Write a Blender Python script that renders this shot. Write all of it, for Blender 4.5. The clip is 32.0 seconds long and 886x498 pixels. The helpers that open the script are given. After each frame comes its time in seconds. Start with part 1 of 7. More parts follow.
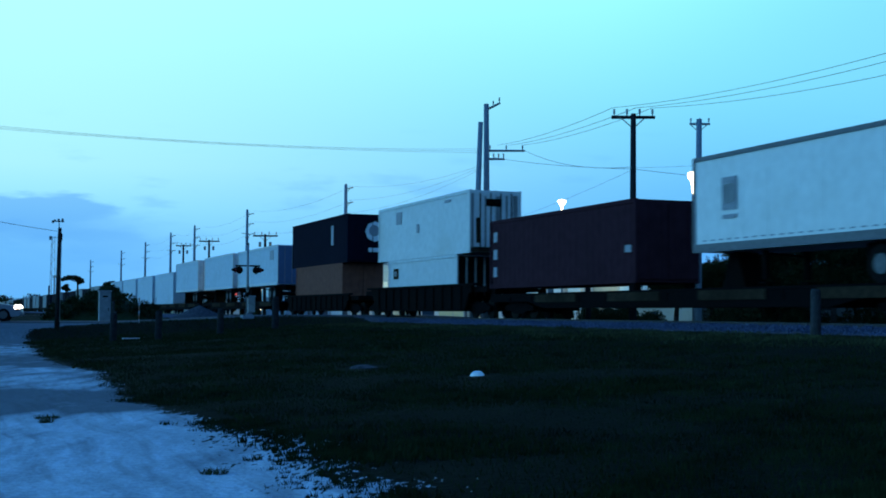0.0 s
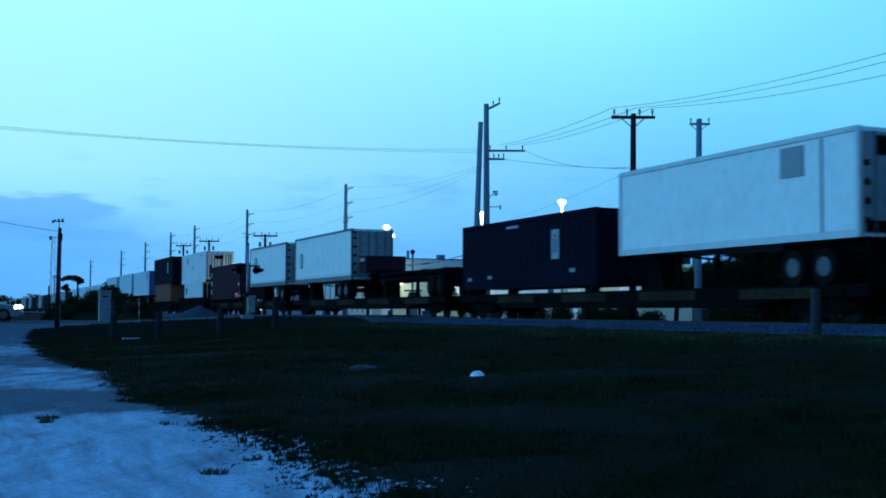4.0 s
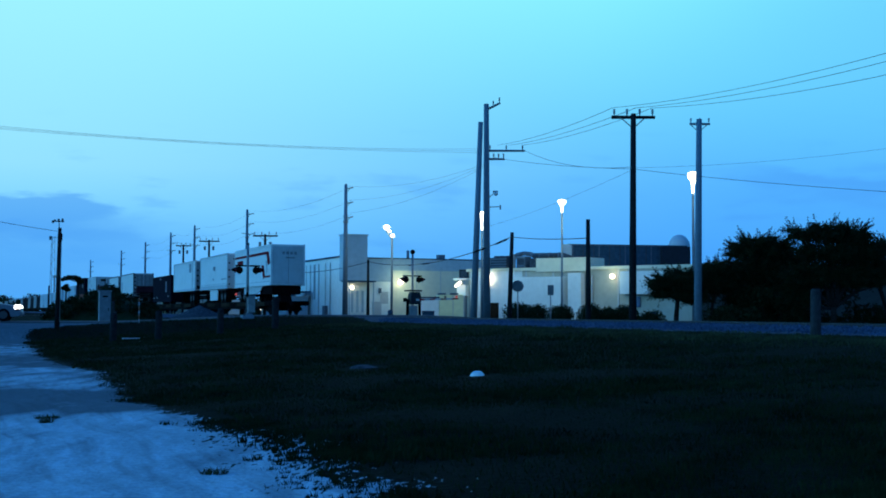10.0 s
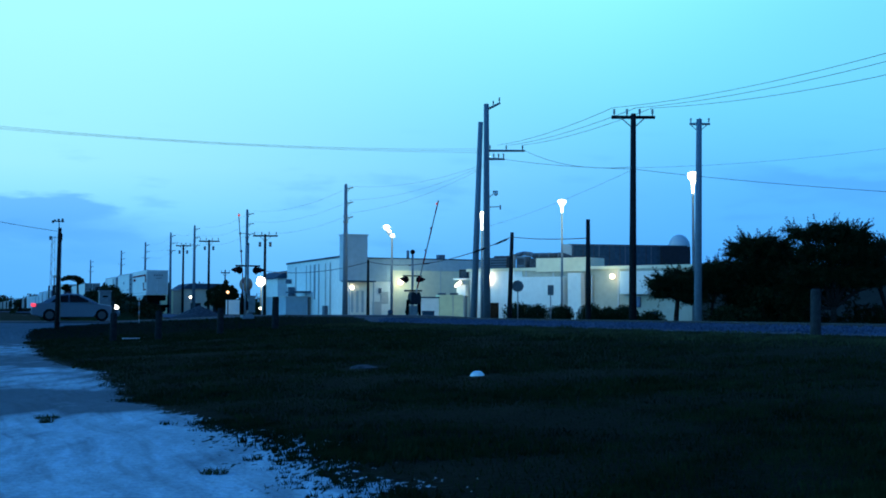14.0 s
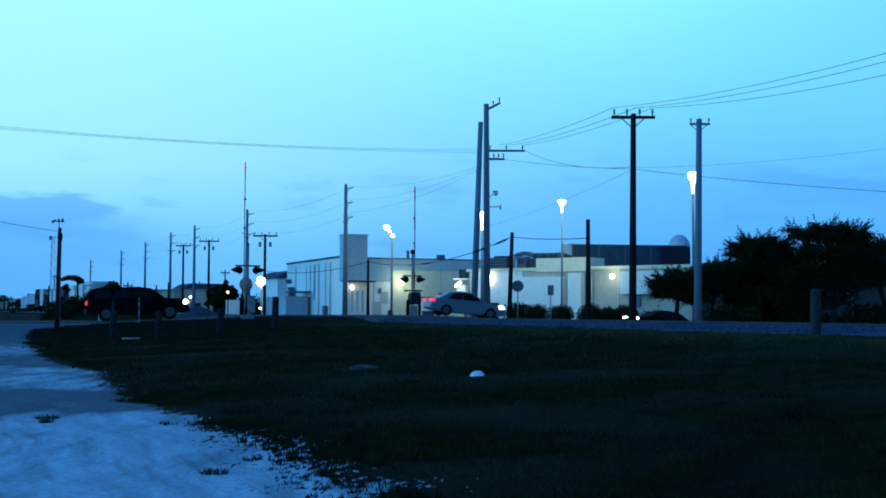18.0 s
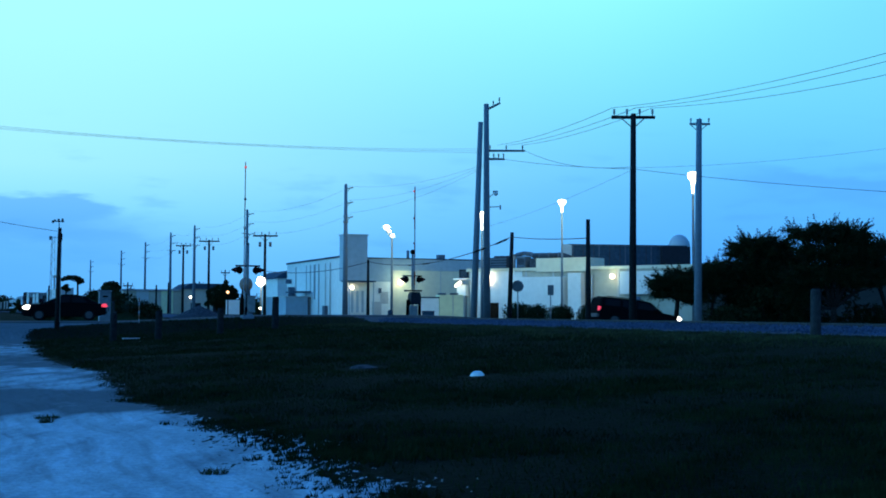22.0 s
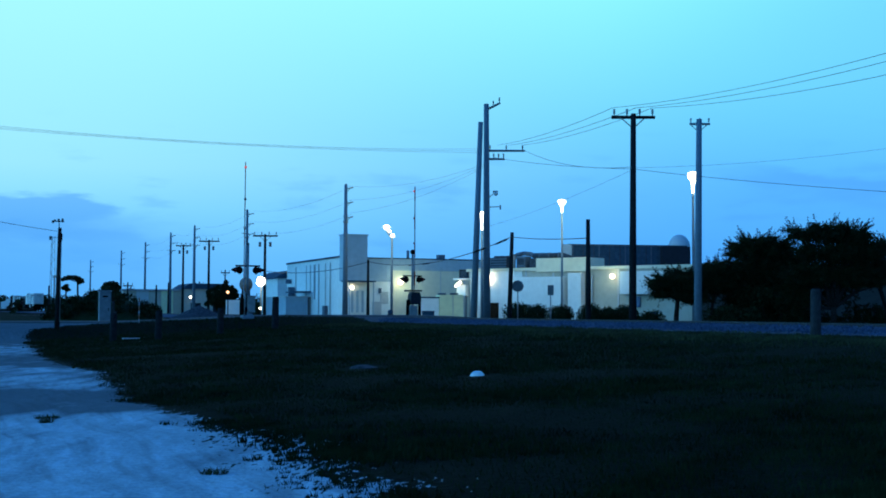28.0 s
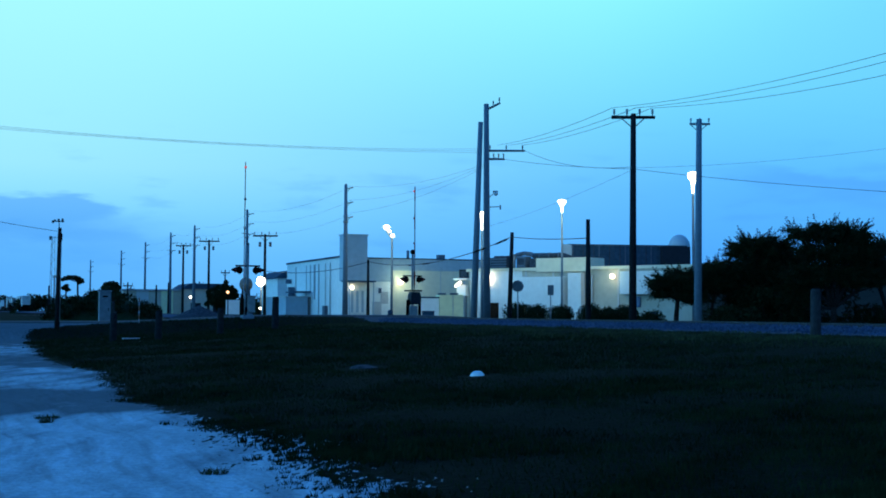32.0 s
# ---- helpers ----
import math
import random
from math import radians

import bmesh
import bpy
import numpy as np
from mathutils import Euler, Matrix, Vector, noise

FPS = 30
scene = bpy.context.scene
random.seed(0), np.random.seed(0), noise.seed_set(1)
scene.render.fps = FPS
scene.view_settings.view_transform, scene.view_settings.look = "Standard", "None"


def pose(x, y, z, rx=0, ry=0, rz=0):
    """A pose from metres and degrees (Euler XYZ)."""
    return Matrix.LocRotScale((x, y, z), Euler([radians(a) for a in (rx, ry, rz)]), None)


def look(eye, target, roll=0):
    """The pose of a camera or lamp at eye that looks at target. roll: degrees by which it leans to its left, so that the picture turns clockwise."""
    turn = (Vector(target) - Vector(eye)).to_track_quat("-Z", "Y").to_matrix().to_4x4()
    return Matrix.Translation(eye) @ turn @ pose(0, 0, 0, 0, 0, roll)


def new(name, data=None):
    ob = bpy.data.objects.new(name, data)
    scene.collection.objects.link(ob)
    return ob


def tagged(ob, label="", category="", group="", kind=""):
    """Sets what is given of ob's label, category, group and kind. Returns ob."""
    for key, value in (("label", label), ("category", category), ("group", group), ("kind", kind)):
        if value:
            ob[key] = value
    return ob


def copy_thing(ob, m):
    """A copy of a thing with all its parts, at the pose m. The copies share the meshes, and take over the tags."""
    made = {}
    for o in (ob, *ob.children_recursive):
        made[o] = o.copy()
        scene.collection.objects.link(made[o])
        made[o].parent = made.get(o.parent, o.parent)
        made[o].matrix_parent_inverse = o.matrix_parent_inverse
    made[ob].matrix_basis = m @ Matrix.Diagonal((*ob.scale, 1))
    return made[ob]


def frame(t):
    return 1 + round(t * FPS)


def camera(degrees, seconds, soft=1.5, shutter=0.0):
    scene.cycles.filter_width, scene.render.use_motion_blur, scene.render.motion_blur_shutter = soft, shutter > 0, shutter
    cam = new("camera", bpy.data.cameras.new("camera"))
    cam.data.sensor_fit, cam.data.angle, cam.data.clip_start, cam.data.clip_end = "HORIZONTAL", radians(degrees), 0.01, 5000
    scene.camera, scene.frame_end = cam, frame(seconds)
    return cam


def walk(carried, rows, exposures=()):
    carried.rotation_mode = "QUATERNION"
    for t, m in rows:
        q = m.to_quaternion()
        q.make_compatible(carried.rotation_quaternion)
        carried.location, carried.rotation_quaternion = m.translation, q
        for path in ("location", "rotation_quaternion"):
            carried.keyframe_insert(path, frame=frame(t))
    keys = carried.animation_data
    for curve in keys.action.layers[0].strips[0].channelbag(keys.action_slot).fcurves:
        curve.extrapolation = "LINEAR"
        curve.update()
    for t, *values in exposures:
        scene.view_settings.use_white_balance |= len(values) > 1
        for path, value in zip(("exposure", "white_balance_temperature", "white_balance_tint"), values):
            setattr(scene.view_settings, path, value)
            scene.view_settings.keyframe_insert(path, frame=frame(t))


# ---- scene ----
cam = camera(40, 32.0, soft=1.8, shutter=0.4)
EYE = Vector((0.0, 0.0, 1.5))
AIM = (0.0, 100.0, 1.5 + 100 * math.tan(radians(2.963)))
STAND = look(EYE, AIM, 0.2)
walk(cam, [(0.0, STAND), (32.0, STAND)], exposures=[(0.0, 0.24, 7200.0, 10.0), (1.0, 0.22, 7000.0, 10.0), (2.0, 0.12, 6680.0, 10.0), (3.0, 0.15, 6720.0, 10.0), (6.0, 0.19, 6750.0, 10.0), (7.0, 0.12, 6600.0, 10.0), (8.0, -0.02, 6400.0, 10.0), (9.0, -0.03, 6300.0, 10.0), (10.5, -0.01, 6150.0, 10.0), (12.5, 0.10, 6250.0, 10.0), (14.0, 0.18, 6450.0, 10.0), (17.0, 0.14, 6550.0, 10.0), (19.0, 0.19, 6550.0, 10.0), (21.0, 0.22, 6550.0, 10.0), (24.0, 0.12, 6420.0, 10.0), (26.0, 0.10, 6400.0, 10.0), (32.0, 0.10, 6400.0, 10.0)])

# ---- sky at dusk ----
world = bpy.data.worlds.new("dusk_sky")
scene.world = world
world.use_nodes = True
wn, wl = world.node_tree.nodes, world.node_tree.links
wn.clear()
w_out = wn.new("ShaderNodeOutputWorld")
w_bg = wn.new("ShaderNodeBackground")
w_tc = wn.new("ShaderNodeTexCoord")
w_sep = wn.new("ShaderNodeSeparateXYZ")
wl.new(w_tc.outputs["Generated"], w_sep.inputs[0])


def sky_ramp(stops):
    r = wn.new("ShaderNodeValToRGB")
    for k, (pos, col) in enumerate(stops):
        e = r.color_ramp.elements[k] if k < 2 else r.color_ramp.elements.new(pos)
        e.position, e.color = pos, (*col, 1)
    wl.new(w_sep.outputs["Z"], r.inputs[0])
    return r.outputs[0]


def sky_span(v, a, b, lo=0.0, hi=1.0):
    k = wn.new("ShaderNodeMapRange")
    k.interpolation_type = "SMOOTHSTEP"
    for i, q in enumerate((a, b, lo, hi)):
        k.inputs[i + 1].default_value = q
    wl.new(v, k.inputs[0])
    return k.outputs[0]


def sky_math(op, a, b):
    k = wn.new("ShaderNodeMath")
    k.operation = op
    for i, v in enumerate((a, b)):
        if isinstance(v, float):
            k.inputs[i].default_value = v
        else:
            wl.new(v, k.inputs[i])
    return k.outputs[0]


def sky_mix(fac, a, b, how="MIX"):
    k = wn.new("ShaderNodeMix")
    k.data_type, k.blend_type, k.clamp_result = "RGBA", how, False
    wl.new(fac, k.inputs[0])
    for i, v in ((6, a), (7, b)):
        if isinstance(v, tuple):
            k.inputs[i].default_value = (*v, 1)
        else:
            wl.new(v, k.inputs[i])
    return k.outputs[2]


HIGH = [(0.40, (0.07, 0.46, 1.0)), (0.62, (0.004, 0.17, 0.78)), (1.0, (0.002, 0.075, 0.50))]
pale = sky_ramp([(0.0, (0.13, 0.47, 0.95)), (0.045, (0.16, 0.54, 1.0)), (0.08, (0.24, 0.68, 1.0)), (0.115, (0.33, 0.78, 1.0)), (0.25, (0.38, 0.92, 1.0))] + HIGH)
deep = sky_ramp([(0.0, (0.055, 0.32, 0.90)), (0.045, (0.075, 0.38, 0.96)), (0.10, (0.10, 0.46, 1.0)), (0.16, (0.15, 0.62, 1.0)), (0.25, (0.24, 0.86, 1.0))] + HIGH)
w_x, w_z = w_sep.outputs["X"], w_sep.outputs["Z"]
# paler towards the afterglow in the west, deeper blue away from it
sky = sky_mix(sky_span(w_x, -0.40, 0.30), pale, deep)
# low, long banks of cloud with ragged rims
w_map = wn.new("ShaderNodeMapping")
w_map.inputs["Scale"].default_value = (9.0, 9.0, 40.0)
wl.new(w_tc.outputs["Generated"], w_map.inputs[0])
w_noise = wn.new("ShaderNodeTexNoise")
w_noise.inputs["Scale"].default_value, w_noise.inputs["Detail"].default_value = 1.6, 6.0
wl.new(w_map.outputs[0], w_noise.inputs[0])
w_rag = sky_math("MULTIPLY", sky_math("SUBTRACT", w_noise.outputs[0], 0.5), 0.05)
w_zr = sky_math("ADD", sky_math("ADD", w_z, w_rag), sky_math("MULTIPLY", sky_math("ADD", w_x, 0.36), 0.11))
w_xr = sky_math("ADD", w_x, sky_math("MULTIPLY", w_rag, 4.0))
for top, foot, x0, x1, strength in ((0.096, 0.062, -0.19, -0.30, 0.62), (0.188, 0.165, 0.19, 0.30, 0.55)):
    band = sky_math("MULTIPLY", sky_span(w_zr, top, top - 0.008), sky_span(w_zr, foot - 0.02, foot + 0.01))
    band = sky_math("MULTIPLY", band, sky_span(w_xr, x0, x1))
    sky = sky_mix(sky_math("MULTIPLY", band, strength), sky, (0.075, 0.34, 0.88))
wisp = sky_math("MULTIPLY", sky_span(w_noise.outputs[0], 0.55, 0.75), sky_span(w_z, 0.17, 0.09))
sky = sky_mix(sky_math("MULTIPLY", wisp, 0.30), sky, (0.07, 0.33, 0.88))
# haze over the low north-western horizon
murk = sky_math("MULTIPLY", sky_span(w_x, -0.14, -0.34), sky_span(w_z, 0.10, 0.03))
sky = sky_mix(sky_math("MULTIPLY", murk, 0.48), sky, (0.045, 0.31, 0.86))
# the sky deepens towards the north-east
deepen = sky_math("MULTIPLY", sky_span(w_x, 0.10, 0.40), sky_span(w_z, 0.10, 0.24))
sky = sky_mix(sky_math("MULTIPLY", deepen, 0.48), sky, (0.10, 0.46, 0.98))
# the afterglow itself, low in the west and out of sight
toward = sky_math("ADD", sky_math("MULTIPLY", w_x, -0.98), sky_math("MULTIPLY", w_sep.outputs["Y"], -0.20))
sky = sky_mix(sky_span(toward, -0.5, -1.0, 0.0, 0.6), sky, (0.01, 0.08, 0.34))
glow = sky_math("MULTIPLY", sky_span(toward, 0.45, 1.0), sky_span(w_z, 0.60, 0.05))
sky = sky_mix(glow, sky, (0.30, 1.75, 3.6), "ADD")
# dimmer behind, to the south
sky = sky_mix(sky_span(w_sep.outputs["Y"], -0.3, -0.95, 0.0, 0.5), sky, (0.02, 0.16, 0.55))
wl.new(sky, w_bg.inputs[0])
w_bg.inputs[1].default_value = 1.0
wl.new(w_bg.outputs[0], w_out.inputs[0])

# ---- materials ----
def mat(name, color, rough=0.8, metal=0.0, grain=8.0, vary=0.25, stain=0.5, dirt=(0.5, 0.5, 0.5), bump=0.0, glow=0.0, spec=0.5):
    """A surface with fine grain, broad stains and a little relief."""
    m = bpy.data.materials.new(name)
    m.use_nodes = True
    nt = m.node_tree
    b = nt.nodes["Principled BSDF"]
    b.inputs["Roughness"].default_value, b.inputs["Metallic"].default_value = rough, metal
    b.inputs["Specular IOR Level"].default_value = spec
    if glow:
        b.inputs["Base Color"].default_value = (*color, 1)
        b.inputs["Emission Color"].default_value = (*color, 1)
        b.inputs["Emission Strength"].default_value = glow
        return m
    tc = nt.nodes.new("ShaderNodeTexCoord")
    fine = nt.nodes.new("ShaderNodeTexNoise")
    fine.inputs["Scale"].default_value, fine.inputs["Detail"].default_value = grain, 6.0
    nt.links.new(tc.outputs["Object"], fine.inputs["Vector"])
    broad = nt.nodes.new("ShaderNodeTexNoise")
    broad.inputs["Scale"].default_value, broad.inputs["Detail"].default_value = grain * 0.09, 4.0
    nt.links.new(tc.outputs["Object"], broad.inputs["Vector"])
    r1 = nt.nodes.new("ShaderNodeMapRange")
    r1.inputs[1].default_value, r1.inputs[2].default_value = 0.3, 0.7
    r1.inputs[3].default_value, r1.inputs[4].default_value = 1 - vary, 1 + vary
    nt.links.new(fine.outputs[0], r1.inputs[0])
    r2 = nt.nodes.new("ShaderNodeMapRange")
    r2.inputs[1].default_value, r2.inputs[2].default_value = 0.48, 0.72
    r2.inputs[3].default_value, r2.inputs[4].default_value = 0.0, stain
    nt.links.new(broad.outputs[0], r2.inputs[0])
    mul = nt.nodes.new("ShaderNodeMix")
    mul.data_type, mul.blend_type = "RGBA", "MULTIPLY"
    mul.inputs[0].default_value = 1.0
    mul.inputs[6].default_value = (*color, 1)
    nt.links.new(r1.outputs[0], mul.inputs[7])
    mix = nt.nodes.new("ShaderNodeMix")
    mix.data_type = "RGBA"
    mix.inputs[7].default_value = (*[c * d for c, d in zip(color, dirt)], 1)
    nt.links.new(r2.outputs[0], mix.inputs[0])
    nt.links.new(mul.outputs[2], mix.inputs[6])
    nt.links.new(mix.outputs[2], b.inputs["Base Color"])
    if bump:
        bp = nt.nodes.new("ShaderNodeBump")
        bp.inputs["Strength"].default_value, bp.inputs["Distance"].default_value = bump, 0.05
        nt.links.new(fine.outputs[0], bp.inputs["Height"])
        nt.links.new(bp.outputs[0], b.inputs["Normal"])
    return m


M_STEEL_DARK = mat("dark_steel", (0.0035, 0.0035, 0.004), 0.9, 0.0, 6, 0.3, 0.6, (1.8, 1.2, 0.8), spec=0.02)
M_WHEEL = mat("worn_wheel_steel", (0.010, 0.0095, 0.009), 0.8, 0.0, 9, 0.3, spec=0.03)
M_RAIL = mat("rail_steel", (0.010, 0.011, 0.015), 0.7, 0.0, 12, 0.3)
M_TIE = mat("creosoted_timber", (0.022, 0.030, 0.046), 0.9, 0, 10, 0.4, bump=0.4, spec=0.05)
M_BALLAST = mat("ballast_stone", (0.05, 0.07, 0.115), 0.95, 0, 14, 0.5, 0.5, bump=0.9, spec=0.05)
M_WHITE = mat("white_trailer_paint", (0.645, 0.64, 0.635), 0.5, 0, 3.0, 0.07, 0.5, (0.78, 0.75, 0.70))
M_WHITE3 = mat("dusty_white_trailer_paint", (0.59, 0.58, 0.57), 0.5, 0, 3.0, 0.07, 0.5, (0.78, 0.75, 0.70))
M_WHITE2 = mat("chalky_white_paint", (0.50, 0.50, 0.50), 0.6, 0, 3.0, 0.08, 0.5, (0.72, 0.66, 0.58))
M_GREYW = mat("pale_grey_paint", (0.45, 0.46, 0.47), 0.6, 0, 3.0, 0.08, 0.5, (0.75, 0.7, 0.62))
M_GALV = mat("galvanised_rail", (0.22, 0.23, 0.24), 0.5, 0.5, 6, 0.2)
M_BLACK = mat("navy_container_paint", (0.003, 0.0045, 0.012), 0.8, 0, 3.0, 0.2, 0.6, (2.2, 1.8, 1.4), spec=0.02)
M_BROWN = mat("oxide_brown_paint", (0.040, 0.014, 0.020), 0.8, 0, 3.0, 0.18, 0.5, (0.6, 0.6, 0.6), spec=0.02)
M_ORANGE = mat("faded_orange_paint", (0.17, 0.055, 0.04), 0.8, 0, 3.0, 0.15, 0.5, (0.7, 0.65, 0.6), spec=0.05)
M_BLUE = mat("blue_trailer_paint", (0.035, 0.085, 0.18), 0.5, 0, 3.0, 0.12, 0.4, (0.7, 0.7, 0.7))
M_RED = mat("dark_red_stripe", (0.19, 0.008, 0.016), 0.7, 0, 4, 0.08, 0.2, spec=0.04)
M_GREYMARK = mat("grey_lettering", (0.20, 0.21, 0.24), 0.6, 0, 6, 0.1, 0.2)
M_WHITEMARK = mat("white_marking", (0.6, 0.62, 0.65), 0.6, 0, 6, 0.1, 0.3)
M_TYRE = mat("rubber_tyre", (0.005, 0.005, 0.005), 0.85, 0, 10, 0.2, spec=0.05)
M_CONC = mat("concrete_pole", (0.15, 0.19, 0.235), 0.85, 0, 6, 0.12, 0.4, (0.7, 0.7, 0.68), 0.2, spec=0.1)
M_WOOD = mat("weathered_timber_pole", (0.016, 0.018, 0.021), 0.9, 0, 6, 0.35, 0.5, (0.6, 0.6, 0.6), 0.4, spec=0.05)
M_POST = mat("grey_timber_post", (0.028, 0.028, 0.028), 0.9, 0, 7, 0.35, 0.5, (0.6, 0.6, 0.6), 0.4, spec=0.05)
M_WIRE = mat("cable", (0.08, 0.085, 0.10), 0.7, 0, 5, 0.1, spec=0.1)
M_PORC = mat("insulator", (0.20, 0.21, 0.24), 0.35, 0, 5, 0.1)
M_ASPHALT = mat("worn_asphalt", (0.06, 0.06, 0.062), 0.9, 0, 5, 0.25, 0.5, (1.4, 1.4, 1.4), 0.3, spec=0.1)
M_WALL = mat("cream_rendered_wall", (0.70, 0.65, 0.50), 0.9, 0, 2.0, 0.06, 0.4, (0.82, 0.80, 0.76), 0.1)
M_WALL2 = mat("white_rendered_wall", (0.80, 0.80, 0.77), 0.9, 0, 2.0, 0.06, 0.4, (0.8, 0.8, 0.8), 0.1)
M_WALLGREY = mat("grey_metal_cladding", (0.34, 0.44, 0.50), 0.7, 0, 2.0, 0.08, 0.4, (0.8, 0.8, 0.8))
M_YELLOW = mat("yellow_rendered_wall", (0.72, 0.70, 0.44), 0.9, 0, 2.0, 0.08, 0.4, (0.8, 0.8, 0.75), 0.1)
M_ROOFDARK = mat("dark_roof_screen", (0.028, 0.065, 0.105), 0.8, 0, 3.0, 0.2, 0.4, spec=0.1)
M_SILVERROOF = mat("pale_roof", (0.35, 0.37, 0.40), 0.8, 0, 2.0, 0.1, 0.4)
M_HVAC = mat("galvanised_unit", (0.09, 0.125, 0.165), 0.6, 0.2, 3, 0.2, spec=0.2)
M_DOOR = mat("dark_door_paint", (0.012, 0.017, 0.026), 0.6, 0, 3, 0.15, spec=0.15)
M_GLASS = mat("dark_glass", (0.006, 0.007, 0.010), 0.15, 0, 3, 0.05, 0.0, spec=0.12)
M_LAMP = mat("lamp_glow", (1.0, 0.86, 0.62), glow=5.0)
M_LAMPW = mat("floodlight_glow", (1.0, 0.90, 0.68), glow=9.0)
M_HEAD = mat("headlight_glow", (1.0, 0.93, 0.80), glow=6.0)
M_RIM = mat("dull_rim_paint", (0.11, 0.115, 0.12), 0.8, 0, 6, 0.2, spec=0.05)
# real stains, plus the shade of the trailers' rears put into the grey
M_DOORGREY = mat("grimy_shaded_grey", (0.20, 0.21, 0.22), 0.7, 0, 4, 0.2, 0.7, (0.5, 0.42, 0.36), spec=0.2)
M_RUST = mat("rusty_side_panel", (0.030, 0.020, 0.013), 0.9, 0, 5, 0.4, 0.8, (0.3, 0.3, 0.3), spec=0.03)
M_RAILTRIM = mat("dark_grey_rail", (0.11, 0.115, 0.125), 0.6, 0.1, 6, 0.15, 0.4, spec=0.2)
# block wall with the shade under the trees put into its base colour
M_DIMWALL = mat("shaded_block_wall", (0.055, 0.06, 0.058), 0.9, 0, 3, 0.15, 0.5, (0.7, 0.7, 0.7), spec=0.05)
M_ORANGEBAND = mat("orange_marker_band", (0.22, 0.075, 0.03), 0.6, 0, 5, 0.1)
M_PLATE = mat("pale_plate", (0.22, 0.24, 0.28), 0.6, 0, 6, 0.1, 0.3)
M_TAIL = mat("tail_light_glow", (1.0, 0.06, 0.10), glow=1.1)
M_REDLAMP = mat("red_lamp_glow", (1.0, 0.10, 0.06), glow=0.5)
M_AMBER = mat("amber_lamp_glow", (1.0, 0.48, 0.20), glow=3.0)
M_REDLENS = mat("red_lens", (0.16, 0.01, 0.01), 0.2, 0, 3, 0.05, 0)
M_LEAF = mat("dark_leaves", (0.013, 0.023, 0.009), 0.7, 0, 2.0, 0.4, 0.5, (0.6, 0.7, 0.6), spec=0.05)
M_LEAF2 = mat("hedge_leaves", (0.013, 0.023, 0.009), 0.7, 0, 2.0, 0.4, 0.5, (0.6, 0.7, 0.6), spec=0.05)
M_BARK = mat("bark", (0.02, 0.018, 0.017), 0.95, 0, 9, 0.4, 0.4, bump=0.6, spec=0.05)
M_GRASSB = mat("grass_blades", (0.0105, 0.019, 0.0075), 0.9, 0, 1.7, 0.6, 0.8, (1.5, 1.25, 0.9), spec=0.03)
M_STONEW = mat("white_painted_stone", (0.75, 0.75, 0.74), 0.8, 0, 9, 0.08, 0.4, (0.7, 0.7, 0.7), 0.3)
M_SILVER = mat("silver_car_paint", (0.095, 0.125, 0.17), 0.4, 0.3, 5, 0.03, 0.1)
M_CARBLACK = mat("black_car_paint", (0.004, 0.004, 0.0055), 0.7, 0.0, 5, 0.03, 0.1, spec=0.015)
M_CHROME = mat("wheel_alloy", (0.055, 0.055, 0.065), 0.6, 0.2, 6, 0.1)
M_GRAVEL = mat("gravel_heap_stone", (0.050, 0.055, 0.065), 0.95, 0, 6, 0.4, 0.4, bump=0.8, spec=0.05)
M_SIGN = mat("sign_back_metal", (0.14, 0.15, 0.16), 0.6, 0.3, 6, 0.1, spec=0.2)
M_TANK = mat("rusty_tank_paint", (0.22, 0.17, 0.14), 0.8, 0, 3, 0.15, 0.6, (0.6, 0.55, 0.5), spec=0.1)
M_TAN = mat("tan_rendered_wall", (0.44, 0.41, 0.34), 0.9, 0, 2.0, 0.08, 0.5, (0.8, 0.8, 0.78), 0.1)
M_POSTPALE = mat("pale_timber_post", (0.032, 0.034, 0.037), 0.9, 0, 7, 0.35, 0.5, (0.6, 0.6, 0.6), 0.4, spec=0.05)
M_GRASSDRY = mat("dry_grass_blades", (0.042, 0.047, 0.022), 0.9, 0, 1.2, 0.6, 0.8, (0.6, 0.65, 0.7), spec=0.03)
M_LENS = mat("unlit_red_lens", (0.10, 0.02, 0.02), 0.3, 0, 4, 0.05, 0)
M_PLANT = mat("roof_plant_paint", (0.035, 0.05, 0.07), 0.7, 0.1, 3, 0.25, 0.5, spec=0.2)
M_PLANTPALE = mat("pale_roof_plant", (0.26, 0.30, 0.34), 0.7, 0.1, 3, 0.15, 0.5, spec=0.2)
M_PALEBLUE = mat("faded_pale_blue_paint", (0.32, 0.39, 0.46), 0.6, 0, 3.0, 0.10, 0.6, (0.72, 0.70, 0.66))
M_CAB = mat("cabinet_paint", (0.15, 0.175, 0.20), 0.7, 0, 3, 0.25, 0.8, (0.5, 0.52, 0.5))


# ---- building blocks ----
def add_box(bm, c, s, bevel=0.0, turn=0.0):
    """A box of size s round c, turned about z by degrees, with rounded edges."""
    m = Matrix.Translation(c) @ Matrix.Rotation(radians(turn), 4, "Z") @ Matrix.Diagonal((*s, 1))
    r = bmesh.ops.create_cube(bm, size=1.0, matrix=m)
    if bevel:
        edges = list({e for v in r["verts"] for e in v.link_edges})
        bmesh.ops.bevel(bm, geom=edges, offset=bevel, segments=2, affect="EDGES", profile=0.6)


def add_rod(bm, a, b, r0, r1=None, seg=10):
    """A round, tapered bar from a to b."""
    a, b = Vector(a), Vector(b)
    way = b - a
    m = Matrix.Translation((a + b) / 2) @ way.to_track_quat("Z", "Y").to_matrix().to_4x4()
    bmesh.ops.create_cone(bm, cap_ends=True, segments=seg, radius1=r0, radius2=r0 if r1 is None else r1, depth=way.length, matrix=m)


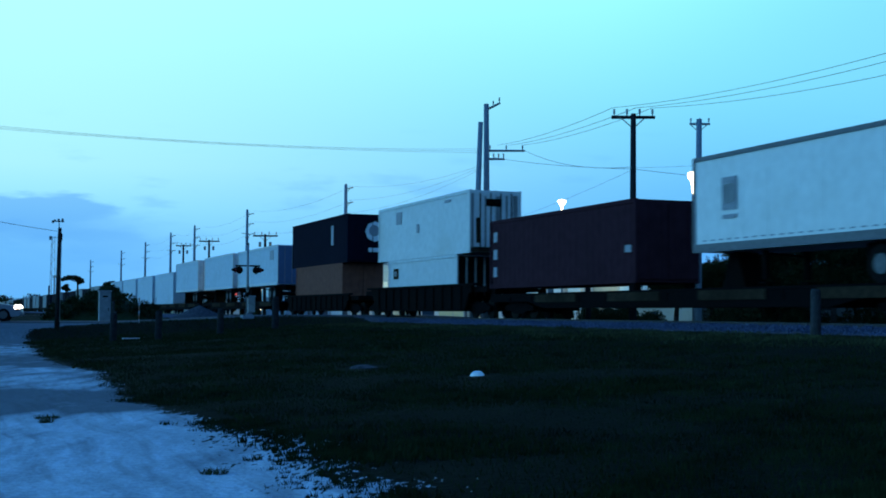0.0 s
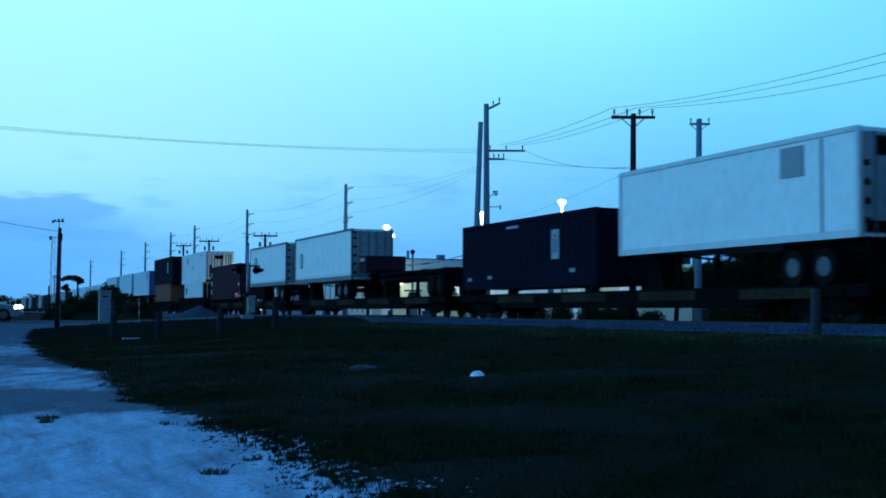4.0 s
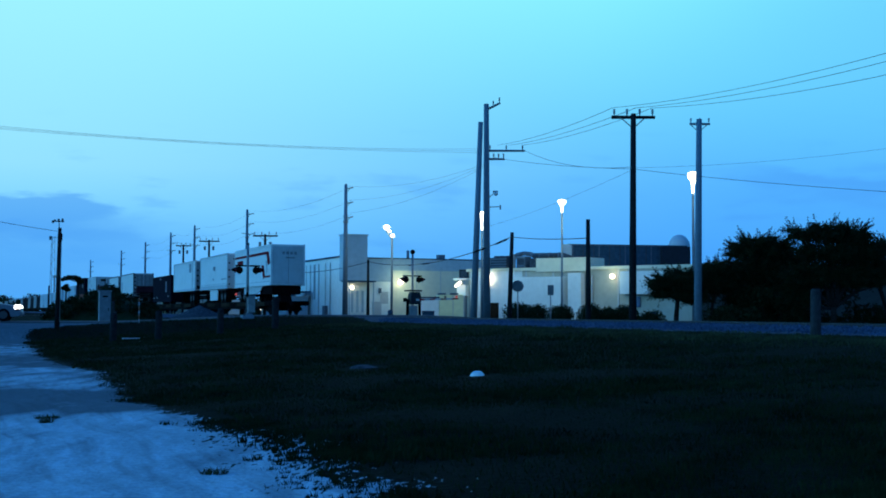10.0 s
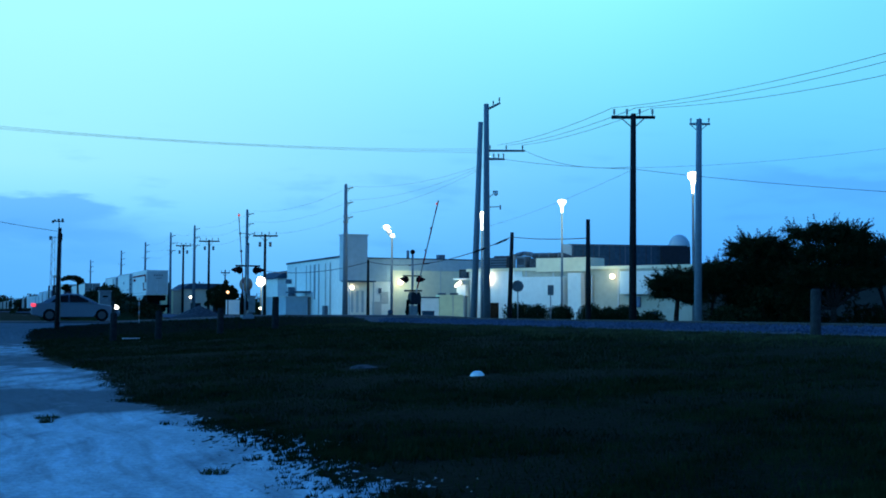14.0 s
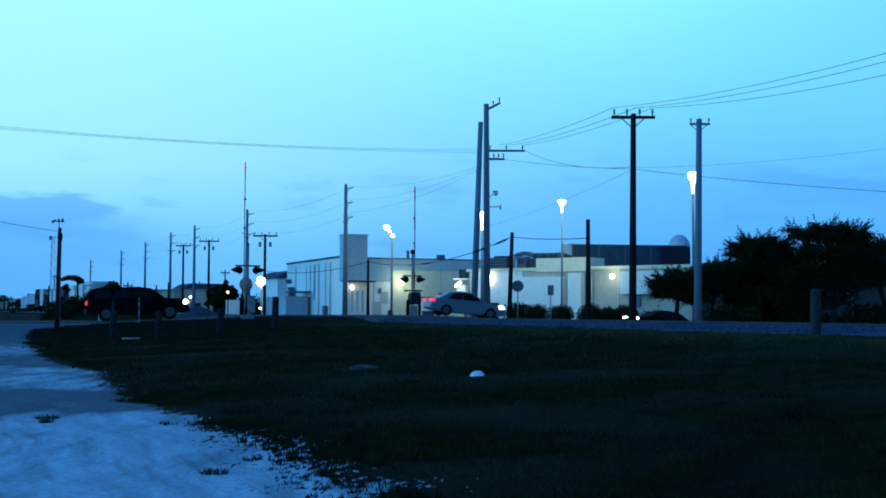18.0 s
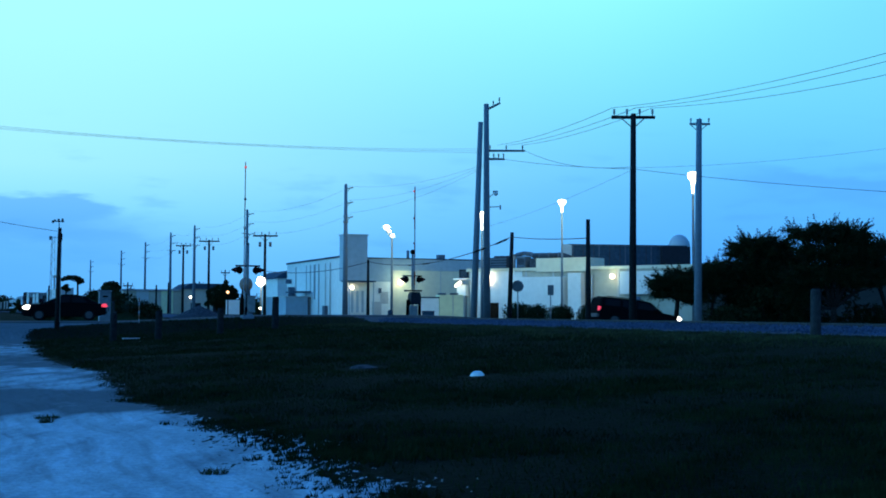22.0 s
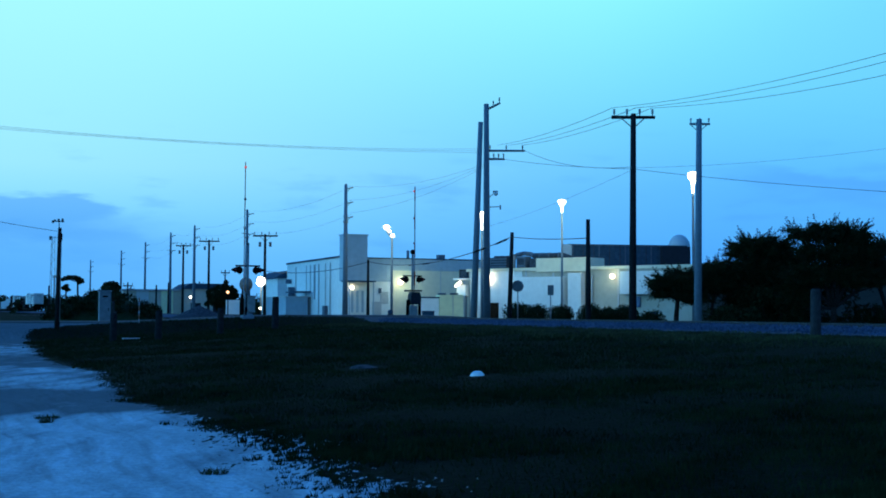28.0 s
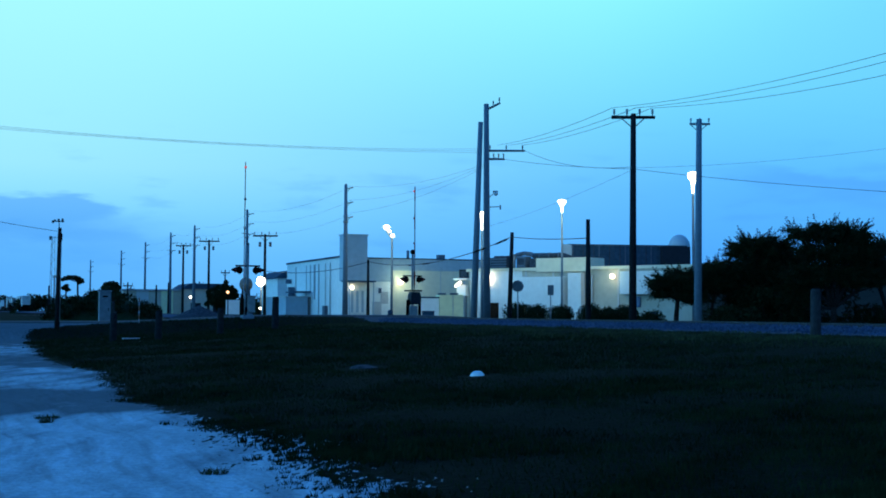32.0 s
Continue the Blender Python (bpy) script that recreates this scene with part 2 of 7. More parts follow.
def add_ball(bm, c, r, squash=1.0, seg=12):
    bmesh.ops.create_uvsphere(bm, u_segments=seg, v_segments=max(6, seg // 2 + 2), radius=r, matrix=Matrix.Translation(c) @ Matrix.Diagonal((1, 1, squash, 1)))


def add_prism(bm, outline, y0, y1):
    """An outline in x and z, drawn out from y0 to y1."""
    lo = [bm.verts.new((x, y0, z)) for x, z in outline]
    hi = [bm.verts.new((x, y1, z)) for x, z in outline]
    k = len(outline)
    bm.faces.new(lo)
    bm.faces.new(hi[::-1])
    for i in range(k):
        bm.faces.new((lo[i], hi[i], hi[(i + 1) % k], lo[(i + 1) % k]))


def part(name, bm, material, parent=None, label="", smooth=False):
    me = bpy.data.meshes.new(name)
    bmesh.ops.recalc_face_normals(bm, faces=bm.faces)
    bm.to_mesh(me)
    bm.free()
    me.materials.append(material)
    if smooth:
        for p in me.polygons:
            p.use_smooth = True
    ob = new(name, me)
    if parent is not None:
        ob.parent = parent
    if label:
        tagged(ob, label)
    return ob


def boxpart(name, c, s, material, parent, label="", bevel=0.0, turn=0.0):
    bm = bmesh.new()
    add_box(bm, c, s, bevel, turn)
    return part(name, bm, material, parent, label)


def rodpart(name, a, b, r0, r1, material, parent, label="", seg=10):
    bm = bmesh.new()
    add_rod(bm, a, b, r0, r1, seg)
    return part(name, bm, material, parent, label, True)


def thing(name, m, label, category, group="", kind=""):
    ob = new(name)
    ob.matrix_basis = m
    return tagged(ob, label, category, group, kind)


def from_lists(name, verts, faces, material, parent=None):
    me = bpy.data.meshes.new(name)
    me.from_pydata(verts, [], faces)
    me.update()
    me.materials.append(material)
    ob = new(name, me)
    if parent is not None:
        ob.parent = parent
    return ob


# ---- the plan: the track's line, and heights of the ground ----
TURN = 21.95                              # the track runs away to the left of north by this
ACROSS = Vector((math.cos(radians(TURN)), math.sin(radians(TURN)), 0))
ALONG = Vector((-math.sin(radians(TURN)), math.cos(radians(TURN)), 0))
RAIL_Z, TRACK_P = 1.22, 23.0
SPEED = 15.45
HEADING = 90 + TURN


def on_track(s, p=TRACK_P, z=0.0):
    """A place s metres along the track and p metres across from the camera."""
    q = ALONG * s + ACROSS * p
    return Vector((q.x, q.y, z))


def track_pose(s, p=TRACK_P, z=0.0, turn=0.0):
    q = on_track(s, p, z)
    return pose(q.x, q.y, q.z, 0, 0, HEADING + turn)


def smooth(a, b, v):
    k = np.clip((v - a) / (b - a), 0, 1)
    return k * k * (3 - 2 * k)


ROAD_SLOPE = 0.27


def road_y(x):
    """The middle of the road that crosses the track."""
    return 71.0 + ROAD_SLOPE * (x + 4.5)


def road_z(x):
    return 0.90 + 0.37 * smooth(-19, -9, x) - 0.67 * smooth(-1.5, 8, x) - 0.70 * smooth(9, 17, x) - 0.25 * smooth(17, 28, x)


def ground_z(x, y):
    p = x * ACROSS.x + y * ACROSS.y
    z = 0.93 * np.clip((p - 3) / 16.5, 0, 1) + 0.15 * smooth(19.8, 21.4, p) - 0.55 * smooth(25.5, 30, p)
    near_road = smooth(9.0, 4.2, np.abs(y - road_y(x)))
    z = z + (road_z(x) - 0.04 - z) * near_road
    left_far = smooth(72, 80, y) * smooth(27, 22, p)
    z = z + (0.62 - z) * left_far
    return z

# ---- ground ----
def ground_material():
    m = bpy.data.materials.new("turf_and_limestone_drive")
    m.use_nodes = True
    nt = m.node_tree
    b = nt.nodes["Principled BSDF"]
    b.inputs["Roughness"].default_value = 0.95
    b.inputs["Specular IOR Level"].default_value = 0.03
    tc = nt.nodes.new("ShaderNodeTexCoord")

    ruts = nt.nodes.new("ShaderNodeMapping")
    ruts.inputs["Rotation"].default_value = (0, 0, radians(18))
    ruts.inputs["Scale"].default_value = (1.0, 0.28, 1.0)
    nt.links.new(tc.outputs["Object"], ruts.inputs[0])

    def noise_at(scale, detail=5.0, drawn=False):
        """Noise; drawn: stretched along the way of the wheels."""
        k = nt.nodes.new("ShaderNodeTexNoise")
        k.inputs["Scale"].default_value, k.inputs["Detail"].default_value = scale, detail
        nt.links.new(ruts.outputs[0] if drawn else tc.outputs["Object"], k.inputs["Vector"])
        return k.outputs[0]

    def span(v, a, b_, lo, hi):
        k = nt.nodes.new("ShaderNodeMapRange")
        for i, q in enumerate((a, b_, lo, hi)):
            k.inputs[i + 1].default_value = q
        nt.links.new(v, k.inputs[0])
        return k.outputs[0]

    def blend(fac, a, c):
        k = nt.nodes.new("ShaderNodeMix")
        k.data_type = "RGBA"
        nt.links.new(fac, k.inputs[0])
        for i, v in ((6, a), (7, c)):
            if isinstance(v, tuple):
                k.inputs[i].default_value = (*v, 1)
            else:
                nt.links.new(v, k.inputs[i])
        return k.outputs[2]

    def add(a, c, op="ADD"):
        k = nt.nodes.new("ShaderNodeMath")
        k.operation = op
        for i, v in enumerate((a, c)):
            if isinstance(v, float):
                k.inputs[i].default_value = v
            else:
                nt.links.new(v, k.inputs[i])
        return k.outputs[0]

    bare = nt.nodes.new("ShaderNodeAttribute")
    bare.attribute_name = "bare"
    damp = nt.nodes.new("ShaderNodeAttribute")
    damp.attribute_name = "damp"
    stone = nt.nodes.new("ShaderNodeAttribute")
    stone.attribute_name = "stone"
    rag = add(span(noise_at(15.0, 9.0, True), 0.25, 0.75, -0.9, 0.9), span(noise_at(0.9, 3.0), 0.3, 0.7, -0.5, 0.5))
    edge = span(add(bare.outputs["Fac"], rag), -0.10, 0.16, 0.0, 1.0)
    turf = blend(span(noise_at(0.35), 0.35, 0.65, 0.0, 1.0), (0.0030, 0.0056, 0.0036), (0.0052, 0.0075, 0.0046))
    # streaks left by wheels, drawn along the drive
    across = nt.nodes.new("ShaderNodeAttribute")
    across.attribute_name = "across"
    along = nt.nodes.new("ShaderNodeSeparateXYZ")
    nt.links.new(tc.outputs["Object"], along.inputs[0])
    swerve = span(noise_at(0.13, 2.0), 0.3, 0.7, -0.5, 0.5)

    def streaks(wide, long, detail):
        k = nt.nodes.new("ShaderNodeCombineXYZ")
        nt.links.new(add(add(across.outputs["Fac"], swerve), wide, "MULTIPLY"), k.inputs[0])
        nt.links.new(add(along.outputs["Y"], long, "MULTIPLY"), k.inputs[1])
        n = nt.nodes.new("ShaderNodeTexNoise")
        n.inputs["Scale"].default_value, n.inputs["Detail"].default_value = 1.0, detail
        nt.links.new(k.outputs[0], n.inputs["Vector"])
        return n.outputs[0]

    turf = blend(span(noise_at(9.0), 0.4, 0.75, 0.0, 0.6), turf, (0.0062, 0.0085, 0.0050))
    lime = blend(span(noise_at(1.1, 7.0, True), 0.35, 0.68, 0.0, 1.0), (0.60, 0.69, 0.75), (0.45, 0.52, 0.56))
    lime = blend(span(noise_at(4.0, 8.0, True), 0.45, 0.7, 0.0, 0.45), lime, (0.28, 0.30, 0.31))
    lime = blend(span(noise_at(9.0, 9.0), 0.42, 0.68, 0.0, 0.40), lime, (0.26, 0.28, 0.30))
    lime = blend(span(noise_at(30.0), 0.45, 0.75, 0.0, 0.5), lime, (0.28, 0.28, 0.28))
    lime = blend(span(streaks(2.4, 0.30, 4.0), 0.46, 0.66, 0.0, 0.45), lime, (0.25, 0.27, 0.28))
    lime = blend(span(streaks(7.0, 0.55, 6.0), 0.50, 0.68, 0.0, 0.5), lime, (0.24, 0.24, 0.25))
    wet = span(add(damp.outputs["Fac"], span(noise_at(1.3, 7.0, True), 0.3, 0.7, -0.8, 0.8)), 0.0, 1.2, 0.0, 0.85)
    lime = blend(wet, lime, (0.075, 0.085, 0.095))
    rock = blend(span(noise_at(11.0, 8.0), 0.35, 0.65, 0.0, 1.0), (0.13, 0.13, 0.145), (0.05, 0.05, 0.057))
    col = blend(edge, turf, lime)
    rock_edge = span(add(stone.outputs["Fac"], span(noise_at(2.0), 0.3, 0.7, -0.3, 0.3)), 0.4, 0.6, 0.0, 1.0)
    col = blend(rock_edge, col, rock)
    nt.links.new(col, b.inputs["Base Color"])
    bp = nt.nodes.new("ShaderNodeBump")
    bp.inputs["Strength"].default_value, bp.inputs["Distance"].default_value = 0.7, 0.06
    nt.links.new(noise_at(14.0, 8.0), bp.inputs["Height"])
    nt.links.new(bp.outputs[0], b.inputs["Normal"])
    return m


EDGE_Y = [3, 9.9, 10.6, 13.0, 13.8, 15.4, 18.0, 20.4, 23.2, 30.3, 36.0, 46.0, 55.5, 60.5, 62.0, 63.3, 64.3, 66.5, 75, 77, 79]
EDGE_X = [0.6, -0.55, -0.95, -1.60, -1.85, -2.65, -3.9, -5.3, -6.2, -8.7, -11.7, -15.4, -19.05, -20.6, -18.5, -16.3, -11.4, -8.0, -8, -12, -60]


def make_ground():
    xs = np.concatenate([[-3000, -1500, -700, -350, -200, -130, -90, -70], np.arange(-60, -30, 1.0), np.arange(-30, 32, 0.5), np.arange(32, 60, 1.0), [70, 90, 130, 200, 350, 700, 1500, 3000]])
    ys = np.concatenate([[-3000, -800, -200, -60, -20, -8, -2], np.arange(2, 36, 0.4), np.arange(36, 84, 0.6), np.arange(84, 120, 2.0), [125, 140, 170, 220, 300, 450, 700, 1200, 2200, 4500]])
    gx, gy = np.meshgrid(xs, ys)
    gz = ground_z(gx, gy)
    wave = np.array([noise.noise(Vector((x * 0.35, y * 0.35, 0))) for x, y in zip(gx.ravel(), gy.ravel())]).reshape(gx.shape)
    calm = smooth(6.5, 9.0, np.abs(gy - road_y(gx))) * (1 - smooth(18.5, 20.5, gx * ACROSS.x + gy * ACROSS.y))
    gz = gz + 0.05 * wave * calm
    w, h = len(xs), len(ys)
    verts = np.stack([gx.ravel(), gy.ravel(), gz.ravel()], 1).tolist()
    faces = [(j * w + i, j * w + i + 1, (j + 1) * w + i + 1, (j + 1) * w + i) for j in range(h - 1) for i in range(w - 1)]
    ob = from_lists("ground", verts, faces, ground_material())
    p = gx * ACROSS.x + gy * ACROSS.y
    rim = np.interp(gy, EDGE_Y, EDGE_X)
    crisp = 0.9 + 1.9 * smooth(13.5, 19, gy)
    bare = np.clip((rim - gx) * crisp, -3, 3)
    bare = np.minimum(bare, np.clip((gx - rim + 9.5) * 0.9, -3, 3))
    bare = np.where((gy > 79) | (gy < -40), -3, bare)
    spill = smooth(1.5, 0.2, np.abs(gx + 0.8)) * smooth(12.2, 10.4, gy) * smooth(7.0, 8.5, gy)
    bare = np.maximum(bare, spill * 2.0 - 2.0)
    damp = 1.7 * smooth(17.0, 19.0, gy) * smooth(25.0, 21.5, gy) + 1.4 * smooth(31, 34, gy) * smooth(47, 39, gy) + 0.45 * smooth(22, 25, gy) * smooth(34, 31, gy) + 0.55 * smooth(40, 50, gy) + 0.30 * smooth(0.8, 3.6, rim - gx) + 1.3 * smooth(50, 58, gy) * smooth(-25.5, -21.5, gx)
    stone = smooth(19.8, 20.6, p) * smooth(29.0, 27.0, p)
    for nm, arr in (("across", rim - gx), ("bare", bare), ("damp", damp), ("stone", stone)):
        at = ob.data.attributes.new(nm, "FLOAT", "POINT")
        at.data.foreach_set("value", arr.ravel().astype(np.float32))
    for q in ob.data.polygons:
        q.use_smooth = True
    tagged(ob, "dark rough grass with a pale crushed limestone drive", "ground", kind="structure")


make_ground()


def make_road():
    xs = np.concatenate([np.arange(-140, -30, 5.0), np.arange(-30, 32, 1.0), np.arange(32, 160, 5.0)])
    verts, faces = [], []
    cross = (-4.1, -3.9, 0.0, 3.9, 4.1)
    drop = (-0.06, 0.02, 0.05, 0.02, -0.06)
    for x in xs:
        for c, dz in zip(cross, drop):
            verts.append((x - c * ROAD_SLOPE, road_y(x) + c, float(road_z(x)) + dz))
    k = len(cross)
    for i in range(len(xs) - 1):
        for j in range(k - 1):
            faces.append((i * k + j, (i + 1) * k + j, (i + 1) * k + j + 1, i * k + j + 1))
    tagged(from_lists("road", verts, faces, M_ASPHALT), "worn grey asphalt road rising over the railway crossing", "road", kind="structure")


make_road()


# ---- railway track: two rails on timber sleepers ----
def make_track():
    base = tagged(new("railway_track"), "straight rusty rails on timber sleepers and dark ballast", "railway track", kind="structure")
    base.matrix_basis = track_pose(0)
    for side in (-0.75, 0.75):
        bm = bmesh.new()
        add_box(bm, (400, side, RAIL_Z - 0.02), (860, 0.07, 0.04))
        add_box(bm, (400, side, RAIL_Z - 0.085), (860, 0.02, 0.09))
        add_box(bm, (400, side, RAIL_Z - 0.145), (860, 0.14, 0.03))
        part("rail", bm, M_RAIL, base)
    bm = bmesh.new()
    add_box(bm, (0, 0, 0), (0.23, 2.6, 0.18))
    me = bpy.data.meshes.new("sleeper")
    bm.to_mesh(me)
    bm.free()
    me.materials.append(M_TIE)
    for k in range(200):
        ob = new("sleeper", me)
        ob.parent = base
        ob.matrix_basis = pose(8 + k * 0.55, random.uniform(-0.05, 0.05), RAIL_Z - 0.245, 0, 0, random.uniform(-1, 1))
    # loose ballast, heaped between and beside the sleepers
    prof = [(-3.0, -0.36), (-2.2, -0.22), (-1.5, -0.19), (0, -0.20), (0.85, -0.17), (1.5, -0.07), (2.2, -0.16), (3.0, -0.36)]
    xs = np.arange(-30, 830, 1.0)
    verts, faces = [], []
    for x in xs:
        for y, z in prof:
            verts.append((x, y, RAIL_Z + z + random.uniform(-0.025, 0.025)))
    k = len(prof)
    for i in range(len(xs) - 1):
        for j in range(k - 1):
            faces.append((i * k + j, (i + 1) * k + j, (i + 1) * k + j + 1, i * k + j + 1))
    from_lists("ballast_bed", verts, faces, M_BALLAST, base)
    # stones on the near shoulder
    verts, faces = [], []
    for _ in range(9000):
        s, p = random.uniform(5, 75), random.uniform(1.0, 3.2)
        z = RAIL_Z + float(np.interp(p, [0.85, 1.5, 2.2, 3.0, 3.3], [-0.17, -0.07, -0.16, -0.36, -0.40]))
        r = random.uniform(0.03, 0.075)
        o = len(verts)
        a = random.uniform(0, 6.28)
        for k2 in range(3):
            verts.append((s + r * math.cos(a + k2 * 2.09), p + r * math.sin(a + k2 * 2.09), z))
        verts.append((s + random.uniform(-r, r) * 0.4, p + random.uniform(-r, r) * 0.4, z + r))
        faces += [(o, o + 1, o + 3), (o + 1, o + 2, o + 3), (o + 2, o, o + 3)]
    tagged(from_lists("ballast_stones", verts, faces, M_BALLAST, base), kind="stuff")


make_track()

# ---- the freight train ----
RIDERS = []                               # every thing that rides: object, metres along the train, height


def ride(ob, u, z=RAIL_Z):
    RIDERS.append((ob, u, z))
    ob.matrix_basis = track_pose(u, z=z)
    return ob


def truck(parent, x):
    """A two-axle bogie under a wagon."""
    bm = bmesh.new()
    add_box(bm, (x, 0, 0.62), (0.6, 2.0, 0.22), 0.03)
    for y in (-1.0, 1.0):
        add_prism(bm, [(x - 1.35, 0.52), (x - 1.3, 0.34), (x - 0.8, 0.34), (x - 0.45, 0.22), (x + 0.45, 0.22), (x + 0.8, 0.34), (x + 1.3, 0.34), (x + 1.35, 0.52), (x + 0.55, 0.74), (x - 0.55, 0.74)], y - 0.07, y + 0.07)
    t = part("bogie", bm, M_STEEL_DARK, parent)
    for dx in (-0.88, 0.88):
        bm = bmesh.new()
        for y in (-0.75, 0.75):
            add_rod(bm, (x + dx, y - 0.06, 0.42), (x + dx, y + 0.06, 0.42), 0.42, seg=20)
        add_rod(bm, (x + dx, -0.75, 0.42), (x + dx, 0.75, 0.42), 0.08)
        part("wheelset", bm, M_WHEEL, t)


def flat_wagon(length):
    w = thing("flat_wagon", pose(0, 0, 0), "long dark steel flat wagon with open side sills", "rail wagon", "wagons of the train")
    h = length / 2
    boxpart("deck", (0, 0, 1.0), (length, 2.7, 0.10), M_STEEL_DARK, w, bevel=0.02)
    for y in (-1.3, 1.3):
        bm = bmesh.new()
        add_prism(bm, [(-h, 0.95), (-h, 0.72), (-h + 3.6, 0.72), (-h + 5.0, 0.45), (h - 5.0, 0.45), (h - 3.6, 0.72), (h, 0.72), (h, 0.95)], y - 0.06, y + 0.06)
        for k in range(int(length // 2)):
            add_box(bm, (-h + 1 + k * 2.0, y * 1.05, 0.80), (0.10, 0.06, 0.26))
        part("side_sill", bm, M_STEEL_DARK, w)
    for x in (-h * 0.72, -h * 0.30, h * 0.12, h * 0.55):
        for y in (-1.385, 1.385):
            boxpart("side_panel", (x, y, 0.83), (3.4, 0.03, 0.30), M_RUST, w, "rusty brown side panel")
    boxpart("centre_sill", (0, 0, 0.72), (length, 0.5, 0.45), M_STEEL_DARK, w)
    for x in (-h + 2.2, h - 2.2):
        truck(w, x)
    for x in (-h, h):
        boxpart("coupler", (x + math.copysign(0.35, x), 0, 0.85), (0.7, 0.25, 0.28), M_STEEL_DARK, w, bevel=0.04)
        bm = bmesh.new()
        for z in (1.0, 1.35, 1.7):
            add_rod(bm, (x, 0.9, z), (x, 1.3, z), 0.02, seg=6)
        add_rod(bm, (x, 0.9, 0.7), (x, 0.9, 1.75), 0.025, seg=6)
        add_rod(bm, (x, 1.3, 0.7), (x, 1.3, 1.75), 0.025, seg=6)
        part("end_ladder", bm, M_STEEL_DARK, w)
    return w


def well_wagon(length, well, side):
    """A low well wagon; its side walls reach up to side."""
    w = thing("well_wagon", pose(0, 0, 0), "dark well wagon with ribbed side walls round its load", "rail wagon", "wagons of the train")
    h, q = length / 2, well / 2
    for y in (-1.36, 1.36):
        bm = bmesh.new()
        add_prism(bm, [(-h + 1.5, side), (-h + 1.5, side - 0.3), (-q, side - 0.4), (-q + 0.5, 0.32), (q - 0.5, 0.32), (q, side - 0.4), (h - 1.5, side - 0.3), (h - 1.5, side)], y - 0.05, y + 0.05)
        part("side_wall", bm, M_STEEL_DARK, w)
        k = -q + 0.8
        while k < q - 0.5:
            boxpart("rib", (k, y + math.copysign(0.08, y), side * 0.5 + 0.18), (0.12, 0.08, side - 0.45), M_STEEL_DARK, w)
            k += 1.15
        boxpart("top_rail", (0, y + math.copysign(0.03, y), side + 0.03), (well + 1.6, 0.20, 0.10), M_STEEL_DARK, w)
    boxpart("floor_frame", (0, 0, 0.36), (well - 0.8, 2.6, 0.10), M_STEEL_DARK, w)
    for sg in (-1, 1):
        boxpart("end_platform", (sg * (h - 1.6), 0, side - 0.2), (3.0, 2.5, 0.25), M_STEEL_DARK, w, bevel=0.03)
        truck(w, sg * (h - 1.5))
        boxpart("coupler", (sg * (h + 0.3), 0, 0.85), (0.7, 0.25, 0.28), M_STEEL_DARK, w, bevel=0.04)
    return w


def box_shell(parent, length, height, paint, base, ribs=0, trim=None, width=2.58, roof_h=0.14, foot_h=0.20, bars=M_GALV, doors=None):
    """A freight box: body, corner posts, roof and bottom rails, and its own parts for the rear doors."""
    h, y = length / 2, width / 2
    boxpart("body", (0, 0, base + height / 2), (length - 0.06, width - 0.06, height - 0.04), paint, parent, bevel=0.02)
    trim = trim or paint
    for sx in (-1, 1):
        for sy in (-1, 1):
            boxpart("corner_post", (sx * (h - 0.06), sy * (y - 0.06), base + height / 2), (0.14, 0.14, height), trim, parent, bevel=0.015)
    for sy in (-1, 1):
        boxpart("bottom_rail", (0, sy * (y - 0.03), base + foot_h / 2), (length - 0.14, 0.10, foot_h), trim, parent)
        boxpart("roof_rail", (0, sy * (y - 0.03), base + height - roof_h / 2), (length - 0.14, 0.10, roof_h), trim, parent)
    if ribs:
        # a folded steel sheet on each side
        step = (length - 0.5) / ribs
        for sy in (-1, 1):
            verts, faces = [], []
            for k in range(ribs):
                for q, deep in ((0.0, 0.0), (0.18, 0.014), (0.5, 0.014), (0.68, 0.0)):
                    x = -h + 0.25 + (k + q) * step
                    yy = sy * (y - 0.028 + deep)
                    verts += [(x, yy, base + 0.20), (x, yy, base + height - 0.14)]
            for k in range(len(verts) // 2 - 1):
                faces.append((2 * k, 2 * k + 2, 2 * k + 3, 2 * k + 1))
            from_lists("corrugated_side", verts, faces, paint, parent)
    # rear doors with bars; a darker doors paint carries the rear side's shade
    for sy in (-1, 1):
        boxpart("door", (-h - 0.0, sy * 0.59, base + height / 2), (0.07, 1.12, height - 0.3), doors or paint, parent, bevel=0.012)
        for q in (0.25, 0.78) if bars else ():
            boxpart("lock_bar", (-h - 0.05, sy * q, base + height / 2), (0.04, 0.045, height - 0.25), bars, parent)


def container(name, length, height, paint, label, ribs=26, trim=None, bars=None, doors=None):
    c = thing(name, pose(0, 0, 0), label, "container", "containers on the train")
    box_shell(c, length, height, paint, 0.0, ribs, trim, bars=bars or paint, doors=doors)
    return c


def mark(parent, name, x, z, w, h, material, rear=False, length=0.0, y=0.0, label=""):
    """A flat painted mark on the side or the rear of a box."""
    if rear:
        return boxpart(name, (-length / 2 - 0.045, y, z), (0.012, w, h), material, parent, label)
    return boxpart(name, (x, 1.29, z), (w, 0.024, h), material, parent, label)


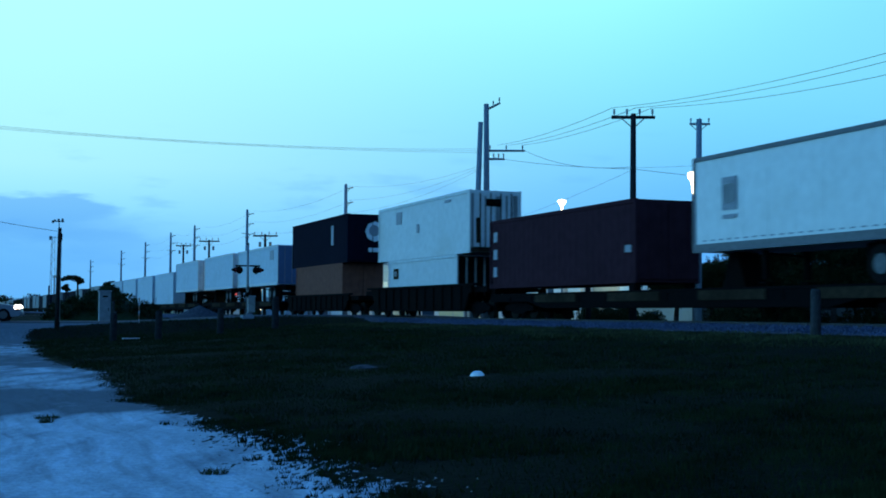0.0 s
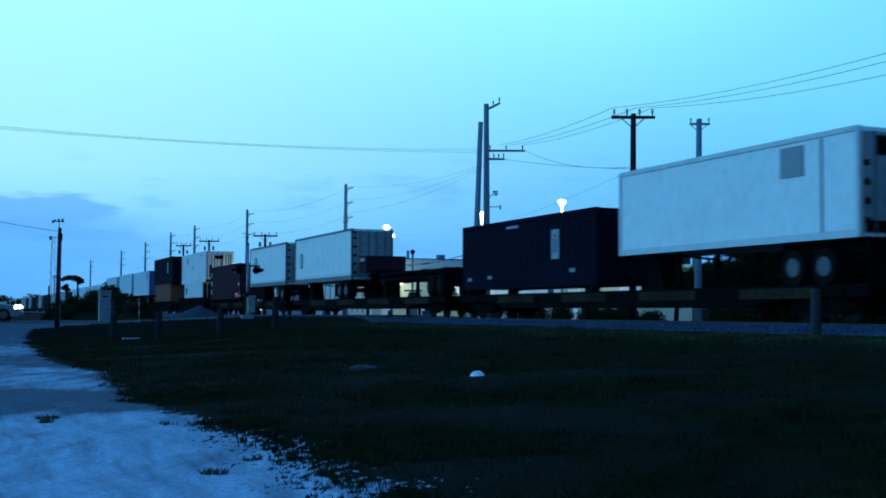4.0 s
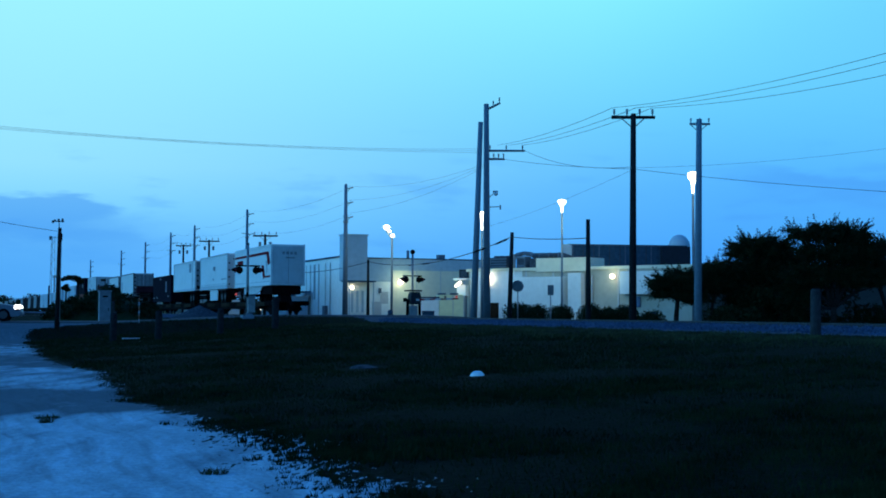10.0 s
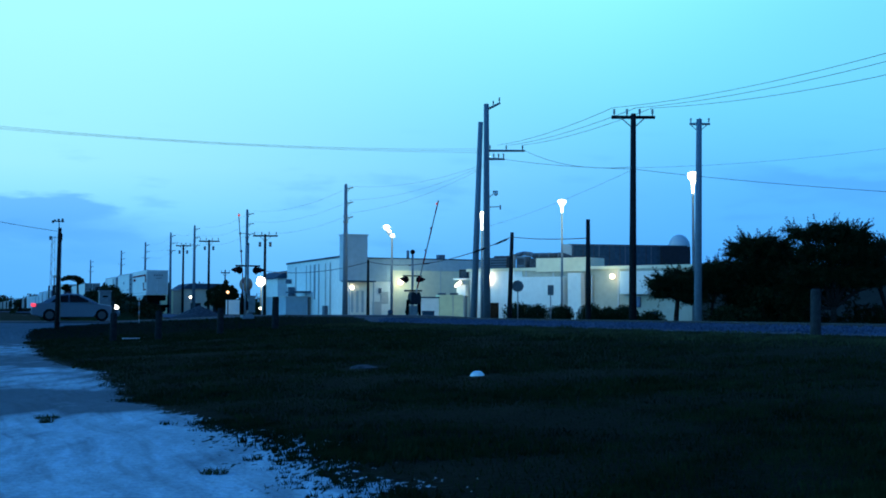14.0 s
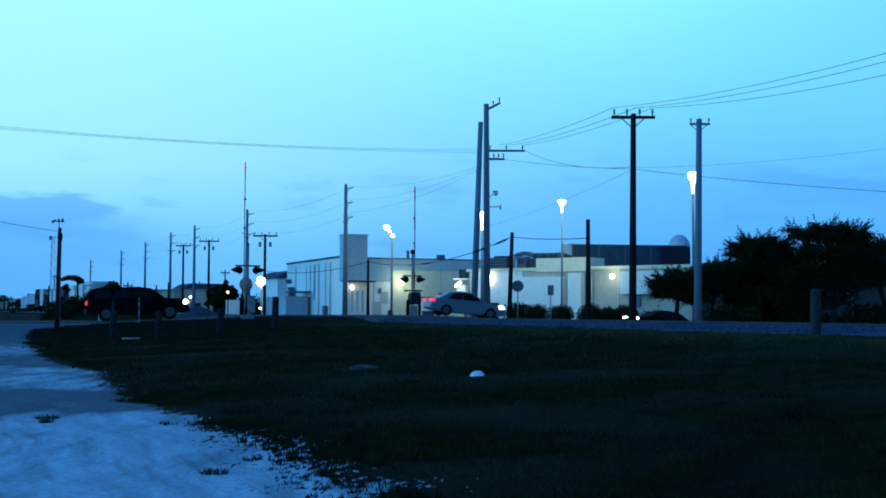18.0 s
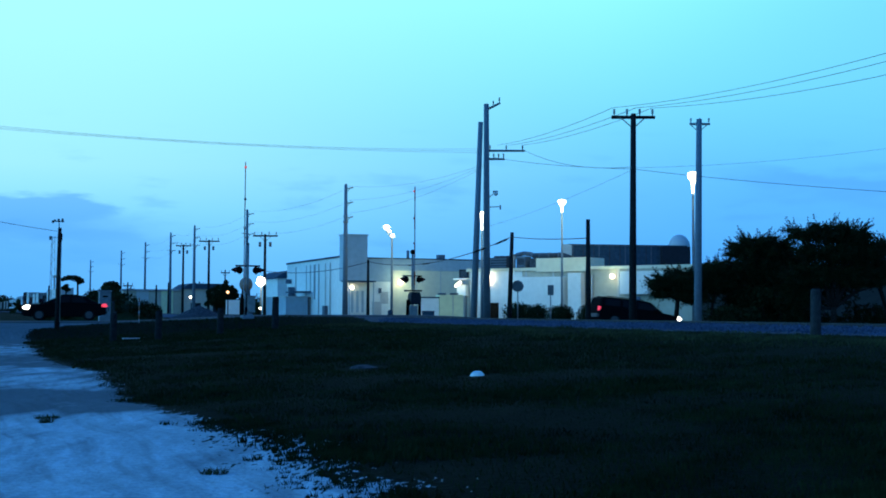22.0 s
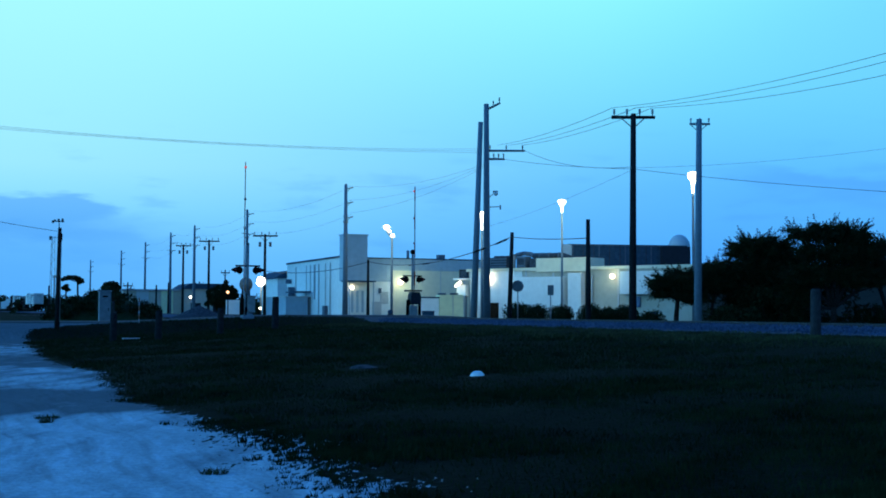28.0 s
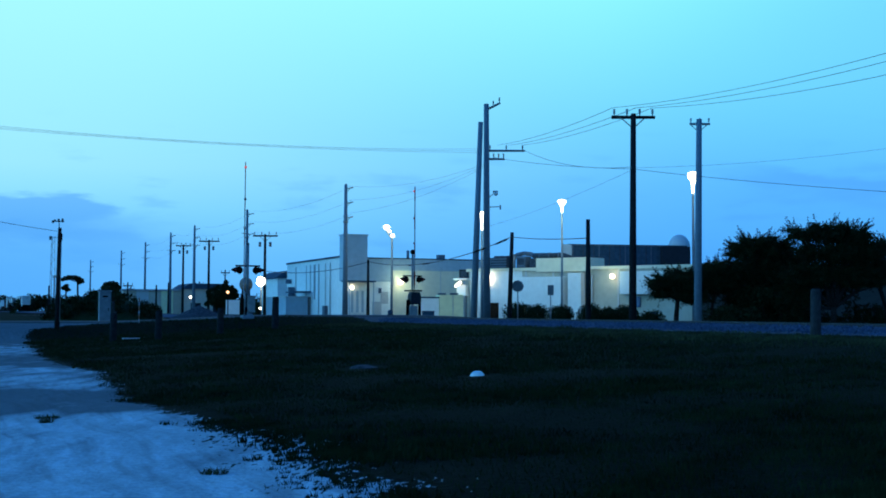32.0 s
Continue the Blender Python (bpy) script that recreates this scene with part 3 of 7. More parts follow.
def trailer(length, height, base, paint, label, trim=None, landing=True, bars=M_GALV, doors=None, roof_h=0.14, foot_h=0.20, flip=False, seams=False):
    """A road trailer with tandem wheels near its rear, standing on a wagon deck that is 1.05 above the rail."""
    t = thing("semi_trailer", pose(0, 0, 0), label, "trailer", "trailers on the train")
    box_shell(t, length, height, paint, base, 0, trim, roof_h=roof_h, foot_h=foot_h, bars=bars, doors=doors)
    h = length / 2
    if seams:
        # riveted sheet joints on the sides, and a row of rivet plates over the bottom rail
        k = -h + 1.22
        while k < h - 0.5:
            for sy in (-1, 1):
                boxpart("sheet_joint", (k, sy * 1.262, base + height / 2 + 0.05), (0.035, 0.012, height - 0.45), paint, t)
            k += 1.22
        bm = bmesh.new()
        for sy in (-1, 1):
            for k in range(int(length / 0.42) - 1):
                add_box(bm, (-h + 0.4 + k * 0.42, sy * 1.265, base + foot_h + 0.10), (0.20, 0.014, 0.045))
        tagged(part("rivet_row", bm, M_GREYMARK, t), kind="stuff")
    f = -1 if flip else 1                 # a flipped trailer rides with its wheels to the front
    deck = 1.05
    for x in (f * (-h + 1.6), f * (-h + 2.9)):
        for y in (-1.0, -0.70, 0.70, 1.0):
            bm = bmesh.new()
            add_rod(bm, (x, y - 0.12, deck + 0.50), (x, y + 0.12, deck + 0.50), 0.50, seg=18)
            ty = part("tyre", bm, M_TYRE, t)
            bm = bmesh.new()
            s = math.copysign(1, y)
            add_rod(bm, (x, y + s * 0.11, deck + 0.50), (x, y + s * 0.135, deck + 0.50), 0.27, seg=14)
            part("rim", bm, M_RIM, ty)
        rodpart("axle", (x, -1, deck + 0.5), (x, 1, deck + 0.5), 0.09, 0.09, M_STEEL_DARK, t)
    boxpart("sub_frame", (f * (-h + 2.3), 0, base - 0.18), (3.6, 1.1, 0.34), M_STEEL_DARK, t, bevel=0.03)
    boxpart("rear_bumper", (f * (-h + 0.1), 0, base - 0.55), (0.12, 2.3, 0.14), M_STEEL_DARK, t)
    for y in (-0.9, 0.9):
        boxpart("bumper_post", (f * (-h + 0.1), y, base - 0.28), (0.10, 0.10, 0.60), M_STEEL_DARK, t)
    if landing:
        for y in (-0.75, 0.75):
            boxpart("landing_leg", (f * (h - 3.0), y, (base + deck) / 2 + 0.1), (0.16, 0.16, base - deck - 0.25), M_STEEL_DARK, t)
            boxpart("landing_foot", (f * (h - 3.0), y, deck + 0.13), (0.35, 0.3, 0.05), M_STEEL_DARK, t)
        bm = bmesh.new()
        add_rod(bm, (f * (h - 3.0), -0.7, base - 0.2), (f * (h - 2.0), 0, base - 0.05), 0.04)
        add_rod(bm, (f * (h - 3.0), 0.7, base - 0.2), (f * (h - 2.0), 0, base - 0.05), 0.04)
        part("leg_brace", bm, M_STEEL_DARK, t)
    # the stand on the wagon that holds the trailer's nose
    bm = bmesh.new()
    add_prism(bm, [(f * (h - 1.5), deck), (f * (h - 0.3), deck), (f * (h - 0.7), base), (f * (h - 1.1), base)], -0.4, 0.4)
    part("hitch_stand", bm, M_STEEL_DARK, t)
    return t


def build_train():
    z = RAIL_Z
    # wagons: rear end to front end along the train
    for a, b in ((-68.2, -38.2), (-37.6, -9.6), (-8.9, 19.8), (20.7, 48.6), (84.6, 114.0), (114.8, 142.2), (143.0, 171.0), (171.8, 199.8)):
        ride(flat_wagon(b - a - 0.9), (a + b) / 2, z)
    wa = well_wagon(17.0, 13.4, 1.50)
    ride(wa, 57.2)
    wb = well_wagon(17.0, 13.4, 1.28)
    ride(wb, 75.4)
    # T1: last trailer, white with a red band and hook
    L = 12.35
    # grey doors on a white box: the dimmer light behind, as paint
    t1 = trailer(L, 3.05, 2.20, M_WHITE, "white road trailer with a dark red band and hook", M_WHITE, bars=None, doors=M_GREYW, flip=True, seams=True)
    def slant(outline, name, paint):
        bm = bmesh.new()
        add_prism(bm, outline, 1.275, 1.302)
        return part(name, bm, paint, t1)
    slant([(6.0, 4.53), (-5.1, 4.53), (-5.3, 4.74), (6.0, 4.70)], "red_band", M_RED)
    slant([(-4.75, 4.60), (-5.35, 4.74), (-5.85, 3.85), (-5.25, 3.72)], "red_hook", M_RED)
    slant([(-3.2, 3.78), (-3.85, 3.72), (-4.25, 2.98), (-3.85, 2.70)], "red_hook", M_RED)
    slant([(-3.75, 2.80), (-6.0, 2.80), (-6.0, 2.94), (-4.2, 2.94)], "red_band", M_RED)
    slant([(-4.5, 4.1), (-4.9, 4.1), (-5.0, 3.2), (-4.7, 3.2)], "grey_numeral_bar", M_GREYW)
    for k in range(7):
        mark(t1, "lettering_bar", 3.2 + k * 0.30, 4.18, 0.20, 0.32, M_RED)
    for k in range(4):
        mark(t1, "rear_bar", 0, 4.60, 0.2, 0.22, M_GREYMARK, True, L, -0.55 + k * 0.3)
    mark(t1, "rear_bar", 0, 4.25, 0.7, 0.10, M_GREYMARK, True, L, -0.15)
    for y in (1.15, -1.15):
        bm = bmesh.new()
        add_prism(bm, [(3.0, 2.24), (-3.2, 2.24), (-2.5, 1.86), (-1.4, 1.64), (2.7, 1.60), (3.0, 1.75)], y - 0.03, y + 0.03)
        part("side_skirt", bm, M_GREYW, t1, "pale aerodynamic side panel")
    boxpart("nose_frame", (-4.3, 0, 1.86), (3.0, 2.2, 0.62), M_STEEL_DARK, t1, bevel=0.05)
    ride(t1, -60.6)
    # T2: white, small dark emblem
    t2 = trailer(12.2, 3.02, 2.22, M_WHITE, "white road trailer with a small dark emblem", M_GREYW, bars=None, doors=M_GREYW, foot_h=0.34, seams=True)
    for dx, dz, w, h in ((-0.25, 0, 0.35, 0.4), (0.12, 0.05, 0.3, 0.3), (0.4, 0.0, 0.2, 0.34)):
        mark(t2, "emblem_bar", -0.5 + dx, 4.05 + dz, w, h, M_GREYMARK)
    mark(t2, "emblem_bar", -0.1, 3.1, 0.25, 0.22, M_GREYMARK)
    mark(t2, "lettering_bar", -4.5, 3.06, 2.0, 0.09, M_GREYMARK)
    bm = bmesh.new()
    add_prism(bm, [(-0.95, 4.55), (-0.35, 4.85), (0.1, 4.62), (0.85, 4.80), (0.5, 4.35), (0.15, 3.85), (-0.25, 4.25)], -0.012, 0.012)
    bmesh.ops.rotate(bm, verts=bm.verts, cent=(0, 0, 0), matrix=Matrix.Rotation(radians(90), 3, "Z"))
    bmesh.ops.translate(bm, verts=bm.verts, vec=(-6.16, 0, 0))
    part("rear_emblem", bm, M_DOOR, t2, "dark winged emblem")
    mark(t2, "rear_bar", 0, 3.35, 1.5, 0.06, M_GREYMARK, True, 12.2)
    mark(t2, "rear_bar", 0, 2.9, 0.5, 0.5, M_GREYMARK, True, 12.2, -0.2)
    for zz in (2.6, 3.2, 3.8, 4.4):
        mark(t2, "hinge", 0, zz, 0.12, 0.12, M_STEEL_DARK, True, 12.2, 1.12)
    boxpart("fuel_tank_panel", (0.2, 1.12, 1.72), (3.3, 0.08, 0.95), M_WHITE, t2, "white side panel under the trailer")
    ride(t2, -45.4)
    # T3: white box on wheels, dark square patch
    # dark doors hold grime and the shade on the rear
    t3 = trailer(12.2, 2.92, 2.26, M_WHITE, "white road trailer with a brown square patch", M_WHITE2, bars=M_RAILTRIM, doors=M_DOORGREY)
    mark(t3, "patch", -3.4, 4.5, 1.0, 0.85, M_GREYMARK, label="brown square patch")
    mark(t3, "seam_strip", -4.65, 3.7, 0.06, 2.6, M_GREYMARK)
    mark(t3, "rear_panel", 0, 4.68, 1.7, 0.5, M_STEEL_DARK, True, 12.24, -0.1)
    mark(t3, "grimy_strip", 0, 3.3, 0.35, 1.9, M_RUST, True, 12.22, 0.2)
    mark(t3, "grimy_strip", 0, 2.55, 2.2, 0.3, M_STEEL_DARK, True, 12.22, 0.0)
    for zz in (2.7, 3.2, 3.7, 4.2):
        mark(t3, "hinge", 0, zz, 0.18, 0.16, M_STEEL_DARK, True, 12.24, 1.05)
    ride(t3, -30.6)
    # black container on the same wagon
    c1 = container("freight_container", 12.5, 2.86, M_BLACK, "black corrugated freight container with a pale plate", 26)
    mark(c1, "plate", -3.0, 1.65, 0.62, 1.15, M_PLATE, label="pale upright plate")
    boxpart("plate_core", (-3.0, 1.305, 1.6), (0.40, 0.012, 0.55), M_BLUE, c1, "blue panel on the plate")
    boxpart("plate_dot", (-3.0, 1.305, 1.98), (0.26, 0.012, 0.14), M_ORANGEBAND, c1)
    mark(c1, "pale_mark", 0.9, 2.55, 1.1, 0.10, M_PLATE)
    for x, zz in ((3.2, 0.5), (5.4, 0.45), (-4.4, 0.6)):
        mark(c1, "pale_mark", x, zz, 0.4, 0.14, M_GREYMARK)
    for x in (-5.8, 5.8):
        for y in (-1.1, 1.1):
            boxpart("corner_foot", (x, y, -0.115), (0.3, 0.3, 0.25), M_STEEL_DARK, c1)
    ride(c1, -16.6, z + 1.28)
    # empty chassis stacked on a wagon, with a low box behind the white trailer
    ch = thing("chassis_stack", pose(0, 0, 0), "two empty dark container chassis stacked on a wagon", "chassis stack")
    for zz in (2.02, 2.32):
        for y in (-0.55, 0.55):
            boxpart("beam", (0, y, zz), (12.0, 0.16, 0.24), M_STEEL_DARK, ch)
        for x in (-5.6, -2.8, 0, 2.8, 5.6):
            boxpart("cross_beam", (x, 0, zz), (0.24, 2.44, 0.22), M_STEEL_DARK, ch)
        for y in (-1.15, 1.15):
            boxpart("outer_rail", (-1.0, y, zz), (9.6, 0.12, 0.14), M_STEEL_DARK, ch)
    for x in (-5.0, -3.7):
        for y in (-1.0, -0.7, 0.7, 1.0):
            rodpart("tyre", (x, y - 0.12, 1.55), (x, y + 0.12, 1.55), 0.5, None, M_TYRE, ch, seg=18)
    boxpart("wheel_frame", (-4.4, 0, 1.75), (3.4, 1.2, 0.4), M_STEEL_DARK, ch)
    for y in (-0.75, 0.75):
        boxpart("landing_leg", (3.0, y, 1.5), (0.16, 0.16, 0.95), M_STEEL_DARK, ch)
    boxpart("hitch_stand", (5.2, 0, 1.48), (0.7, 0.8, 0.95), M_STEEL_DARK, ch)
    boxpart("nose_box", (6.85, 0, 3.0), (1.4, 2.4, 0.95), M_BROWN, ch, "rust-brown box at the nose", bevel=0.03)
    boxpart("box_stand", (6.2, 0, 2.4), (0.5, 1.6, 0.5), M_STEEL_DARK, ch)
    boxpart("box_plate", (6.85, 1.21, 3.25), (0.8, 0.03, 0.18), M_GREYMARK, ch)
    ride(ch, -2.2)
    # W1, W2
    # dark doors again paint the rear's shade on a white trailer
    w1 = trailer(12.7, 3.02, 2.16, M_WHITE3, "white road trailer with a grey lower rail", M_RAILTRIM, doors=M_DOORGREY, bars=M_RAILTRIM, roof_h=0.13, foot_h=0.26, seams=True)
    mark(w1, "plate", 4.7, 3.65, 0.6, 1.0, M_GREYMARK, label="upright grey plate")
    mark(w1, "plate_core", 4.7, 3.65, 0.42, 0.6, M_GREYW)
    for q, ln in ((w1, 12.7),):
        for zz in (2.6, 3.1, 3.6, 4.1, 4.6, 4.95):
            mark(q, "hinge", 0, zz, 0.20, 0.13, M_STEEL_DARK, True, ln + 0.02, 1.08)
    ride(w1, 12.8)
    w2 = trailer(11.1, 3.0, 2.16, M_WHITE3, "white road trailer with a grey lower rail", M_RAILTRIM, doors=M_DOORGREY, bars=M_RAILTRIM, roof_h=0.13, foot_h=0.26, seams=True)
    mark(w2, "plate", 3.6, 3.9, 0.75, 1.0, M_GREYMARK, label="upright grey plate")
    mark(w2, "plate_core", 3.6, 3.9, 0.55, 0.6, M_GREYW)
    mark(w2, "pale_mark", 3.6, 3.2, 0.7, 0.12, M_GREYMARK)
    for zz in (2.6, 3.1, 3.6, 4.1, 4.6, 4.95):
        mark(w2, "hinge", 0, zz, 0.20, 0.13, M_STEEL_DARK, True, 11.12, 1.08)
    ride(w2, 27.15)
    b1 = container("freight_container", 12.2, 2.92, M_BROWN, "dark oxide-brown corrugated freight container", 26)
    for zz in (0.7, 1.45, 2.2):
        mark(b1, "pale_mark", 5.5, zz, 0.35, 0.42, M_PLATE)
    mark(b1, "amber_mark", -5.6, 1.2, 0.4, 0.25, M_GREYMARK)
    for x in (-5.8, 5.8):
        for y in (-1.1, 1.1):
            boxpart("corner_foot", (x, y, -0.115), (0.3, 0.3, 0.25), M_STEEL_DARK, b1)
    ride(b1, 42.3, z + 1.30)
    # double stack, white on pale grey
    # dark doors, bars and end panel imitate the shadow below the upper container
    s2l = container("freight_container", 9.6, 2.55, M_GREYW, "pale grey lower container of a double stack", 0, doors=M_STEEL_DARK, bars=M_STEEL_DARK)
    boxpart("shade_panel", (-4.92, 0, 1.5), (0.12, 2.52, 1.9), M_STEEL_DARK, s2l, "dark panel for the shaded container end")
    for y in (-0.9, -0.45, 0.0, 0.45, 0.9):
        boxpart("end_rib", (-5.01, y, 1.5), (0.06, 0.08, 1.8), M_DOORGREY, s2l)
    mark(s2l, "emblem_bar", 3.6, 1.85, 0.7, 0.55, M_RUST)
    mark(s2l, "emblem_core", 3.6, 1.85, 0.4, 0.26, M_GREYW)
    ride(s2l, 56.9, z + 0.42)
    s2u = container("freight_container", 12.7, 2.88, M_WHITE2, "white upper container of a double stack, streaked with rust", 0, bars=M_STEEL_DARK, doors=M_WHITE2)
    for y, w, z0, z1, paint in ((1.16, 0.12, 0.2, 2.7, M_DOORGREY), (0.88, 0.22, 0.45, 1.6, M_RUST), (0.52, 0.10, 0.25, 2.6, M_DOORGREY), (-0.12, 0.22, 0.2, 2.6, M_DOORGREY), (-0.55, 0.12, 0.25, 2.65, M_DOORGREY), (-0.98, 0.24, 0.2, 2.65, M_DOORGREY)):
        mark(s2u, "grimy_strip", 0, (z0 + z1) / 2, w, z1 - z0, paint, True, 12.68, y)
    mark(s2u, "rusty_sill", 0, 0.14, 2.5, 0.24, M_RUST, True, 12.68, 0.0)
    mark(s2u, "patch", 3.1, 2.2, 0.8, 0.65, M_GREYMARK)
    mark(s2u, "emblem_bar", 0.3, 1.5, 0.3, 0.45, M_GREYMARK)
    mark(s2u, "emblem_bar", -3.7, 2.55, 0.8, 0.12, M_GREYMARK)
    mark(s2u, "vent_patch", 0, 2.3, 0.8, 0.35, M_STEEL_DARK, True, 12.7, 0.1)
    ride(s2u, 57.0, z + 2.98)
    s1l = container("freight_container", 10.6, 2.79, M_ORANGE, "faded orange lower container of a double stack", 22)
    ride(s1l, 75.3, z + 0.42)
    s1u = container("freight_container", 12.6, 2.90, M_BLACK, "black upper container with a pale emblem on its end", 26)
    mark(s1u, "plate", -3.15, 1.75, 0.45, 1.2, M_PLATE)
    bm = bmesh.new()
    add_rod(bm, (-6.335, -0.4, 1.85), (-6.36, -0.4, 1.85), 0.62, seg=8)
    part("end_emblem", bm, M_WHITEMARK, s1u, "pale eight-sided emblem")
    bm = bmesh.new()
    add_rod(bm, (-6.355, -0.35, 1.9), (-6.372, -0.35, 1.9), 0.34, seg=14)
    part("end_emblem_core", bm, M_GREYMARK, s1u)
    mark(s1u, "end_bar", 0, 0.75, 0.8, 0.25, M_WHITEMARK, True, 12.6, -0.4)
    ride(s1u, 75.3, z + 3.22)
    # further trailers and containers ahead
    bl = trailer(13.2, 2.9, 2.2, M_PALEBLUE, "pale blue-grey road trailer with a blue rear", M_GREYW)
    boxpart("rear_panel", (-6.64, 0, 3.65), (0.05, 2.5, 2.75), M_BLUE, bl, "blue rear panel")
    mark(bl, "patch", -4.8, 4.4, 1.1, 0.7, M_GREYMARK)
    ride(bl, 92.3)
    gw = trailer(12.3, 2.95, 2.2, M_PALEBLUE, "faded pale blue road trailer far ahead in the train", M_GREYW)
    ride(gw, 107.0)
    ride(copy_thing(gw, pose(0, 0, 0)), 122.5)
    far_w = container("freight_container", 12.6, 3.35, M_PALEBLUE, "faded pale blue freight container far ahead in the train", 0)
    ride(far_w, 136.5, z + 1.06)
    ride(copy_thing(far_w, pose(0, 0, 0)), 151.0, z + 1.06)
    ride(copy_thing(far_w, pose(0, 0, 0)), 165.0, z + 1.06)
    ride(copy_thing(far_w, pose(0, 0, 0)), 178.5, z + 1.06)
    far_b = container("freight_container", 12.6, 3.0, M_BLACK, "black freight container far ahead in the train", 0)
    ride(far_b, 192.5, z + 1.06)
    flat = flat_wagon(27.0)
    ride(flat, 214.0)
    far_g = container("freight_container", 12.6, 3.2, M_DOORGREY, "grimy grey freight container far ahead in the train", 0)
    ride(far_g, 206.5, z + 1.06)
    rnd = random.Random(4)
    u = 220.5
    while u < 640:
        src = far_b if rnd.random() < 0.45 else far_g
        ride(copy_thing(src, pose(0, 0, 0)), u, z + 1.06)
        u += rnd.choice((13.6, 14.4, 17.0))
    u = 242.5
    while u < 650:
        ride(copy_thing(flat, pose(0, 0, 0)), u)
        u += 28.2


build_train()

# ---- poles, wires, lamps ----
def gz(x, y):
    return float(ground_z(np.float64(x), np.float64(y)))


def stand(x, y, rz=0.0, sink=0.03):
    return pose(x, y, gz(x, y) - sink, 0, 0, rz)


def lamp_light(name, at, watts, size=0.25, color=(0.66, 0.86, 0.56)):
    li = bpy.data.lights.new(name, "POINT")
    li.energy, li.shadow_soft_size, li.color = watts, size, color
    ob = new(name, li)
    ob.location = at
    return ob


def crossarm_pole(x, y, top, r, arms, label, material=M_WOOD, lean=0.0, rz=0.0, pins=True):
    """A pole with crossarms: rows of (height, from, to, pins)."""
    base = gz(x, y) - 0.05
    p = thing("utility_pole", pose(x, y, base, 0, 0, rz), label, "utility pole", "utility poles")
    h = top - base
    rodpart("pole", (0, 0, 0), (lean, 0, h), r, r * 0.68, material, p, seg=14)
    for z, a, b, n in arms:
        z -= base
        lx = lean * z / h
        rise = 0.5 if z > h - 0.6 and a == 0.0 and top > 16 else 0.0
        rodpart("crossarm", (lx + a, 0.12, z), (lx + b, 0.12, z + rise), 0.085, 0.075, material, p, seg=8)
        if a < -0.4 and b > 0.4:
            for q in (-0.55, 0.55):
                rodpart("brace", (lx + q, 0.10, z - 0.05), (lx, 0.08, z - 0.55), 0.025, 0.025, M_GALV, p, seg=6)
        for k in range(n):
            px = lx + a + (b - a) * (0.06 + 0.88 * (k / max(1, n - 1)))
            zb, z = z, z + rise * (k / max(1, n - 1))
            bm = bmesh.new()
            add_rod(bm, (px, 0.12, z + 0.05), (px, 0.12, z + 0.34), 0.03, seg=8)
            for q in (0.18, 0.26, 0.34):
                add_rod(bm, (px, 0.12, z + q), (px, 0.12, z + q + 0.05), 0.07, 0.05, seg=8)
            part("insulator", bm, M_PORC, p)
            z = zb
    return p


def line_pole(x, y, top, label, reach=0.75, first=0.5, step=1.15, foot=-0.6):
    """A slim tapered pole with short standoff arms, one above the other, and a small arm on the other side."""
    base = gz(x, y) - 0.05
    p = thing("utility_pole", pose(x, y, base), label, "utility pole", "utility poles")
    h = top - base
    rodpart("pole", (0, 0, 0), (0, 0, h), 0.25, 0.13, M_CONC, p, seg=14)
    rodpart("pole_cap", (0, 0, h), (0, 0, h + 0.10), 0.13, 0.05, M_CONC, p, seg=12)
    for k in range(3):
        z = h - first - k * step
        rodpart("standoff_arm", (0, -0.05, z), (reach, -0.05, z + 0.12), 0.045, 0.03, M_SIGN, p, seg=8)
        rodpart("arm_brace", (0.08, -0.05, z - 0.28), (reach * 0.6, -0.05, z + 0.05), 0.022, 0.022, M_SIGN, p, seg=6)
        bm = bmesh.new()
        for q in (0.0, 0.07, 0.14):
            add_rod(bm, (reach - 0.18 + q, -0.05, z + 0.09 + q * 0.2), (reach - 0.13 + q, -0.05, z + 0.10 + q * 0.2), 0.075, 0.055, seg=8)
        part("insulator", bm, M_PORC, p)
    z = h - first - 1.9 * step
    rodpart("standoff_arm", (0, -0.05, z), (foot, -0.05, z + 0.05), 0.04, 0.03, M_SIGN, p, seg=8)
    rodpart("strap_band", (0, 0, z - 0.5), (0, 0, z - 0.38), 0.23, 0.23, M_GALV, p, seg=12)
    return p


def wire(a, b, sag, r=0.022, label="thin dark overhead cable"):
    a, b = Vector(a), Vector(b)
    cu = bpy.data.curves.new("overhead_wire", "CURVE")
    cu.dimensions, cu.bevel_depth, cu.bevel_resolution = "3D", r, 1
    sp = cu.splines.new("POLY")
    n = 24
    sp.points.add(n)
    for k in range(n + 1):
        q = k / n
        c = a.lerp(b, q)
        sp.points[k].co = (c.x, c.y, c.z - sag * 4 * q * (1 - q), 1)
    cu.materials.append(M_WIRE)
    return tagged(new("overhead_wire", cu), label, "cable", "overhead wires")


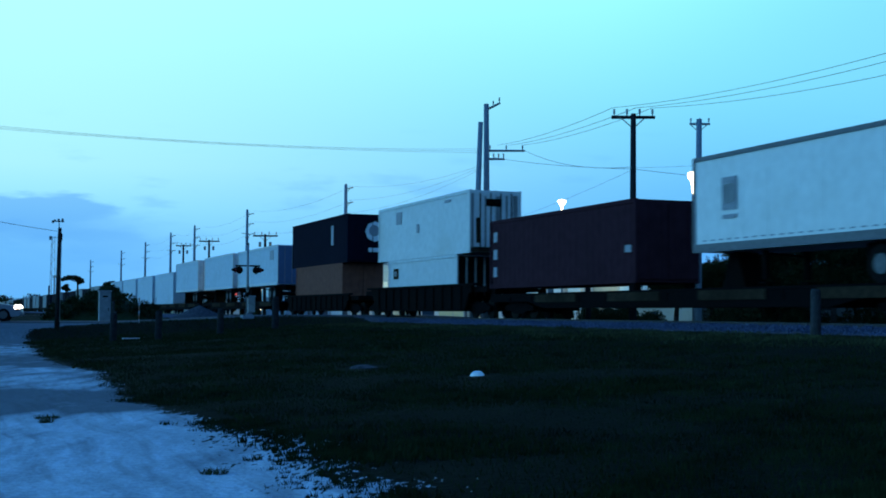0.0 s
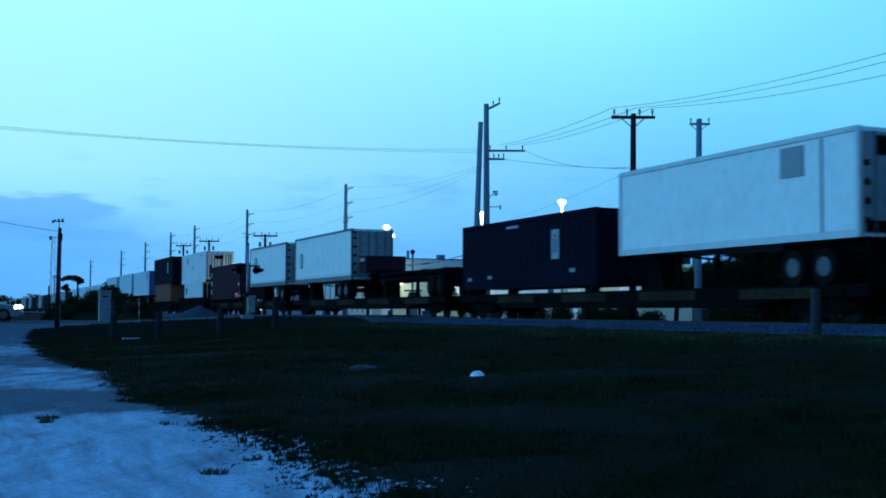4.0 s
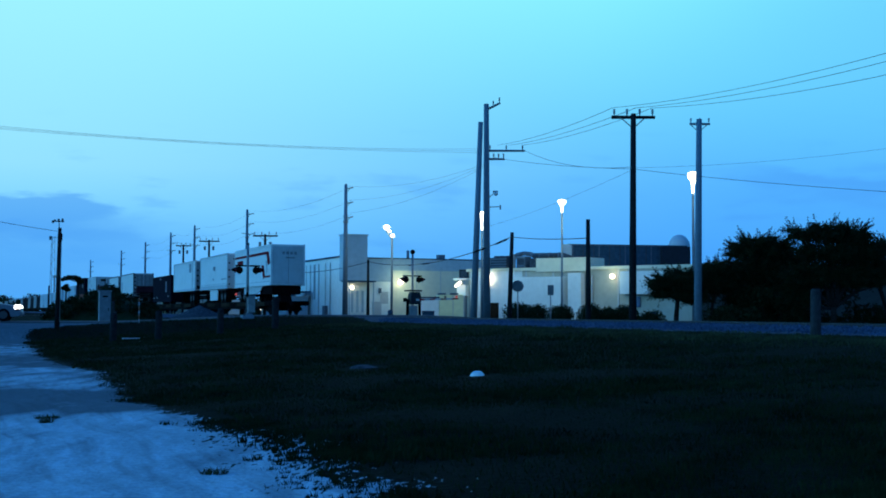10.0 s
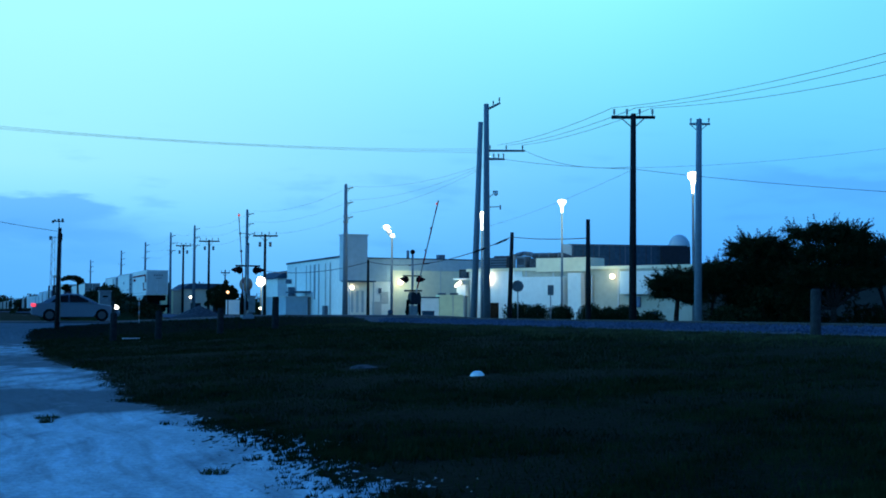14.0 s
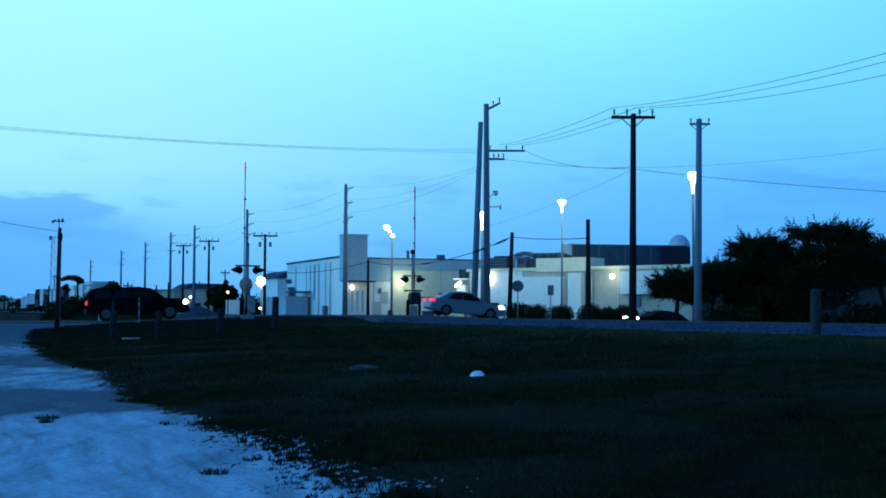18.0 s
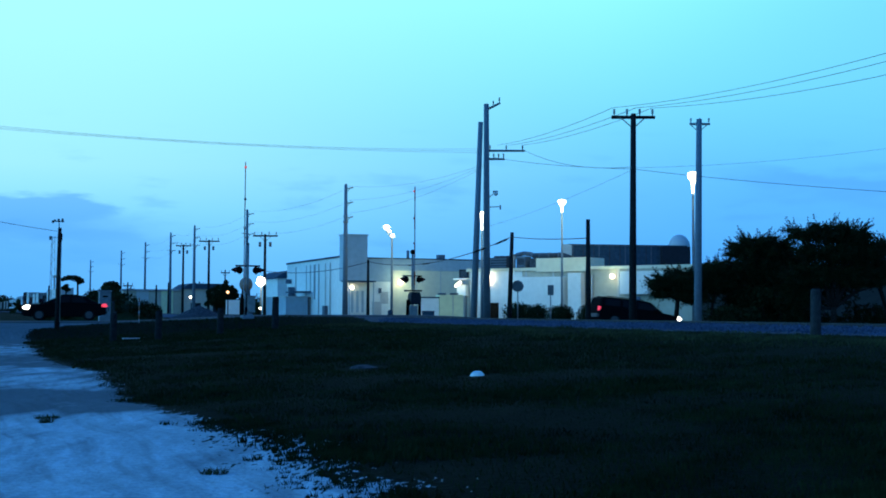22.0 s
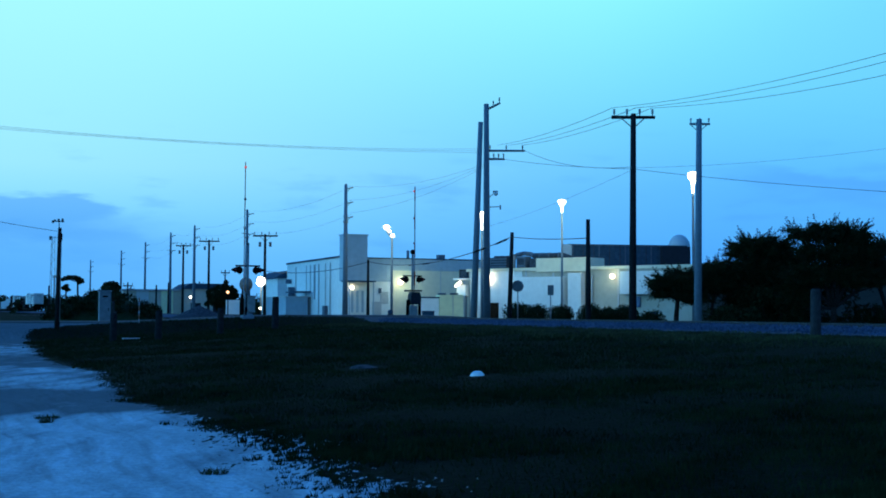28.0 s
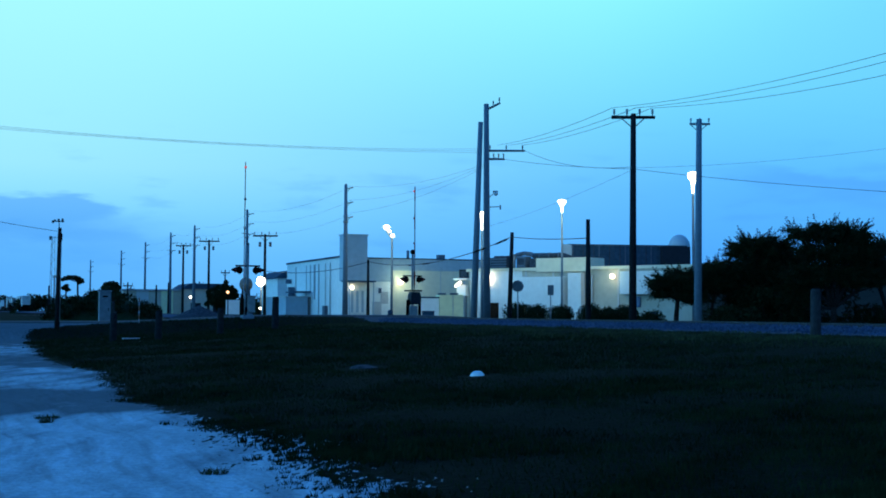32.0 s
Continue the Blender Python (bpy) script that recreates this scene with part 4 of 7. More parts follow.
def make_poles():
    # pair of tall concrete poles by the crossing
    p = crossarm_pole(2.15, 86.0, 15.0, 0.25, [], "tall pale concrete pole leaning on its twin", M_CONC, 0.5)
    q = crossarm_pole(3.13, 86.6, 16.4, 0.27, [(16.0, 0.0, 1.0, 3), (13.05, 0.1, 2.75, 3), (12.45, 0.1, 1.3, 4)], "tall pale concrete pole with side arms", M_CONC, -0.06)
    rodpart("fixture_arm", (0.1, 0, 9.15), (0.50, 0, 9.5), 0.03, 0.03, M_GALV, q)
    boxpart("fixture_head", (0.6, 0.05, 9.62), (0.36, 0.24, 0.12), M_SIGN, q, bevel=0.03)
    # the globe's white colour stands in for its glow
    bm = bmesh.new()
    add_ball(bm, (0.62, -0.05, 9.47), 0.17, 0.9)
    part("lamp_globe", bm, M_WALL2, q, "small white glass globe", True)
    rodpart("fixture_arm", (0.1, 0, 8.5), (0.95, 0, 8.55), 0.03, 0.03, M_GALV, q)
    boxpart("cable_clamp", (0.95, 0, 8.5), (0.10, 0.10, 0.34), M_SIGN, q, bevel=0.02)
    crossarm_pole(9.0, 57.8, 11.0, 0.19, [(10.85, -1.02, 1.06, 4)], "dark timber pole with one crossarm", M_WOOD, 0.08)
    crossarm_pole(16.72, 80.0, 14.3, 0.27, [(14.0, -0.6, 0.75, 3)], "pale concrete pole with a short crossarm", M_CONC, 0.2)
    crossarm_pole(7.4, 62.0, 6.25, 0.15, [], "short dark bare timber pole", M_WOOD)
    crossarm_pole(4.35, 80.0, 6.75, 0.17, [], "short dark bare timber pole", M_WOOD, 0.2)
    crossarm_pole(-6.6, 107.4, 6.1, 0.15, [], "short dark bare timber pole", M_WOOD)
    line_pole(-8.3, 103.4, 12.3, "pale pole carrying three side arms", reach=0.62, first=0.35, step=1.25, foot=-0.25)
    line = [(-22.3, 138.2, 13.0), (-34.4, 168.2, 13.3), (-41.9, 187.0, 13.5), (-51.8, 211.6, 13.4), (-63.8, 241.2, 13.4), (-85.6, 295.5, 13.8)]
    for x, y, top in line:
        line_pole(x, y, top, "pale roadside pole in a line along the track")
    for x, y, top, w in ((-17.2, 117.5, 8.95, 1.2), (-27.6, 143.4, 9.9, 1.2), (-34.0, 159.2, 10.2, 1.0)):
        p = crossarm_pole(x, y, top, 0.17, [(top - 0.15, -w, w, 4)], "timber pole with a wide crossarm", M_WOOD)
        h = top - (gz(x, y) - 0.05)
        for s in (-0.5, 0.5):
            rodpart("transformer", (s, 0, h - 1.2), (s, 0, h - 0.75), 0.13, 0.13, M_SIGN, p)
    for x, y, top in ((-95, 300, 10.5), (-99, 310, 10.5), (-41, 205, 6.5), (-34, 190, 8.0), (-55, 170, 5.0), (-44, 170, 5.5), (-35.3, 150, 4.7), (-33.8, 150, 5.0), (-61.5, 240, 6.3)):
        crossarm_pole(x, y, top, 0.14, [(top - 0.5, -0.7, 0.7, 2)] if top > 5.2 else [], "distant thin dark timber pole", M_WOOD)
    # thick pole by the drive with small floodlights on a thin mast over its top
    b = gz(-19.36, 61.2)
    p = crossarm_pole(-19.36, 61.2, b + 5.0, 0.13, [], "thick dark timber pole with small fixtures on top", M_WOOD, 0.05)
    rodpart("mast", (0.02, 0, 4.9), (0.0, 0, 5.50), 0.03, 0.025, M_GALV, p, seg=8)
    boxpart("top_bar", (-0.02, 0, 5.38), (0.56, 0.05, 0.05), M_GALV, p)
    for k, z, h in ((-0.27, 5.36, 0.14), (-0.17, 5.42, 0.10), (0.02, 5.42, 0.17), (0.22, 5.42, 0.20)):
        boxpart("fixture", (k - 0.02, -0.05, z), (0.10, 0.12, h), M_SIGN, p, bevel=0.03)
    boxpart("meter_box", (0.10, -0.1, 4.58), (0.2, 0.2, 0.36), M_WOOD, p, bevel=0.03)
    boxpart("side_fixture", (-0.42, 0, 4.54), (0.09, 0.12, 0.20), M_SIGN, p, bevel=0.02)
    rodpart("side_arm", (-0.42, 0, 4.56), (0.05, 0, 4.56), 0.012, 0.012, M_GALV, p, seg=6)
    rodpart("conduit", (0.15, -0.06, 0.3), (0.15, -0.05, 4.4), 0.025, 0.025, M_GALV, p, seg=6)
    # far lattice mast
    m = thing("lattice_mast", stand(-97.9, 305), "thin far lattice radio mast", "mast")
    for k in range(3):
        a = k * 2.094
        rodpart("leg", (0.85 * math.cos(a), 0.85 * math.sin(a), 0), (0.45 * math.cos(a), 0.45 * math.sin(a), 19.5), 0.06, 0.05, M_SIGN, m, seg=6)
    bm = bmesh.new()
    for k in range(26):
        a = k * 2.094
        r = 0.85 - 0.40 * k / 26
        add_rod(bm, (r * math.cos(a), r * math.sin(a), k * 0.75), (r * math.cos(a + 2.094), r * math.sin(a + 2.094), k * 0.75 + 0.75), 0.04, seg=5)
    part("lacing", bm, M_SIGN, m)


make_poles()


def make_wires():
    twin = (2.8, 86.3, 12.9)
    for k in (0, 1, 2):
        wire((-34.0, 62.0, 11.80 + 0.16 * k), (twin[0], twin[1], twin[2] - 0.05 + 0.14 * k), 0.5 + 0.10 * k, 0.008, "long thin cable across the sky")
    # from the twin's side arm to the timber pole, and on towards the near end of the line
    for k, (dx, z1) in enumerate(((0.9, 13.45), (1.7, 13.45), (2.7, 13.45))):
        ex = (8.1, 9.2, 10.0)[k]
        wire((2.98 + dx, 86.7, z1), (ex, 57.9, 11.3), 0.25, 0.012)
        wire((ex, 57.9, 11.3), (16.0 + 0.5 * k, 36.0, 10.08 - 0.28 * (k == 2) - 0.14 * k), 0.35, 0.010)
    for z0, z1 in ((12.2, 12.1), (11.0, 12.0), (9.9, 11.9)):
        wire((-8.0, 103.4, z0), (2.98, 86.6, z1), 0.6, 0.008)
    prev = (-8.3, 103.4, 12.2)
    for x, y, top in ((-22.3, 138.2, 13.0), (-34.4, 168.2, 13.3), (-41.9, 187.0, 13.5), (-51.8, 211.6, 13.4)):
        for dz in (0.0, -1.2, -2.4):
            wire((prev[0] + 0.5, prev[1], prev[2] + dz), (x + 0.8, y, top - 0.1 + dz), 0.7, 0.008)
        prev = (x, y, top - 0.1)
    # heavy low cable along the short poles
    wire((4.5, 80.0, 6.45), (-6.5, 107.4, 5.9), 0.9, 0.030, "heavy dark sagging cable")
    wire((4.5, 80.0, 6.45), (7.4, 62.0, 5.3), 0.1, 0.026, "heavy dark sagging cable")
    wire((-6.6, 107.4, 5.9), (-17.2, 117.5, 5.4), 0.5, 0.03)
    for f0, f1, r in ((0.02, 0.09, 0.068), (0.14, 0.22, 0.058), (0.50, 0.56, 0.05), (0.62, 0.66, 0.05)):
        ends = []
        for f in (f0, f1):
            c = Vector((4.5, 80.0, 6.45)).lerp(Vector((-6.5, 107.4, 5.9)), f)
            ends.append((c.x, c.y, c.z - 0.9 * 4 * f * (1 - f) - 0.02))
        b = thing("cable_splice", pose(*ends[0]), "dark lashed splice on the sagging cable", "cable splice", "cable splices")
        way = Vector(ends[1]) - Vector(ends[0])
        rodpart("sleeve", way * 0.12, way * 0.88, r, r * 0.9, M_STEEL_DARK, b)
        rodpart("end_cap", (0, 0, 0), way * 0.12, r * 0.3, r, M_STEEL_DARK, b)
        rodpart("end_cap", way * 0.88, way, r * 0.9, r * 0.3, M_STEEL_DARK, b)
    # across to the far right
    wire((3.6, 86.6, 12.55), (9.0, 57.8, 8.35), 0.15, 0.013)
    wire((5.6, 86.7, 13.2), (9.0, 57.8, 8.45), 0.5, 0.012)
    wire((9.0, 57.8, 8.35), (19.5, 45.0, 5.85), 0.12, 0.012)
    wire((9.0, 57.8, 8.40), (22.5, 60.0, 9.75), 0.2, 0.006)
    wire((3.2, 86.6, 7.6), (9.0, 57.8, 8.3), 0.2, 0.007)
    wire((-27.0, 50.0, 7.2), (-19.45, 61.2, 5.50), 0.22, 0.013)


make_wires()


def lantern(x, y, z, label, size=0.42, tall=1.5, watts=300, material=M_CONC):
    """A street lamp: a slim pole, a flat cap, and a glowing funnel that imitates bloom down the pole."""
    base = gz(x, y) - 0.03
    p = thing("street_lamp", pose(x, y, base), label, "street lamp", "street lamps")
    h = z - base
    rodpart("pole", (0, 0, 0), (0, 0, h - tall), 0.12, 0.08, material, p)
    bm = bmesh.new()
    # the lower rings model the lamp's bloom and the pole it lights
    rings = [(0.0, 0.09), (0.40, 0.28), (0.60, 0.50), (0.72, 0.82), (0.80, 0.98), (0.88, 1.0), (0.95, 0.86), (1.0, 0.55), (1.02, 0.20)]
    hoops = []
    for q, r in rings:
        r = max(0.07, r * size)
        hoops.append([bm.verts.new((r * math.cos(k * 0.3927), r * math.sin(k * 0.3927), h - tall + tall * q)) for k in range(16)])
    for lo, hi in zip(hoops, hoops[1:]):
        for k in range(16):
            bm.faces.new((lo[k], lo[(k + 1) % 16], hi[(k + 1) % 16], hi[k]))
    bm.faces.new(hoops[0][::-1])
    bm.faces.new(hoops[-1])
    part("lantern_glow", bm, M_LAMP, p, "glowing warm white lantern with a funnel of bloom", True)
    bm = bmesh.new()
    add_rod(bm, (0, 0, h + tall * 0.02), (0, 0, h + tall * 0.02 + 0.05), size * 0.30, size * 0.12, seg=16)
    part("cap", bm, M_SIGN, p)
    lamp_light("street_lamp_light", (x, y - size - 1.6, z - 0.3), watts, 0.3)
    return p


def make_lamps():
    lantern(17.3, 84.0, 11.25, "tall street lamp with a funnel-shaped bloom", 0.38, 1.5, 220)
    lantern(10.3, 105.2, 11.25, "tall street lamp with a funnel-shaped bloom", 0.36, 1.1, 750)
    lantern(3.2, 100.0, 9.75, "slim street lamp between two concrete poles", 0.20, 1.5, 330)
    # double floodlight on a curved pole
    base = gz(-4.2, 100.0) - 0.03
    p = thing("street_lamp", pose(-4.2, 100.0, base), "street lamp with two bright round heads", "street lamp", "street lamps")
    rodpart("pole", (0, 0, 0), (0, 0, 7.2), 0.11, 0.08, M_CONC, p)
    rodpart("bracket", (0, 0, 7.0), (-0.5, 0, 7.7), 0.05, 0.05, M_GALV, p)
    for c, r in (((-0.45, -0.05, 7.95), 0.27), ((0.05, -0.05, 7.25), 0.18), ((-0.2, -0.05, 7.62), 0.13)):
        bm = bmesh.new()
        add_ball(bm, c, r, 0.8)
        part("lamp_globe", bm, M_LAMP, p, "glowing warm white globe", True)
    lamp_light("street_lamp_light", (-4.3, 97.8, base + 7.6), 340, 0.3)
    # bright floodlight on a post beside the crossing
    fx, fy = -17.04, 114.0
    base = gz(fx, fy) - 0.03
    p = thing("flood_light", pose(fx, fy, base), "very bright floodlight on a slim post", "floodlight")
    rodpart("post", (0, 0.2, 0), (0, 0.2, 3.3), 0.09, 0.09, M_GALV, p)
    boxpart("housing", (0, 0.26, 3.35), (0.9, 0.3, 0.7), M_SIGN, p, bevel=0.05)
    bm = bmesh.new()
    add_ball(bm, (0, 0, 3.35), 0.33, 0.9)
    # extra balls round the globe model its ragged star of glare
    for k in range(7):
        a = k * 0.9
        add_ball(bm, (0.24 * math.cos(a), -0.05, 3.35 + 0.24 * math.sin(a)), 0.17 + 0.04 * (k % 3), 0.9)
    part("lamp_globe", bm, M_LAMPW, p, "glaring white globe shaped like its star of glare", True)
    lamp_light("flood_light_light", (fx, fy - 1.6, base + 3.35), 330, 0.3)
    # a low lamp on the ground
    for x, y, h, r, m, lab in ((-16.9, 112.8, 0.80, 0.12, M_LAMP, "low white lamp on a short post"),):
        p = thing("post_lamp", stand(x, y), lab, "lamp")
        rodpart("post", (0, 0.05, 0), (0, 0.05, h), 0.03, 0.03, M_STEEL_DARK, p, seg=8)
        bm = bmesh.new()
        add_ball(bm, (0, 0, h), r)
        part("lamp_globe", bm, m, p, "", True)


make_lamps()


# ---- buildings behind the track ----
def window(parent, c, w, h, turn=0.0):
    f = boxpart("window", c, (w, 0.10, h), M_WALL2, parent, turn=turn)
    bm = bmesh.new()
    add_box(bm, (c[0], c[1] - 0.04, c[2]), (w - 0.16, 0.06, h - 0.16), turn=turn)
    part("pane", bm, M_WALLGREY, f)
    return f


def warehouse():
    b = thing("warehouse", pose(-9.7, 120.0, 0.3, 0, 0, TURN), "long pale rendered warehouse with a square tower", "building")
    # local x runs along the right-hand front, local y back along the side
    H = 6.5

    def slab(name, x0, x1, y0, y1, z0, z1, m, label="", parent=b):
        return boxpart(name, ((x0 + x1) / 2, (y0 + y1) / 2, (z0 + z1) / 2), (x1 - x0, y1 - y0, z1 - z0), m, parent, label)

    slab("entrance_wall", 0.0, 4.9, 0.12, 0.4, 0.0, 4.2, M_WALL2, "white wall under the canopy")
    slab("entrance_plinth", 0.0, 4.9, 0.06, 0.12, 0.0, 0.75, M_WALL)
    slab("upper_wall", 2.35, 4.9, 0.0, 0.4, 4.2, H, M_WALLGREY, "grey clad upper wall")
    slab("front_wall", 4.9, 16.0, 0.0, 0.3, 0, 5.35, M_WALL, "cream rendered front wall")
    slab("parapet_band", 4.9, 16.0, -0.05, 0.3, 5.35, H, M_WALLGREY, "grey metal band above the wall")
    slab("side_wall", 0.0, 0.3, 1.4, 22.2, 0, H + 0.1, M_WALL2, "pale side wall with downpipes")
    slab("back_wall", 0.3, 16.0, 21.9, 22.2, 0, H, M_WALL2)
    slab("end_wall", 15.7, 16.0, 0.3, 21.9, 0, H - 0.2, M_WALL2)
    slab("roof", 0.3, 15.7, 0.4, 21.9, H - 0.5, H - 0.3, M_SILVERROOF)
    slab("side_coping", -0.12, 0.40, 1.4, 22.3, H + 0.1, H + 0.28, M_ROOFDARK, "dark coping")
    slab("front_coping", 2.35, 16.1, -0.12, 0.35, H, H + 0.1, M_ROOFDARK)
    slab("tower", -0.10, 2.35, -0.04, 1.4, 4.2, 8.75, M_WALLGREY, "square grey tower")
    slab("tower_base", -0.04, 0.3, 0.4, 1.4, 0.0, 4.2, M_WALL2)
    slab("tower_cap", -0.18, 2.43, -0.12, 1.5, 8.75, 8.87, M_WALLGREY)
    slab("canopy", -0.3, 2.9, -1.1, 0.1, 4.12, 4.26, M_ROOFDARK, "thin dark canopy")
    for x in (0.2, 2.7):
        boxpart("canopy_post", (x, -0.95, 2.06), (0.1, 0.1, 4.12), M_WALLGREY, b)
    for x in (0.8, 1.35, 1.9):
        window(b, (x, 0.09, 2.2), 0.42, 2.3)
    boxpart("door", (3.4, 0.09, 1.1), (0.95, 0.08, 2.2), M_GREYW, b, "pale door")
    boxpart("sign_panel", (4.2, 0.08, 2.6), (0.8, 0.06, 1.2), M_GREYW, b)
    boxpart("wall_fixture", (3.7, 0.02, 3.3), (0.25, 0.2, 0.5), M_HVAC, b)
    for y, z0, r in ((4.6, 0.0, 0.10), (6.3, 1.0, 0.07), (8.8, 0.0, 0.10), (10.4, 2.4, 0.16), (12.0, 3.2, 0.08), (13.6, 2.6, 0.06), (18.0, 2.8, 0.09)):
        boxpart("downpipe", (-0.10, y, (z0 + H) / 2 - 0.1), (r * 1.1, r * 1.1, H - z0 - 0.4), M_GREYW, b)
    for x in (5.0, 7.6, 10.2, 12.8):
        boxpart("wall_joint", (x, -0.015, 2.67), (0.07, 0.03, 5.3), M_GREYW, b)
    boxpart("annex", (-1.6, 16.4, 1.35), (2.4, 9.0, 2.7), M_WALLGREY, b, "low grey annex block")
    boxpart("annex_cap", (-1.6, 16.4, 2.76), (2.6, 9.2, 0.12), M_GREYW, b)
    boxpart("ledge", (-1.0, 13.6, 3.3), (1.6, 4.6, 0.14), M_ROOFDARK, b)
    boxpart("duct", (-0.45, 18.6, 3.4), (0.7, 0.7, 1.1), M_HVAC, b, bevel=0.05)
    boxpart("duct", (-0.35, 20.2, 4.6), (0.6, 0.5, 0.5), M_HVAC, b, bevel=0.05)
    boxpart("electric_box", (-0.22, 6.0, 1.0), (0.35, 0.8, 1.6), M_HVAC, b)
    boxpart("ground_box", (-0.6, 2.4, 0.45), (0.7, 0.8, 0.9), M_HVAC, b)
    rodpart("roof_stack", (7.2, 1.5, H - 0.3), (7.2, 1.5, H + 0.95), 0.14, 0.14, M_HVAC, b)
    boxpart("roof_vent", (11.0, 2.0, H + 0.2), (0.7, 0.7, 0.8), M_HVAC, b)
    for x, y, z in ((0.72, -0.18, 3.6), (5.75, -0.30, 4.15)):
        bm = bmesh.new()
        add_ball(bm, (x, y, z), 0.2 if x < 2 else 0.26, 0.9)
        part("wall_lamp", bm, M_LAMP, b, "glowing wall lamp", True)
        q = b.matrix_basis @ Vector((x, y - 1.3, z + 0.1))
        lamp_light("warehouse_light", q, 6 if x < 2 else 110, 0.15)
    # low enclosure walls in front
    y = thing("yard_wall", pose(0.0, 108.0, gz(0, 108) - 0.05, 0, 0, 8), "low yellow rendered enclosure wall", "wall")
    boxpart("front", (0.75, 0, 1.25), (2.1, 0.2, 2.6), M_YELLOW, y)
    boxpart("side", (-0.2, 1.3, 1.25), (0.2, 2.4, 2.6), M_YELLOW, y)
    boxpart("side", (1.7, 1.3, 1.25), (0.2, 2.4, 2.6), M_YELLOW, y)
    for x in (-0.1, 1.0):
        boxpart("cap_stone", (x, 0, 2.62), (0.7, 0.3, 0.16), M_HVAC, y)
    boxpart("low_wall", (-1.25, 0.1, 1.15), (1.8, 0.2, 2.2), M_WALL2, y, "white low wall")
    boxpart("low_coping", (-1.25, 0.1, 2.3), (1.9, 0.3, 0.12), M_ROOFDARK, y)
    boxpart("brace_bar", (0.9, -0.12, 1.3), (0.06, 0.04, 2.9), M_GREYW, y)
    h = thing("hydrant_post", stand(-3.7, 86.0), "squat dark hydrant with a round cap", "hydrant")
    rodpart("barrel", (0, 0, 0), (0, 0, 0.75), 0.46, 0.20, M_DOOR, h)
    bm = bmesh.new()
    add_ball(bm, (0, 0, 0.85), 0.2, 1.0)
    part("bonnet", bm, M_ROOFDARK, h, "", True)
    boxpart("nozzle", (0, 0, 0.5), (0.85, 0.25, 0.25), M_ROOFDARK, h, bevel=0.06)
    k = thing("dark_bin", stand(-1.2, 100.0), "low dark wheeled refuse bin", "bin")
    boxpart("body", (0, 0, 0.55), (1.0, 0.8, 0.9), M_ROOFDARK, k, bevel=0.05)
    boxpart("lid", (0, 0, 1.04), (1.06, 0.86, 0.1), M_ROOFDARK, k, bevel=0.03)
    for x in (-0.4, 0.4):
        rodpart("wheel", (x, -0.36, 0.1), (x, -0.28, 0.1), 0.1, None, M_TYRE, k)


